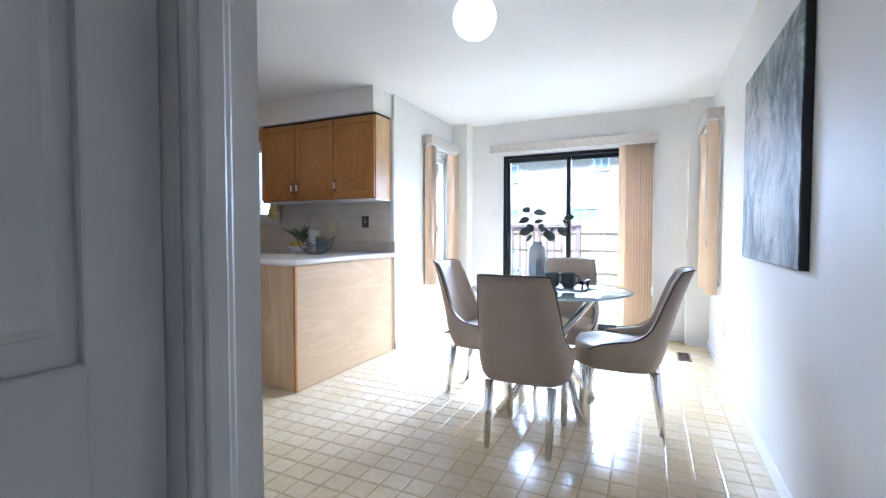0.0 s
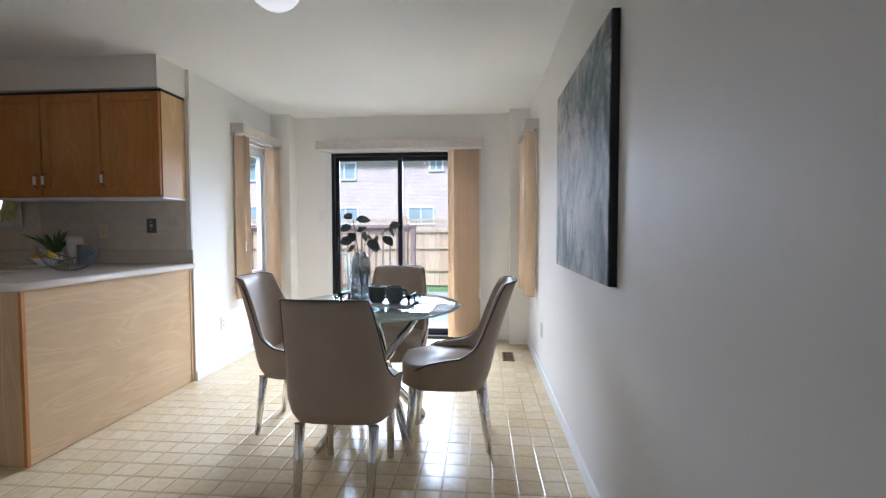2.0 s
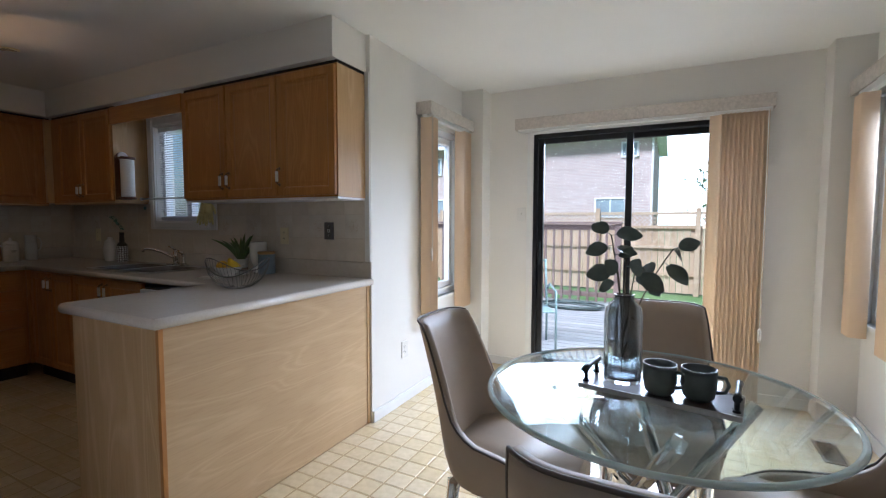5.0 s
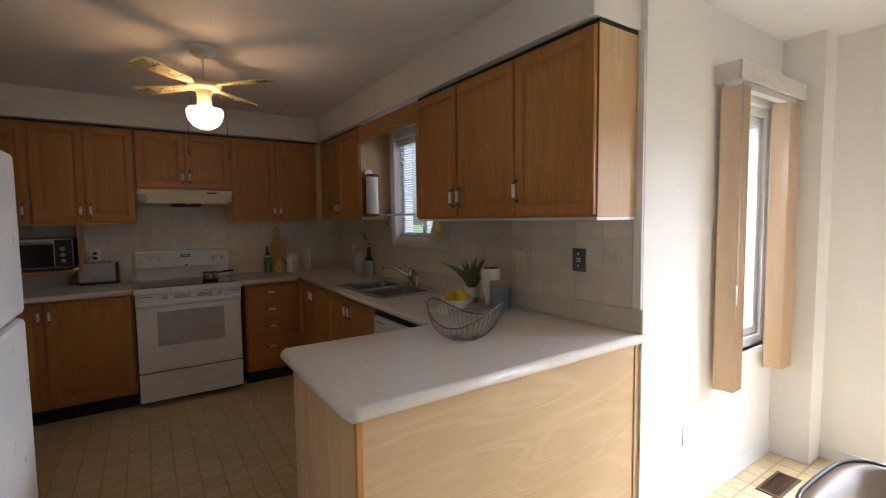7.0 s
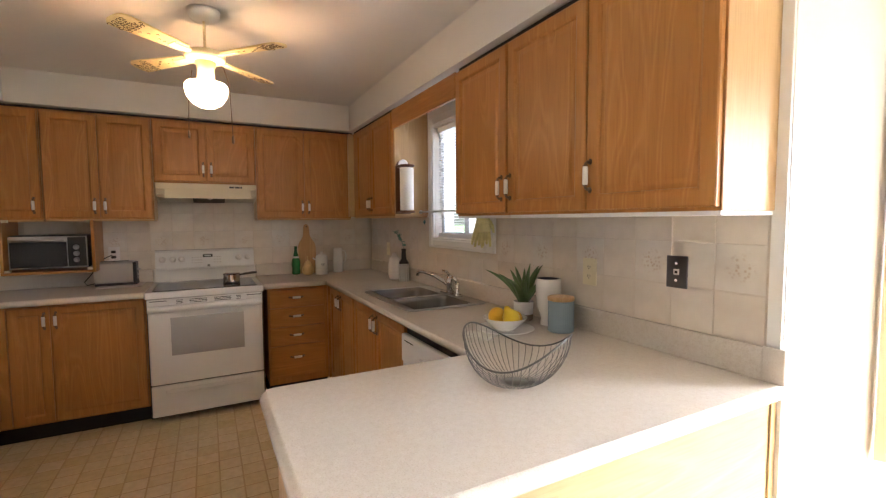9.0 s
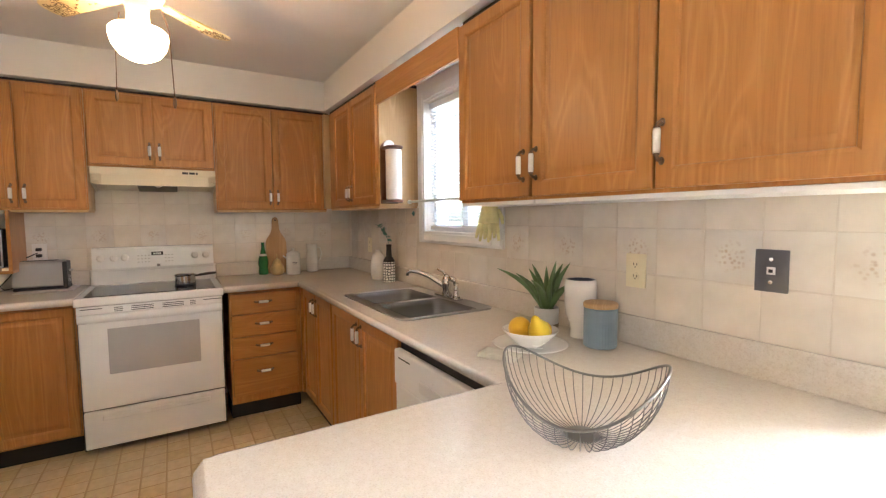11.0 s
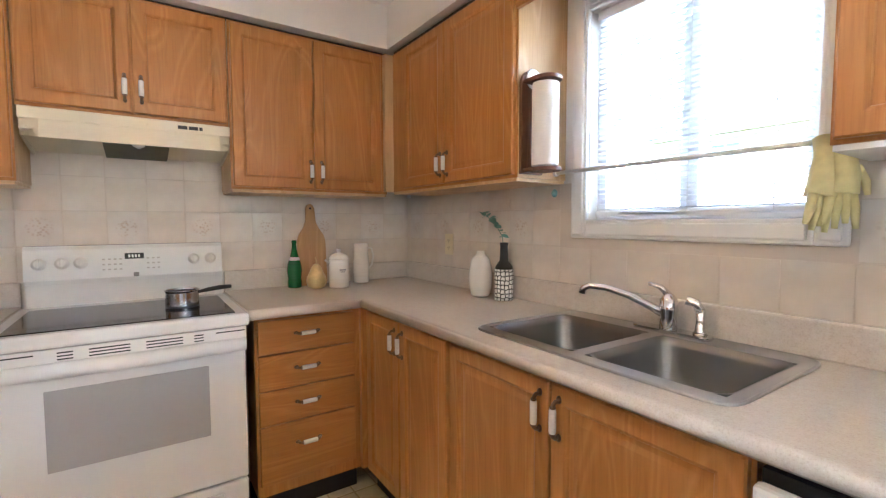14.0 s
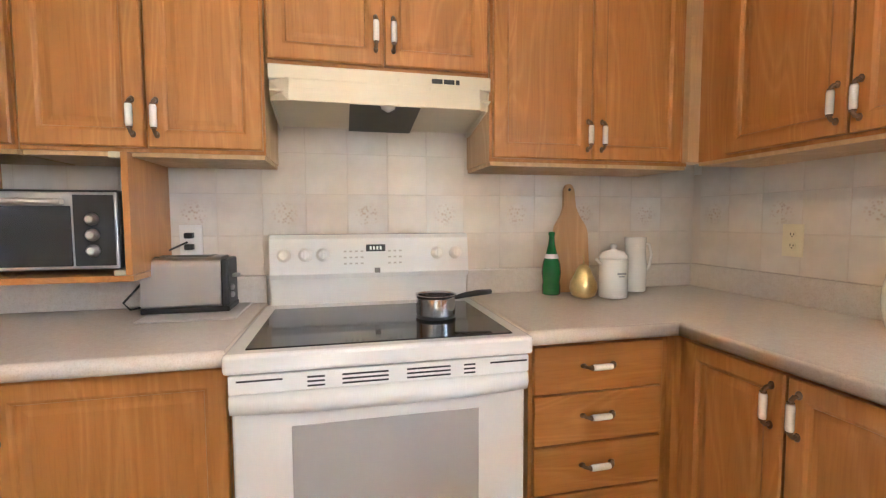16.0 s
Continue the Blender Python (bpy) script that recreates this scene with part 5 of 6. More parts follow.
tube(bm, [(0, -0.052, 0.13), (0, -0.068, 0.142), (0, -0.075, 0.150)], 0.006, 8)
part("lug", bm, CERAMIC, tc)
part("lettering", boxes((0.0545, 0.0555, -0.018, 0.018, 0.092, 0.100), (0.0545, 0.0555, -0.012, 0.012, 0.083, 0.088)), plain("grey_lettering", (0.35, 0.35, 0.36), 0.6), tc)

pt = thing("pitcher", pose(-5.262, 3.145, Z0), "tall white ceramic pitcher", "pitcher")
bm = bmesh.new()
lathe(bm, [(0.040, 0), (0.044, 0.004), (0.046, 0.10), (0.040, 0.17), (0.043, 0.225), (0.040, 0.225), (0.037, 0.17), (0.03, 0.16)], 32)
part("body", bm, CERAMIC, pt)
bm = bmesh.new()
tube(bm, [(0.0, 0.040, 0.20), (0.0, 0.066, 0.195), (0.0, 0.078, 0.15), (0.0, 0.068, 0.10), (0.0, 0.044, 0.075)], 0.006, 8)
part("handle", bm, CERAMIC, pt)

# vases beside the sink
wv = thing("vase", pose(-4.485, 3.405, Z0), "white ribbed ceramic bottle vase", "vase")
bm = bmesh.new()
lathe(bm, [(0.034, 0)] + [(0.038 + 0.017 * math.sin(math.pi * (k + 2) / 21) + 0.0012 * (k % 2), 0.006 + 0.0095 * k) for k in range(19)] + [(0.026, 0.192), (0.020, 0.198), (0.020, 0.212), (0.016, 0.212), (0.014, 0.195)], 32)
part("body", bm, CERAMIC, wv)
bv = thing("vase", pose(-4.350, 3.430, Z0), "black necked vase with a black and white patterned body", "vase")
m, nt, b = material("lattice_pattern")
geo = coords(nt, (1, 1, 1))
v2 = nt.nodes.new("ShaderNodeSeparateXYZ")
link(nt, geo, v2.inputs[0])
at = nt.nodes.new("ShaderNodeMath")
at.operation = "ARCTAN2"
link(nt, v2.outputs[1], at.inputs[0])
link(nt, v2.outputs[0], at.inputs[1])
cmb = nt.nodes.new("ShaderNodeCombineXYZ")
sc = nt.nodes.new("ShaderNodeMath")
sc.operation = "MULTIPLY"
sc.inputs[1].default_value = 0.042
link(nt, at.outputs[0], sc.inputs[0])
link(nt, sc.outputs[0], cmb.inputs[0])
link(nt, v2.outputs[2], cmb.inputs[1])
vor = nt.nodes.new("ShaderNodeTexVoronoi")
vor.feature, vor.inputs["Scale"].default_value, vor.inputs["Randomness"].default_value = "DISTANCE_TO_EDGE", 52, 0.35
link(nt, cmb.outputs[0], vor.inputs["Vector"])
link(nt, ramp(nt, vor.outputs["Distance"], [(0.10, (0.02, 0.02, 0.02)), (0.13, (0.78, 0.77, 0.74))]), b.inputs["Base Color"])
b.inputs["Roughness"].default_value = 0.4
bm = bmesh.new()
lathe(bm, [(0.040, 0), (0.042, 0.004), (0.042, 0.135), (0.041, 0.138)], 32)
part("body", bm, m, bv)
bm = bmesh.new()
lathe(bm, [(0.041, 0.138), (0.036, 0.152), (0.020, 0.175), (0.017, 0.235), (0.020, 0.255), (0.015, 0.255), (0.012, 0.22)], 32)
part("neck", bm, DARK, bv)


def leaf(bm, base, direction, length, width, normal, curl=0.15, mi=0):
    """A leaf blade: a curved, slightly folded surface with real thickness at its rib."""
    d = Vector(direction).normalized()
    n = Vector(normal)
    n = (n - d * n.dot(d)).normalized()
    w = d.cross(n)
    rows = []
    K = 6
    for k in range(K + 1):
        s = k / K
        half_w = width * 0.5 * (math.sin(math.pi * min(0.98, 0.06 + s * 0.94)) ** 0.7)
        c = Vector(base) + d * length * s - n * curl * length * s * s
        rows.append([bm.verts.new(c - w * half_w + n * half_w * 0.15), bm.verts.new(c - n * 0.0006), bm.verts.new(c + w * half_w + n * half_w * 0.15)])
    for a, b in zip(rows, rows[1:]):
        for j in range(2):
            f = bm.faces.new((a[j], a[j + 1], b[j + 1], b[j]))
            f.material_index, f.smooth = mi, True


bm = bmesh.new()
stem = [(0, 0, 0.20), (-0.01, 0.0, 0.28), (-0.04, -0.01, 0.33), (-0.09, -0.02, 0.37), (-0.13, -0.025, 0.385)]
tube(bm, stem, 0.002, 5)
for k in range(16):
    s = 0.25 + 0.75 * k / 15
    i = min(3, int(s * 4))
    p = Vector(stem[i]).lerp(Vector(stem[i + 1]), s * 4 - i)
    leaf(bm, p, (random.uniform(-1, 1), random.uniform(-1, 1), random.uniform(-0.2, 0.8)), 0.036, 0.024, (0, -0.5, 0.8))
part("sprig", bm, plain("blue_green_leaf", (0.12, 0.25, 0.20), 0.6, vary=0.2, scale=40), bv, "blue-green artificial sprig")

# saucepan on the hob
sp = thing("saucepan", pose(-4.955, 2.225, 0.9345), "small steel saucepan with a black handle", "saucepan")
bm = bmesh.new()
lathe(bm, [(0.055, 0.0), (0.059, 0.004), (0.0602, 0.008), (0.0602, 0.011), (0.0602, 0.060), (0.0602, 0.064), (0.062, 0.067), (0.0635, 0.069), (0.0625, 0.0705), (0.0585, 0.070), (0.0578, 0.066), (0.0575, 0.060), (0.0575, 0.012), (0.055, 0.008), (0.02, 0.006)], 32)
part("pan", bm, POLISHED, sp)
bm = bmesh.new()
tube(bm, [(0.0, 0.060, 0.056), (-0.005, 0.095, 0.062), (-0.012, 0.14, 0.066), (-0.018, 0.185, 0.067)], 0.009, 8, radii=[0.006, 0.009, 0.010, 0.008])
part("handle", bm, DARK, sp)
bm = bmesh.new()
lathe(bm, [(0.061, 0.0), (0.0615, 0.010)], 32, closed_top=False, closed_bottom=False)
part("base_ring", bm, DARK, sp)

# toaster, board under it and oven in its hanging box
mat_board = single("counter_mat", boxes((-5.335, -5.075, 1.345, 1.625, Z0, Z0 + 0.006), bevel=0.002), plain("grey_board", (0.50, 0.47, 0.44), 0.4), Matrix(), "thin grey board under the toaster", "board")
to = thing("toaster", pose(-5.245, 1.455, Z0 + 0.0065), "brushed steel two-slice toaster with black ends", "toaster")
bm = bmesh.new()
prof = rounded([(-0.068, 0.018), (0.068, 0.018), (0.064, 0.178), (-0.064, 0.178)], [0.01, 0.01, 0.03, 0.03])
fa = [bm.verts.new((x, -0.128, z)) for x, z in prof]
fb = [bm.verts.new((x, 0.105, z)) for x, z in prof]
bm.faces.new(fa[::-1])
bm.faces.new(fb)
for k in range(len(prof)):
    bm.faces.new((fa[k], fa[(k + 1) % len(prof)], fb[(k + 1) % len(prof)], fb[k]))
part("shell", bm, STEEL, to)
part("end_panel", boxes((-0.066, 0.066, 0.105, 0.128, 0.016, 0.170), bevel=0.006), DARK, to)
part("base", boxes((-0.070, 0.070, -0.13, 0.13, 0.0, 0.018), bevel=0.004), DARK, to)
for x in (-0.025, 0.025):
    part("slot", boxes((x - 0.011, x + 0.011, -0.10, 0.075, 0.1765, 0.1792)), DARK, to)
part("lever", boxes((-0.012, 0.012, 0.128, 0.150, 0.105, 0.118), bevel=0.004), STEEL, to)
for z in (0.05, 0.075):
    bm = bmesh.new()
    lathe(bm, [(0.010, 0.0), (0.010, 0.008), (0.006, 0.010)], 14)
    part("knob", bm, STEEL, to, m=pose(0.03, 0.128, z, -90, 0, 0))
bm = bmesh.new()
tube(bm, [(-0.03, -0.128, 0.04), (-0.03, -0.15, 0.01), (0.0, -0.185, 0.006), (0.01, -0.20, 0.03), (-0.02, -0.16, 0.085), (-0.06, -0.14, 0.13), (-0.095, -0.10, 0.19), (-0.105, -0.04, 0.22)], 0.0035, 6)
part("cord", bm, DARK, to)

ob_ = thing("oven_shelf", pose(WX, 0.855, 0), "hanging oak box under the wall cupboard", "shelf")
part("bottom_board", boxes((0.002, 0.31, 0, 0.505, 1.058, 1.076), bevel=0.002), OAKX, ob_)
part("side_board", boxes((0.008, 0.315, 0.487, 0.505, 1.077, UB - 0.002), bevel=0.002), OAK, ob_)
part("side_board", boxes((0.008, 0.315, 0.0, 0.018, 1.077, UB - 0.002), bevel=0.002), OAK, ob_)
for y in (0.018, 0.457):
    part("corner_block", boxes((0.285, 0.314, y, y + 0.030, 1.077, 1.092), bevel=0.002), IVORY, ob_)
    part("corner_block", boxes((0.285, 0.314, y, y + 0.030, UB - 0.02, UB - 0.003), bevel=0.002), IVORY, ob_)
ov = thing("toaster_oven", pose(WX + 0.265, 0.885, 1.0775), "black and steel countertop oven with three knobs", "oven")
part("case", boxes((-0.25, 0.0, 0, 0.43, 0.012, 0.245), bevel=0.012), DARK, ov)
part("front_panel", boxes((0.0005, 0.012, 0.004, 0.426, 0.016, 0.238), bevel=0.003), STEEL, ov)
part("door_glass", boxes((0.0125, 0.018, 0.012, 0.312, 0.026, 0.198), bevel=0.001), BLACKGLASS, ov)
part("control_strip", boxes((0.0125, 0.016, 0.318, 0.420, 0.026, 0.230), bevel=0.001), DARK, ov)
bm = bmesh.new()
tube(bm, [(0.034, 0.03, 0.210), (0.034, 0.30, 0.210)], 0.009, 10)
for y in (0.04, 0.29):
    box(bm, 0.012, 0.034, y - 0.006, y + 0.006, 0.204, 0.216)
part("handle", bm, STEEL, ov)
for z in (0.07, 0.115, 0.160):
    bm = bmesh.new()
    lathe(bm, [(0.018, 0), (0.018, 0.004), (0.013, 0.006), (0.012, 0.018), (0.008, 0.020)], 18)
    part("knob", bm, STEEL, ov, m=pose(0.0162, 0.365, z, 0, 90, 0))

# ---- on the peninsula end ----
WIRE = plain("grey_wire", (0.17, 0.165, 0.16), 0.35, 0.7)
wb = thing("wire_basket", pose(-2.145, 2.855, Z0, 0, 0, 32), "empty saddle-shaped grey wire fruit basket", "basket")
R = 0.153


def rim_z(a):
    return 0.118 + 0.042 * math.cos(2 * a)


bm = bmesh.new()
tube(bm, [(R * math.cos(a) * 1.02, R * math.sin(a) * 0.95, rim_z(a)) for a in [2 * math.pi * k / 72 for k in range(72)]], 0.0028, 8, closed=True)
part("rim_wire", bm, WIRE, wb)
bm = bmesh.new()
lathe(bm, [(0.0, 0.001), (0.034, 0.001), (0.036, 0.003), (0.034, 0.005), (0.0, 0.005)], 28, closed_top=False, closed_bottom=False)
part("base_disc", bm, WIRE, wb)
for k in range(44):
    a0 = 2 * math.pi * k / 44
    rz = rim_z(a0)
    bm = bmesh.new()
    pts = []
    for j in range(8):
        s = j / 7
        r = 0.034 + (R - 0.034) * math.sin(s * math.pi / 2) ** 0.95
        z = 0.004 + (rz - 0.004) * (1 - math.cos(s * math.pi / 2)) ** 0.9
        pts.append((r * math.cos(a0) * (1 + 0.02 * s), r * math.sin(a0) * (1 - 0.05 * s), z))
    tube(bm, pts, 0.0011, 4)
    part("rib_wire", bm, WIRE, wb)

pl = thing("plate", pose(-2.665, 3.190, Z0), "white dinner plate under a bowl", "plate")
bm = bmesh.new()
lathe(bm, [(0.0, 0.0), (0.075, 0.0), (0.085, 0.004), (0.125, 0.013), (0.127, 0.015), (0.122, 0.016), (0.085, 0.008), (0.0, 0.005)], 48, closed_top=False, closed_bottom=False)
part("dish", bm, CERAMIC, pl)
bl2 = thing("bowl", pose(-2.665, 3.190, Z0 + 0.0052), "white china bowl holding yellow pears", "bowl")
bm = bmesh.new()
lathe(bm, [(0.0, 0.0), (0.040, 0.0), (0.045, 0.006), (0.075, 0.032), (0.094, 0.054), (0.095, 0.057), (0.091, 0.056), (0.070, 0.034), (0.04, 0.012), (0.0, 0.008)], 48, closed_top=False, closed_bottom=False)
part("dish", bm, CERAMIC, bl2)
LEMON = plain("yellow_fruit_skin", (0.80, 0.46, 0.025), 0.45, vary=0.08, relief=0.15, relief_scale=90)
LEMON2 = plain("yellow_pear_skin", (0.82, 0.58, 0.03), 0.42, vary=0.08)
fruit = bmesh.new()
lathe(fruit, [(0.004, -0.042), (0.022, -0.038), (0.036, -0.020), (0.039, 0.0), (0.034, 0.022), (0.018, 0.038), (0.006, 0.044), (0.002, 0.046)], 24)
single("fruit", fruit, LEMON, pose(-2.695, 3.170, Z0 + 0.060, 80, 0, 50), "smooth yellow-orange fruit in the bowl", "fruit", smooth=True)
fruit = bmesh.new()
lathe(fruit, [(0.006, -0.04), (0.028, -0.036), (0.037, -0.015), (0.034, 0.008), (0.020, 0.032), (0.014, 0.052), (0.008, 0.062), (0.002, 0.064)], 24)
single("fruit", fruit, LEMON2, pose(-2.625, 3.190, Z0 + 0.068, 35, 20, 0), "yellow pear leaning in the bowl", "fruit", smooth=True)
fruit = bmesh.new()
lathe(fruit, [(0.004, -0.036), (0.022, -0.032), (0.033, -0.015), (0.034, 0.005), (0.026, 0.024), (0.010, 0.036), (0.003, 0.038)], 24)
single("fruit", fruit, LEMON, pose(-2.655, 3.230, Z0 + 0.052, 70, 30, 0), "small yellow-orange fruit in the bowl", "fruit", smooth=True)
CLOTH = plain("linen", (0.62, 0.60, 0.52), 0.9, vary=0.1, scale=30, relief=0.4, relief_scale=300)
nk = thing("napkin", pose(-2.635, 3.035, Z0, 0, 0, 28), "folded pale linen napkin with a fringe", "napkin")
for k in range(3):
    bm = bmesh.new()
    n = 9
    vs = [[bm.verts.new((-0.062 + 0.124 * i / n, -0.038 + 0.076 * j / 4 + 0.003 * k, 0.003 + 0.004 * k + 0.0012 * math.sin(i * 1.3 + j + k))) for j in range(5)] for i in range(n + 1)]
    for i in range(n):
        for j in range(4):
            bm.faces.new((vs[i][j], vs[i + 1][j], vs[i + 1][j + 1], vs[i][j + 1])).smooth = True
    ext = bmesh.ops.extrude_face_region(bm, geom=bm.faces[:])
    for v_ in [e for e in ext["geom"] if isinstance(e, bmesh.types.BMVert)]:
        v_.co.z -= 0.0025
    part("fold", bm, CLOTH, nk)

ap = thing("potted_aloe", pose(-2.800, 3.395, Z0), "artificial aloe in a white pot with a clay foot", "potted plant")
bm = bmesh.new()
lathe(bm, [(0.040, 0), (0.044, 0.004), (0.047, 0.085), (0.047, 0.09), (0.042, 0.09), (0.040, 0.075), (0.0, 0.074)], 32, closed_top=False)
part("pot", bm, plain("white_glazed_pot", (0.74, 0.73, 0.72), 0.4, vary=0.06, scale=40), ap)
bm = bmesh.new()
lathe(bm, [(0.0408, 0.0005), (0.0448, 0.004), (0.0462, 0.030), (0.0455, 0.0305)], 32, closed_top=False)
part("foot_band", bm, plain("bare_clay", (0.33, 0.26, 0.20), 0.8, vary=0.15, scale=50, relief=0.2), ap, "unglazed taupe clay foot")
bm = bmesh.new()
lathe(bm, [(0.0, 0.076), (0.041, 0.076), (0.03, 0.084), (0.0, 0.086)], 20, closed_top=False, closed_bottom=False)
part("soil", bm, DARK, ap)
for k in range(13):
    a = k * 2.4
    out_ = 0.25 + 0.95 * (k / 12)
    ln = 0.205 - 0.03 * (k % 3)
    bm = bmesh.new()
    pts, rad = [], []
    for j in range(8):
        s = j / 7
        r = 0.008 + out_ * ln * (0.35 * s + 0.45 * s * s)
        pts.append((r * math.cos(a), r * math.sin(a), 0.08 + ln * (s - 0.22 * out_ * s * s)))
        rad.append(0.0165 * (1 - s) ** 0.75 * (0.75 + 0.5 * min(1, s * 4)) + 0.0006)
    tube(bm, pts, 0.01, 6, radii=rad)
    part("leaf", bm, ALOE, ap)

fp = thing("planter", pose(-2.662, 3.428, Z0), "white ceramic planter on a narrower foot", "planter")
bm = bmesh.new()
lathe(bm, [(0.034, 0), (0.037, 0.004), (0.034, 0.03), (0.040, 0.055), (0.052, 0.085), (0.057, 0.13), (0.057, 0.19), (0.054, 0.212), (0.049, 0.212), (0.050, 0.18), (0.05, 0.12)], 36, closed_top=True)
part("body", bm, CERAMIC, fp)
bm = bmesh.new()
lathe(bm, [(0.0, 0.190), (0.0485, 0.190), (0.0485, 0.2115), (0.047, 0.2115), (0.047, 0.192), (0.0, 0.191)], 30, closed_top=False, closed_bottom=False)
part("inside", bm, plain("navy_glaze", (0.012, 0.018, 0.04), 0.3), fp, "dark navy glazed inside")

cn = thing("canister", pose(-2.545, 3.395, Z0), "blue-grey ribbed canister with a wooden lid", "canister")
bm = bmesh.new()
segs = 72
prof = [(0.050, 0.0), (0.054, 0.004), (0.054, 0.128), (0.052, 0.132)]
rings = []
for r, z in prof:
    rings.append([bm.verts.new(((r + 0.0007 * (k % 2)) * math.cos(2 * math.pi * k / segs), (r + 0.0007 * (k % 2)) * math.sin(2 * math.pi * k / segs), z)) for k in range(segs)])
for a, b in zip(rings, rings[1:]):
    for k in range(segs):
        bm.faces.new((a[k], a[(k + 1) % segs], b[(k + 1) % segs], b[k]))
bm.faces.new(rings[0][::-1])
bm.faces.new(rings[-1])
part("body", bm, plain("blue_grey_glaze", (0.20, 0.27, 0.33), 0.45, vary=0.08), cn)
bm = bmesh.new()
lathe(bm, [(0.050, 0.1325), (0.056, 0.134), (0.057, 0.146), (0.053, 0.150), (0.03, 0.150)], 40)
part("lid", bm, BOARD, cn, "pale wooden lid")

# ---- on the dining table ----
TZ = 0.7605
tr = thing("tray", pose(-0.125, 2.748, TZ, 0, 0, -9), "dark wooden tray with black handles", "tray")
TW = plain("dark_tray_wood", (0.055, 0.035, 0.028), 0.3, vary=0.2, scale=20)
part("board", boxes((-0.22, 0.22, -0.085, 0.085, 0.0, 0.014), bevel=0.003), TW, tr)
part("edge", boxes((-0.22, 0.22, -0.092, -0.0855, 0.0, 0.016), bevel=0.002), STEEL, tr)
part("edge", boxes((-0.22, 0.22, 0.0855, 0.092, 0.0, 0.016), bevel=0.002), STEEL, tr)
for s in (-1, 1):
    bm = bmesh.new()
    for y in (-0.055, 0.055):
        tube(bm, [(s * 0.205, y, 0.014), (s * 0.205, y, 0.052)], 0.007, 10)
        lathe(bm, [(0.011, 0), (0.009, 0.006)], 12, (s * 0.205, y, 0.014))
    tube(bm, [(s * 0.205, -0.072, 0.055), (s * 0.205, -0.03, 0.055), (s * 0.205, 0.03, 0.055), (s * 0.205, 0.072, 0.055)], 0.009, 10, radii=[0.011, 0.008, 0.008, 0.011])
    part("handle", bm, BLACKFRAME, tr)
MUG = plain("grey_green_stoneware", (0.12, 0.14, 0.13), 0.35, vary=0.15, scale=30)
mg = thing("mug", pose(-0.122, 2.715, TZ + 0.0145, 0, 0, -20), "grey-green ribbed stoneware mug", "mug", "mugs on the tray")
bm = bmesh.new()
lathe(bm, [(0.030, 0), (0.034, 0.004)] + [(0.040 + 0.006 * min(1, k / 5) + 0.0010 * (k % 2), 0.010 + 0.0065 * k) for k in range(12)] + [(0.047, 0.092), (0.044, 0.092), (0.042, 0.05), (0.030, 0.010)], 36)
part("body", bm, MUG, mg)
bm = bmesh.new()
tube(bm, [(0.044, 0, 0.075), (0.066, 0, 0.074), (0.074, 0, 0.055), (0.066, 0, 0.034), (0.044, 0, 0.028)], 0.0055, 8)
part("handle", bm, MUG, mg)
copy_thing(mg, pose(-0.020, 2.715, TZ + 0.0145, 0, 0, -10))

vs_ = thing("glass_vase", pose(-0.232, 2.775, TZ + 0.0145), "smoky blue fluted glass vase with leafy stems", "vase")
bm = bmesh.new()
segs = 64
prof = [(0.046, 0.0), (0.056, 0.006), (0.058, 0.03), (0.058, 0.215), (0.052, 0.245), (0.034, 0.262), (0.029, 0.275), (0.032, 0.282), (0.028, 0.282), (0.026, 0.265), (0.047, 0.24), (0.053, 0.21), (0.053, 0.03), (0.046, 0.014)]
rings = []
for i, (r, z) in enumerate(prof):
    flute = 0.0018 if 0.02 < z < 0.25 and i < 6 else 0.0
    rings.append([bm.verts.new(((r - flute * (k % 4 == 0)) * math.cos(2 * math.pi * k / segs), (r - flute * (k % 4 == 0)) * math.sin(2 * math.pi * k / segs), z)) for k in range(segs)])
for a, b in zip(rings, rings[1:]):
    for k in range(segs):
        bm.faces.new((a[k], a[(k + 1) % segs], b[(k + 1) % segs], b[k])).smooth = True
bm.faces.new(rings[0][::-1])
bm.faces.new(rings[-1])
gv = part("glass", bm, VASEGLASS, vs_)
gv.visible_shadow = False
STEM = plain("brown_stem", (0.12, 0.10, 0.07), 0.7)
# each sprig: where its tip stands over the neck, and the leaves (share of the way, turn, rise, length)
SPRIGS = (((-0.045, 0.01, 0.47), ((1.0, 150, 30, 0.085), (1.0, 20, 5, 0.10), (0.93, 200, -15, 0.085), (0.86, 330, 10, 0.07))),
          ((0.135, 0.10, 0.425), ((1.0, 10, 20, 0.08), (1.0, 60, -30, 0.095), (0.9, 330, -35, 0.10), (0.8, 120, 20, 0.085), (0.7, 300, -10, 0.06))),
          ((-0.02, -0.02, 0.36), ((1.0, 190, -10, 0.095), (0.95, 250, 35, 0.08), (0.9, 160, -25, 0.075))),
          ((0.03, 0.0, 0.355), ((1.0, 350, -30, 0.10), (0.95, 280, 40, 0.085), (0.9, 60, 10, 0.07))),
          ((0.0, 0.03, 0.40), ((1.0, 100, 30, 0.085), (1.0, 270, 20, 0.09), (0.92, 40, -5, 0.075))))
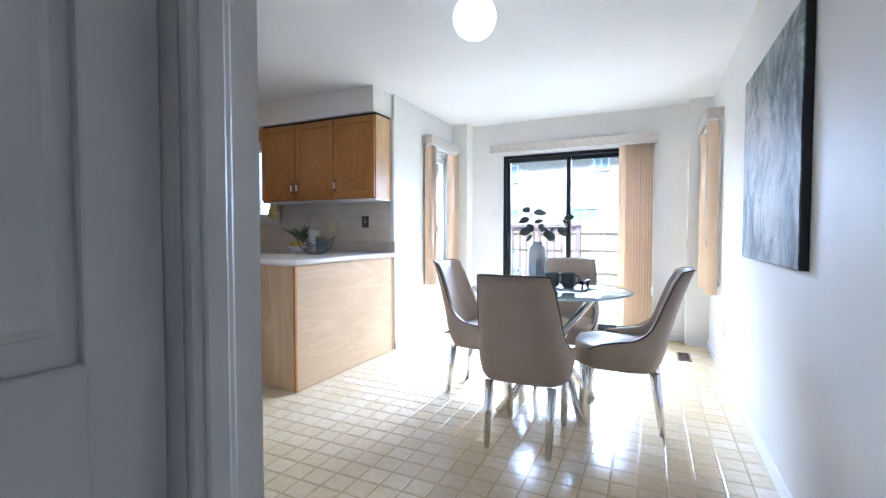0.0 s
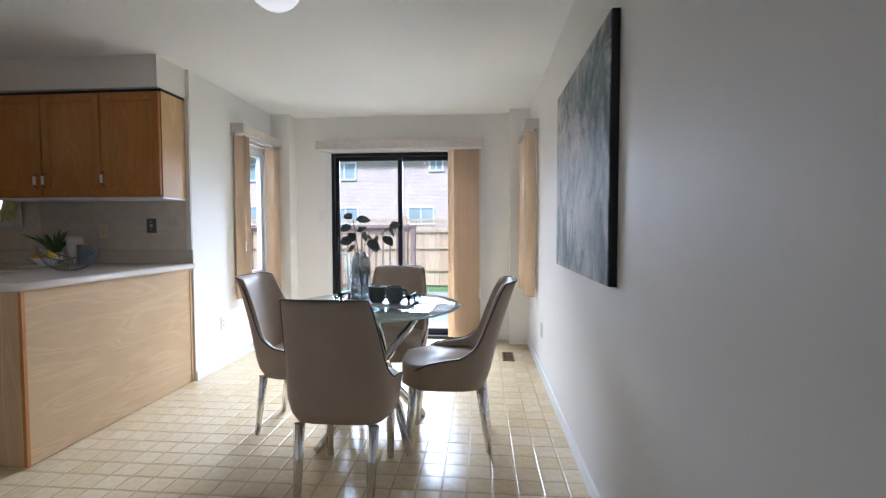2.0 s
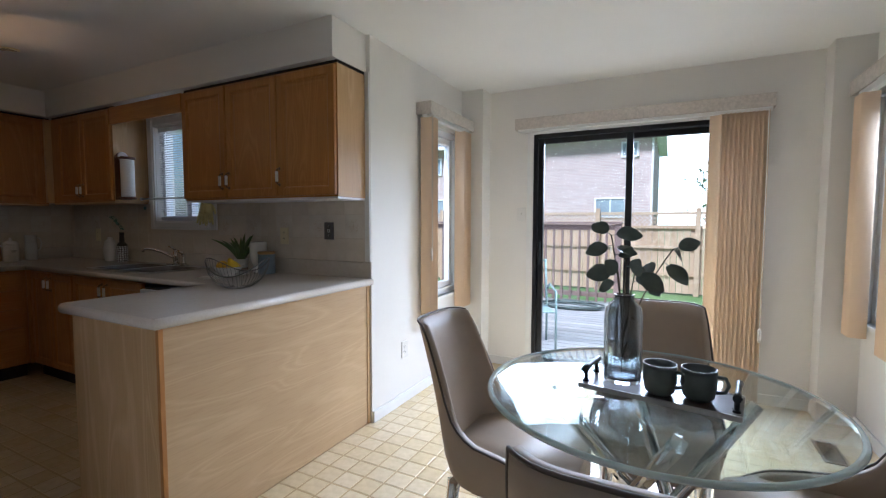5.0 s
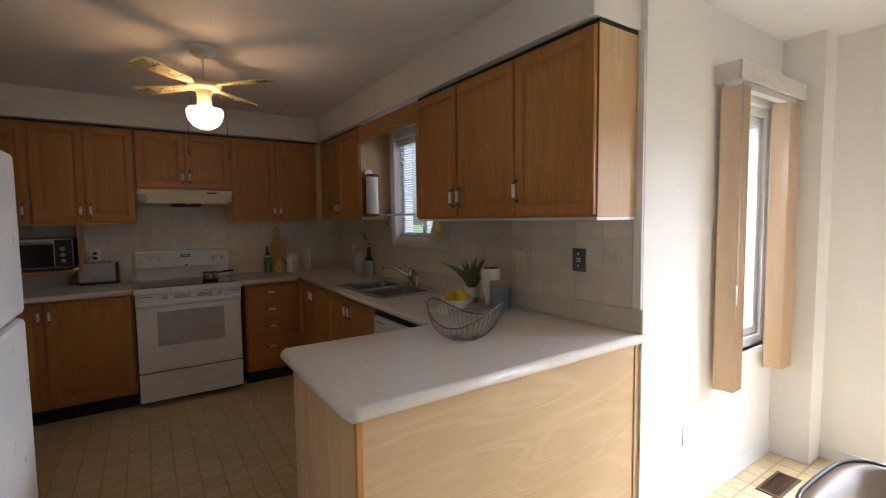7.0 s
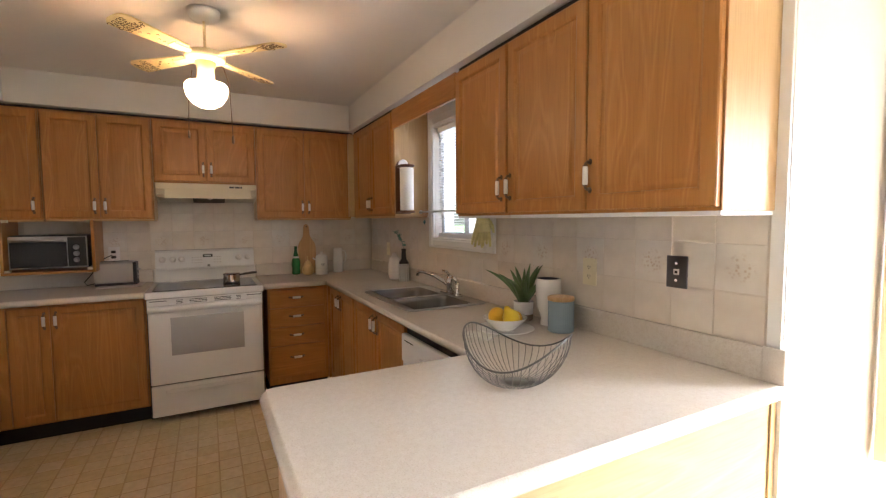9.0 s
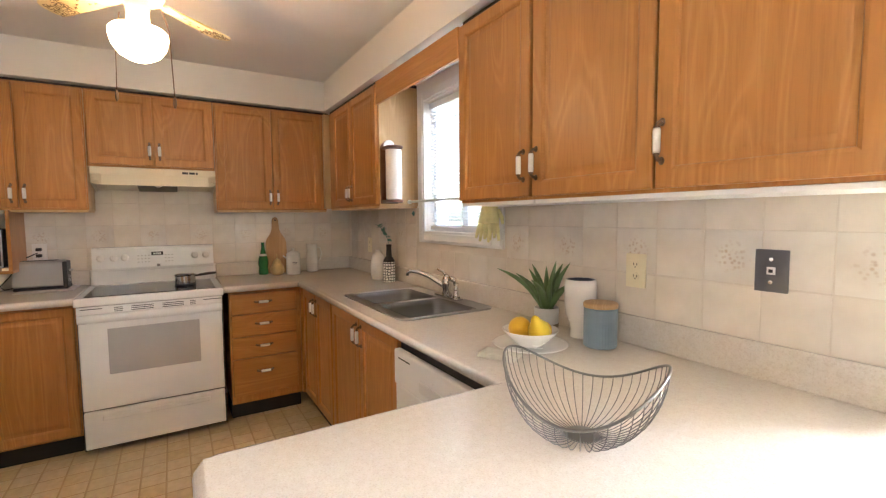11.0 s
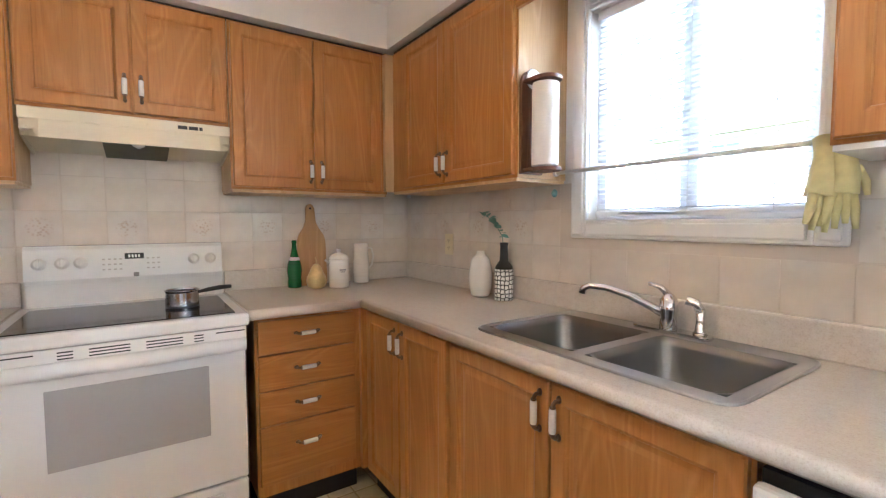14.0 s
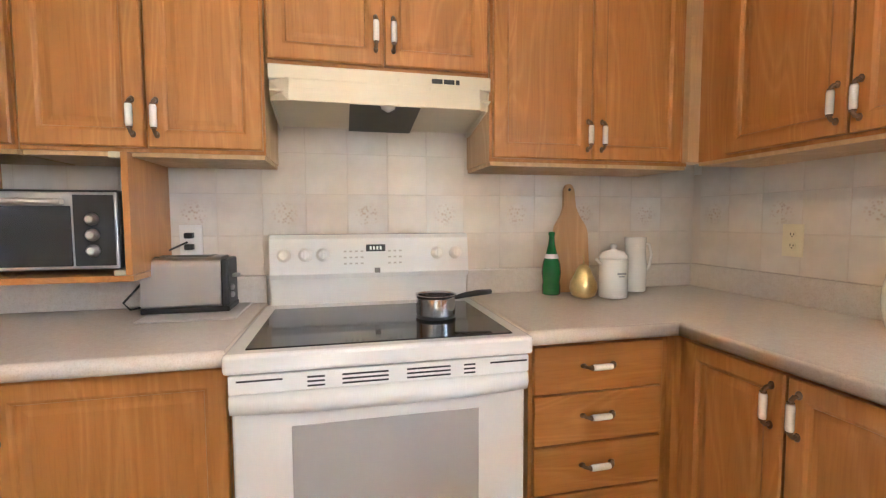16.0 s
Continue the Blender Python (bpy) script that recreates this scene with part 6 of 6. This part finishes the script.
for tip, blades in SPRIGS:
    tip = Vector(tip)
    bm = bmesh.new()
    pts = [Vector((tip.x * s * s, tip.y * s * s, 0.02 + (tip.z - 0.02) * s)) for s in [k / 10 for k in range(11)]]
    tube(bm, pts, 0.0022, 5)
    st_ = part("stem", bm, STEM, vs_)
    for share, turn, rise, length in blades:
        i = min(9, int(share * 10))
        base = pts[i].lerp(pts[i + 1], share * 10 - i)
        a, e = math.radians(turn), math.radians(rise)
        d = Vector((math.cos(a) * math.cos(e), math.sin(a) * math.cos(e), math.sin(e)))
        bm = bmesh.new()
        tube(bm, [base, base + d * 0.02], 0.0014, 5)
        leaf(bm, base + d * 0.018, d, length * 0.82, length * 0.62, (random.uniform(-0.3, 0.5), -0.8, random.uniform(0.2, 0.7)), 0.18)
        part("leaf", bm, LEAFG, st_, "dull grey-green round leaf")

# ---- floor registers ----
REG = plain("brown_register", (0.16, 0.10, 0.06), 0.45, 0.5)


def register(m, label):
    r = thing("floor_vent", m, label, "vent")
    part("frame", boxes((-0.055, 0.055, -0.14, -0.125, 0.0, 0.006), (-0.055, 0.055, 0.125, 0.14, 0.0, 0.006), (-0.055, -0.042, -0.125, 0.125, 0.0, 0.006), (0.042, 0.055, -0.125, 0.125, 0.0, 0.006)), REG, r)
    sl = finish("slat", boxes((-0.042, 0.042, -0.003, 0.003, 0.0005, 0.005)), REG)
    for k in range(17):
        part("slat", sl, None, r, m=pose(0, -0.118 + 0.0148 * k, 0))
    part("backing", boxes((-0.042, 0.042, -0.125, 0.125, 0.0002, 0.0012)), DARK, r)


register(pose(0.725, 4.39, 0.0006), "brown metal floor vent by the long wall")
register(pose(-1.585, 4.50, 0.0006), "brown metal floor vent in the nook")

# ---- outside ----
GRASS = random_tint("lawn", (0.07, 0.14, 0.035), (0.10, 0.19, 0.05), 0.9, relief=0.6, noise_scale=3)
structure("ground", boxes((-150, 150, 9.2, 400, -0.75, -0.6), (-150, 150, 5.2, 9.2, -0.75, -0.6), (-150, DX - 0.16, 3.68, 5.2, -0.75, -0.6)), GRASS, "short green lawn behind the house", "ground")

structure("backdrop", boxes((-400, 400, 300, 301, -40, 160)), glowing("overcast_sky", (0.93, 0.97, 1.0), 3.5), "pale overcast sky in the distance", "sky")

DECKW = random_tint("weathered_deck_board", (0.28, 0.275, 0.27), (0.38, 0.37, 0.36), 0.8, relief=0.5, noise_scale=8)
deck = thing("deck", pose(0, 0, -0.05), "weathered grey timber deck outside the patio door", "deck")
pm = finish("plank", boxes((-5.0, 3.2, -0.0635, 0.0635, -0.035, 0.0)), DECKW)
for k in range(28):
    part("plank", pm, None, deck, m=pose(0, 5.27 + 0.14 * k, 0))
part("joist", boxes((-5.0, 3.2, 5.2, 9.1, -0.55, -0.036)), plain("dark_joist", (0.1, 0.09, 0.08), 0.9), deck)

RAILW = plain("brown_stained_rail", (0.20, 0.13, 0.11), 0.7, vary=0.2, scale=8)
rail = thing("deck_railing", pose(-0.86, 8.95, -0.048), "brown timber deck railing with upright balusters", "railing")
part("post", boxes((-0.05, 0.05, -0.05, 0.05, 0, 1.30), bevel=0.006), RAILW, rail)
part("post", boxes((-3.05, -2.95, -0.05, 0.05, 0, 1.30), bevel=0.006), RAILW, rail)
part("top_rail", boxes((-5.0, 0.06, -0.07, 0.07, 1.30, 1.335), (-5.0, -0.05, -0.02, 0.02, 1.20, 1.29), bevel=0.004), RAILW, rail)
part("bottom_rail", boxes((-5.0, -0.05, -0.02, 0.02, 0.09, 0.17), bevel=0.004), RAILW, rail)
bal = finish("baluster", boxes((-0.018, 0.018, -0.018, 0.018, 0.02, 1.20)), RAILW)
for k in range(34):
    part("baluster", bal, None, rail, m=pose(-0.17 - 0.142 * k, -0.04, 0))

FENCEW = random_tint("cedar_fence_board", (0.46, 0.31, 0.20), (0.56, 0.41, 0.28), 0.85, relief=0.3, noise_scale=6)
fence = thing("fence", pose(0, 14.2, -0.6), "tall cedar board fence with a lattice top", "fence")
fb_ = finish("board", boxes((-0.068, 0.068, -0.011, 0.011, 0.05, 1.72)), FENCEW)
for k in range(120):
    part("board", fb_, None, fence, m=pose(-12 + 0.146 * k, 0.012 * (k % 2), 0))
for z in (0.5, 1.2, 1.72, 2.08):
    part("rail", boxes((-12.1, 5.6, -0.05, -0.0125, z, z + 0.07)), FENCEW, fence)
fpost = finish("post", boxes((-0.06, 0.06, -0.13, -0.051, 0, 2.25), bevel=0.01), FENCEW)
for k in range(8):
    part("post", fpost, None, fence, m=pose(-11.5 + 2.4 * k, 0, 0))
bm = bmesh.new()
for k in range(150):
    x = -12 + 0.118 * k
    for s in (-1, 1):
        a = Vector((x - s * 0.15, -0.028 + 0.005 * s, 1.79))
        b_ = Vector((x + s * 0.15, -0.028 + 0.005 * s, 2.08))
        o = Vector((0.016, 0, 0))
        q = [bm.verts.new(p) for p in (a - o, a + o, b_ + o, b_ - o)]
        bm.faces.new(q)
tagged(part("lattice", bm, FENCEW, fence, "cedar lattice strip"), kind="stuff")


def brick_material():
    m, nt, b = material("red_brick_wall")
    v = coords(nt)
    s = nt.nodes.new("ShaderNodeSeparateXYZ")
    c = nt.nodes.new("ShaderNodeCombineXYZ")
    ad = nt.nodes.new("ShaderNodeMath")
    ad.operation = "ADD"
    link(nt, v, s.inputs[0])
    link(nt, s.outputs[0], ad.inputs[0])
    link(nt, s.outputs[1], ad.inputs[1])
    link(nt, ad.outputs[0], c.inputs[0])
    link(nt, s.outputs[2], c.inputs[1])
    br = nt.nodes.new("ShaderNodeTexBrick")
    for key, val in (("Scale", 1.0), ("Brick Width", 0.24), ("Row Height", 0.075), ("Mortar Size", 0.010)):
        br.inputs[key].default_value = val
    br.inputs["Color1"].default_value, br.inputs["Color2"].default_value, br.inputs["Mortar"].default_value = (0.60, 0.430, 0.375, 1), (0.50, 0.345, 0.305, 1), (0.66, 0.64, 0.62, 1)
    link(nt, c.outputs[0], br.inputs["Vector"])
    link(nt, mixed(nt, 0.35, br.outputs["Color"], ramp(nt, noise_tex(nt, v, 0.8, 4), [(0.3, (0.600, 0.600, 0.600)), (0.7, (1, 1, 1))]), "MULTIPLY"), b.inputs["Base Color"])
    b.inputs["Roughness"].default_value = 0.9
    return m


BRICK = brick_material()
ROOF = random_tint("grey_shingle", (0.16, 0.16, 0.17), (0.22, 0.22, 0.23), 0.9, noise_scale=2)
DARKPANE = plain("reflecting_window", (0.30, 0.36, 0.40), 0.1, vary=0.15, scale=1.0)


def house(name, m, w, d, h, rise, wins, label, wallmat):
    """A house with gabled roof, fascia and framed windows on the side that faces local -y."""
    o = thing(name, m, label, "house")
    part("wall", boxes((0, w, 0, d, -0.6, h)), wallmat, o)
    bm = bmesh.new()
    e = 0.45
    a = [bm.verts.new(p) for p in ((-e, -e, h), (w + e, -e, h), (w + e, d + e, h), (-e, d + e, h))]
    r0, r1 = bm.verts.new((d * 0.45, d / 2, h + rise)), bm.verts.new((w - d * 0.45, d / 2, h + rise))
    for f in ((a[0], a[1], r1, r0), (a[1], a[2], r1), (a[2], a[3], r0, r1), (a[3], a[0], r0), (a[3], a[2], a[1], a[0])):
        bm.faces.new(f)
    part("roof", bm, ROOF, o)
    part("fascia", boxes((-e, w + e, -e - 0.03, -e, h - 0.18, h + 0.02), (w + e, w + e + 0.03, -e, d + e, h - 0.18, h + 0.02)), TRIM, o)
    part("eave", boxes((-e + 0.01, w + e - 0.01, -e + 0.01, -0.002, h - 0.05, h - 0.012), (w + 0.002, w + e - 0.01, 0.0, d, h - 0.05, h - 0.012)), TRIM, o, "white boarded eave")
    part("downpipe", boxes((w - 0.12, w - 0.03, -0.1, -0.002, -0.6, h - 0.1)), TRIM, o)
    for x0, x1, z0, z1 in wins:
        bm = bmesh.new()
        t = 0.08
        for q in ((x0, x1, z0, z0 + t), (x0, x1, z1 - t, z1), (x0, x0 + t, z0 + t, z1 - t), (x1 - t, x1, z0 + t, z1 - t)):
            box(bm, q[0], q[1], -0.07, -0.001, q[2], q[3])
        wn_ = part("window", bm, VINYLWHITE, o)
        part("pane", boxes((x0 + t, x1 - t, -0.03, -0.0015, z0 + t, z1 - t)), DARKPANE, wn_)
        part("mullion", boxes(((x0 + x1) / 2 - 0.03, (x0 + x1) / 2 + 0.03, -0.06, -0.031, z0 + t, z1 - t)), VINYLWHITE, wn_)
    return o


house("neighbour_house", pose(-16.7, 25.0, 0), 15.8, 9.0, 5.6, 2.6,
      [(8.8, 10.2, 4.0, 5.0), (8.8, 10.3, 1.5, 2.5), (13.1, 14.6, 1.5, 2.5), (14.3, 15.1, 4.45, 5.2), (3.0, 4.6, 1.5, 2.6), (3.0, 4.4, 4.0, 5.0)],
      "two-storey red brick neighbouring house", BRICK)
house("neighbour_house", pose(3.0, 46.0, 0), 12.0, 9.0, 2.9, 2.4, [(2.0, 3.6, 1.0, 2.2), (6.0, 7.5, 1.0, 2.2)], "pale neighbouring house with a grey roof", plain("pale_siding", (0.62, 0.57, 0.50), 0.8))

FOLIAGE = random_tint("tree_leaves", (0.05, 0.10, 0.035), (0.09, 0.15, 0.05), 0.8, noise_scale=1)
BARK = plain("bark", (0.09, 0.07, 0.055), 0.9, vary=0.3, scale=5, relief=0.6, relief_scale=20)


def tree(m, height, spread, seed, label):
    rng = random.Random(seed)
    o = thing("tree", m, label, "tree")
    bm = bmesh.new()
    tube(bm, [(0, 0, 0), (0.1, 0.05, height * 0.3), (0.0, 0.1, height * 0.6), (0.1, 0.0, height * 0.9)], 0.2, 8, radii=[0.28, 0.2, 0.12, 0.03])
    tips = []
    for k in range(9):
        a, s = rng.uniform(0, 6.28), rng.uniform(0.3, 0.75)
        p = Vector((0.05, 0.06, height * s))
        q = p + Vector((math.cos(a), math.sin(a), rng.uniform(0.3, 0.8))) * spread * rng.uniform(0.5, 0.9)
        tube(bm, [p, p.lerp(q, 0.5) + Vector((0, 0, 0.1)), q], 0.06, 5, radii=[0.09, 0.06, 0.02])
        tips += [q, p.lerp(q, 0.6)]
    part("trunk", bm, BARK, o)
    vs, fs = [], []
    tips += [Vector((0.1, 0, height * 0.95)), Vector((0, 0, height * 0.8))]
    for k in range(2600):
        c = rng.choice(tips) + Vector((rng.gauss(0, 1), rng.gauss(0, 1), rng.gauss(0, 0.8))) * spread * 0.26
        u = Vector((rng.gauss(0, 1), rng.gauss(0, 1), rng.gauss(0, 1))).normalized() * rng.uniform(0.10, 0.22)
        w = u.cross(Vector((rng.gauss(0, 1), rng.gauss(0, 1), rng.gauss(0, 1)))).normalized() * rng.uniform(0.07, 0.14)
        n = len(vs)
        vs += [c - u, c - w, c + u, c + w]
        fs.append((n, n + 1, n + 2, n + 3))
    me = bpy.data.meshes.new("crown")
    me.from_pydata(vs, [], fs)
    me.materials.append(FOLIAGE)
    tagged(part("crown", me, None, o), kind="stuff")


tree(pose(4.5, 38.0, -0.6), 5.6, 2.6, 3, "leafy green tree beyond the fence")
tree(pose(9.5, 40.0, -0.6), 6.4, 3.0, 5, "tall leafy green tree beyond the fence")
tree(pose(14.5, 37.0, -0.6), 5.8, 2.8, 8, "broad leafy green tree beyond the fence")

hose = thing("garden_hose", pose(-1.45, 8.35, -0.05), "grey garden hose coiled on the deck", "hose")
bm = bmesh.new()
pts = []
for k in range(150):
    a = k * 0.21
    r = 0.30 + 0.03 * math.sin(k * 0.7) + 0.0004 * k
    pts.append((r * 1.3 * math.cos(a), r * 0.8 * math.sin(a), 0.012 + 0.02 * (k // 30) * 0.6))
tube(bm, pts, 0.011, 6)
part("coil", bm, plain("grey_green_hose", (0.10, 0.13, 0.12), 0.5), hose)

pc = thing("patio_chair", pose(-1.44, 5.90, -0.05, 0, 0, 25), "green metal garden chair on the deck", "chair")
PGREEN = plain("pale_green_metal", (0.22, 0.30, 0.28), 0.5, 0.2)
for s in (-1, 1):
    bm = bmesh.new()
    tube(bm, [(s * 0.24, -0.24, 0.0), (s * 0.24, -0.22, 0.62), (s * 0.24, 0.10, 0.66), (s * 0.24, 0.22, 0.60)], 0.012, 8)
    tube(bm, [(s * 0.24, 0.25, 0.0), (s * 0.23, 0.20, 0.40), (s * 0.22, 0.26, 0.92)], 0.012, 8)
    part("side_frame", bm, PGREEN, pc)
part("seat", boxes((-0.23, 0.23, -0.22, 0.20, 0.40, 0.415), bevel=0.006), PGREEN, pc)
for k in range(6):
    bm = bmesh.new()
    x = -0.18 + 0.072 * k
    tube(bm, [(x, 0.20, 0.42), (x, 0.25, 0.88)], 0.006, 6)
    part("back_bar", bm, PGREEN, pc)
bm = bmesh.new()
tube(bm, [(-0.22, 0.26, 0.90), (0.0, 0.27, 0.96), (0.22, 0.26, 0.90)], 0.012, 8)
part("top_bar", bm, PGREEN, pc)

# ---- wall tiles ----
def tile_mesh(w, h, mats):
    bm = bmesh.new()
    box(bm, -w / 2, w / 2, -0.005, -0.0008, -h / 2, h / 2)
    for v in bm.verts:
        if v.co.y < -0.003:
            v.co.x -= math.copysign(0.0012, v.co.x)
            v.co.z -= math.copysign(0.0012, v.co.z)
    return finish("tile", bm, mats)


m, nt, b = material("flowered_wall_tile")
v = coords(nt)
sep = nt.nodes.new("ShaderNodeVectorMath")
sep.operation = "LENGTH"
flat = nt.nodes.new("ShaderNodeVectorMath")
flat.operation = "MULTIPLY"
flat.inputs[1].default_value = (1, 0, 1)
link(nt, v, flat.inputs[0])
link(nt, flat.outputs[0], sep.inputs[0])
info = nt.nodes.new("ShaderNodeObjectInfo")
shift = nt.nodes.new("ShaderNodeVectorMath")
shift.operation = "ADD"
sh = nt.nodes.new("ShaderNodeMath")
sh.operation = "MULTIPLY"
sh.inputs[1].default_value = 3.0
link(nt, info.outputs["Random"], sh.inputs[0])
link(nt, v, shift.inputs[0])
link(nt, sh.outputs[0], shift.inputs[1])
vor = nt.nodes.new("ShaderNodeTexVoronoi")
vor.inputs["Scale"].default_value = 85
link(nt, shift.outputs[0], vor.inputs["Vector"])
dots = ramp(nt, vor.outputs["Distance"], [(0.20, (1, 1, 1)), (0.50, (0, 0, 0))])
mask = ramp(nt, sep.outputs["Value"], [(0.025, (1, 1, 1)), (0.052, (0, 0, 0))])
both = mixed(nt, 1.0, dots, mask, "MULTIPLY")
soft_ = mixed(nt, 0.40, both, (0, 0, 0))
base = ramp(nt, noise_tex(nt, shift.outputs[0], 9, 4), [(0.3, (0.66, 0.60, 0.52)), (0.65, (0.75, 0.70, 0.62))])
link(nt, mixed(nt, soft_, base, mixed(nt, noise_tex(nt, shift.outputs[0], 40), (0.40, 0.33, 0.30), (0.58, 0.36, 0.15))), b.inputs["Base Color"])
b.inputs["Roughness"].default_value, b.inputs["Coat Weight"].default_value = 0.18, 0.2
FLOWERTILE = m

P = 0.1525
wall_grout = [structure("tile_grout", boxes((WX + 0.001, KW[0] - 0.002, WY - 0.0066, WY - 0.0005, CT + 0.10, UB), (KW[0] - 0.002, KW[1] + 0.002, WY - 0.0066, WY - 0.0005, CT + 0.10, KW[2] - 0.002), (KW[1] + 0.002, DX - 0.041, WY - 0.0066, WY - 0.0005, CT + 0.10, UB)), GROUT, "pale grout bed behind the tiles", "grout"),
              structure("tile_grout", boxes((WX + 0.0005, WX + 0.0066, SY + 0.001, WY - 0.0068, CT + 0.10, 1.60)), GROUT, "pale grout bed behind the stove tiles", "grout")]
plain_me, flower_me, low_me = tile_mesh(P - 0.002, P - 0.002, TILE), tile_mesh(P - 0.002, P - 0.002, FLOWERTILE), tile_mesh(P - 0.002, 0.144, TILE)
rows = [(1.1035, low_me, False), (1.2535, plain_me, True), (1.4045, plain_me, False)]
for c in range(24):
    x = -1.966 + P * 0.5 - P * c
    if x - P / 2 < WX - 0.02 or x + P / 2 > DX + 0.07:
        continue
    for r, (z, me, fl) in enumerate(rows):
        if x + P / 2 > KW[0] - 0.01 and x - P / 2 < KW[1] + 0.01 and z > 1.2:
            continue
        w_ok = x + P / 2 < DX - 0.04
        use = flower_me if fl and c % 2 == 0 else me
        ob = part("tile", use, None, wall_north, m=pose(x, WY - 0.003, z))
        if not w_ok:
            ob.scale.x = max(0.1, (DX - 0.042 - (x - P / 2)) / P)
            ob.location.x = ((x - P / 2) + (DX - 0.042)) / 2
for c in range(20):
    y = 2.274 + P * (c - 10.5)
    if y - P / 2 < SY or y + P / 2 > WY - 0.008:
        continue
    for r, (z, me, fl) in enumerate(rows + [(1.5555, plain_me, False)]):
        if r == 3 and not 1.74 < y < 2.46:
            continue
        use = flower_me if fl and c % 2 == 1 else me
        part("tile", use, None, wall_west, m=pose(WX + 0.003, y, z, 0, 0, 90))

# ---- floor pattern ----
FP, G = 0.1155, 0.006


def floor_tile(x, y):
    a, b = FP / 2 - G / 2, FP / 2 - G / 2 - 0.004
    return [(x - a, y - a, -0.0017), (x + a, y - a, -0.0017), (x + a, y + a, -0.0017), (x - a, y + a, -0.0017), (x - b, y - b, 0), (x + b, y - b, 0), (x + b, y + b, 0), (x - b, y + b, 0)]


QUADS = [(4, 5, 6, 7), (0, 1, 5, 4), (1, 2, 6, 5), (2, 3, 7, 6), (3, 0, 4, 7)]
one = bpy.data.meshes.new("floor_tile")
one.from_pydata(floor_tile(0, 0), [], QUADS)
one.materials.append(FLOORTILE)
verts, faces = [], []
i0 = int((WX - 0.404) / FP) - 1
for i in range(i0, 6):
    for j in range(-36, 25):
        x, y = 0.404 - FP / 2 + FP * i + FP, 2.43 + FP / 2 + FP * j
        if not (WX - FP < x < RX + FP and YS < y < BY + 0.02):
            continue
        if (x < DX - 0.08 and not SY - 0.1 < y < WY + 0.1) or (x < -0.9 and y < EY - 0.1):
            continue
        if -1.74 < x < 0.97 and 1.55 < y < 2.99:
            part("floor_tile", one, None, floor_base, m=pose(x, y, 0))
        else:
            k = len(verts)
            verts += floor_tile(x, y)
            faces += [tuple(q + k for q in f) for f in QUADS]
rest = bpy.data.meshes.new("floor_tiles")
rest.from_pydata(verts, [], faces)
rest.materials.append(FLOORTILE)
tagged(part("floor_tiles", rest, None, floor_base), kind="stuff")
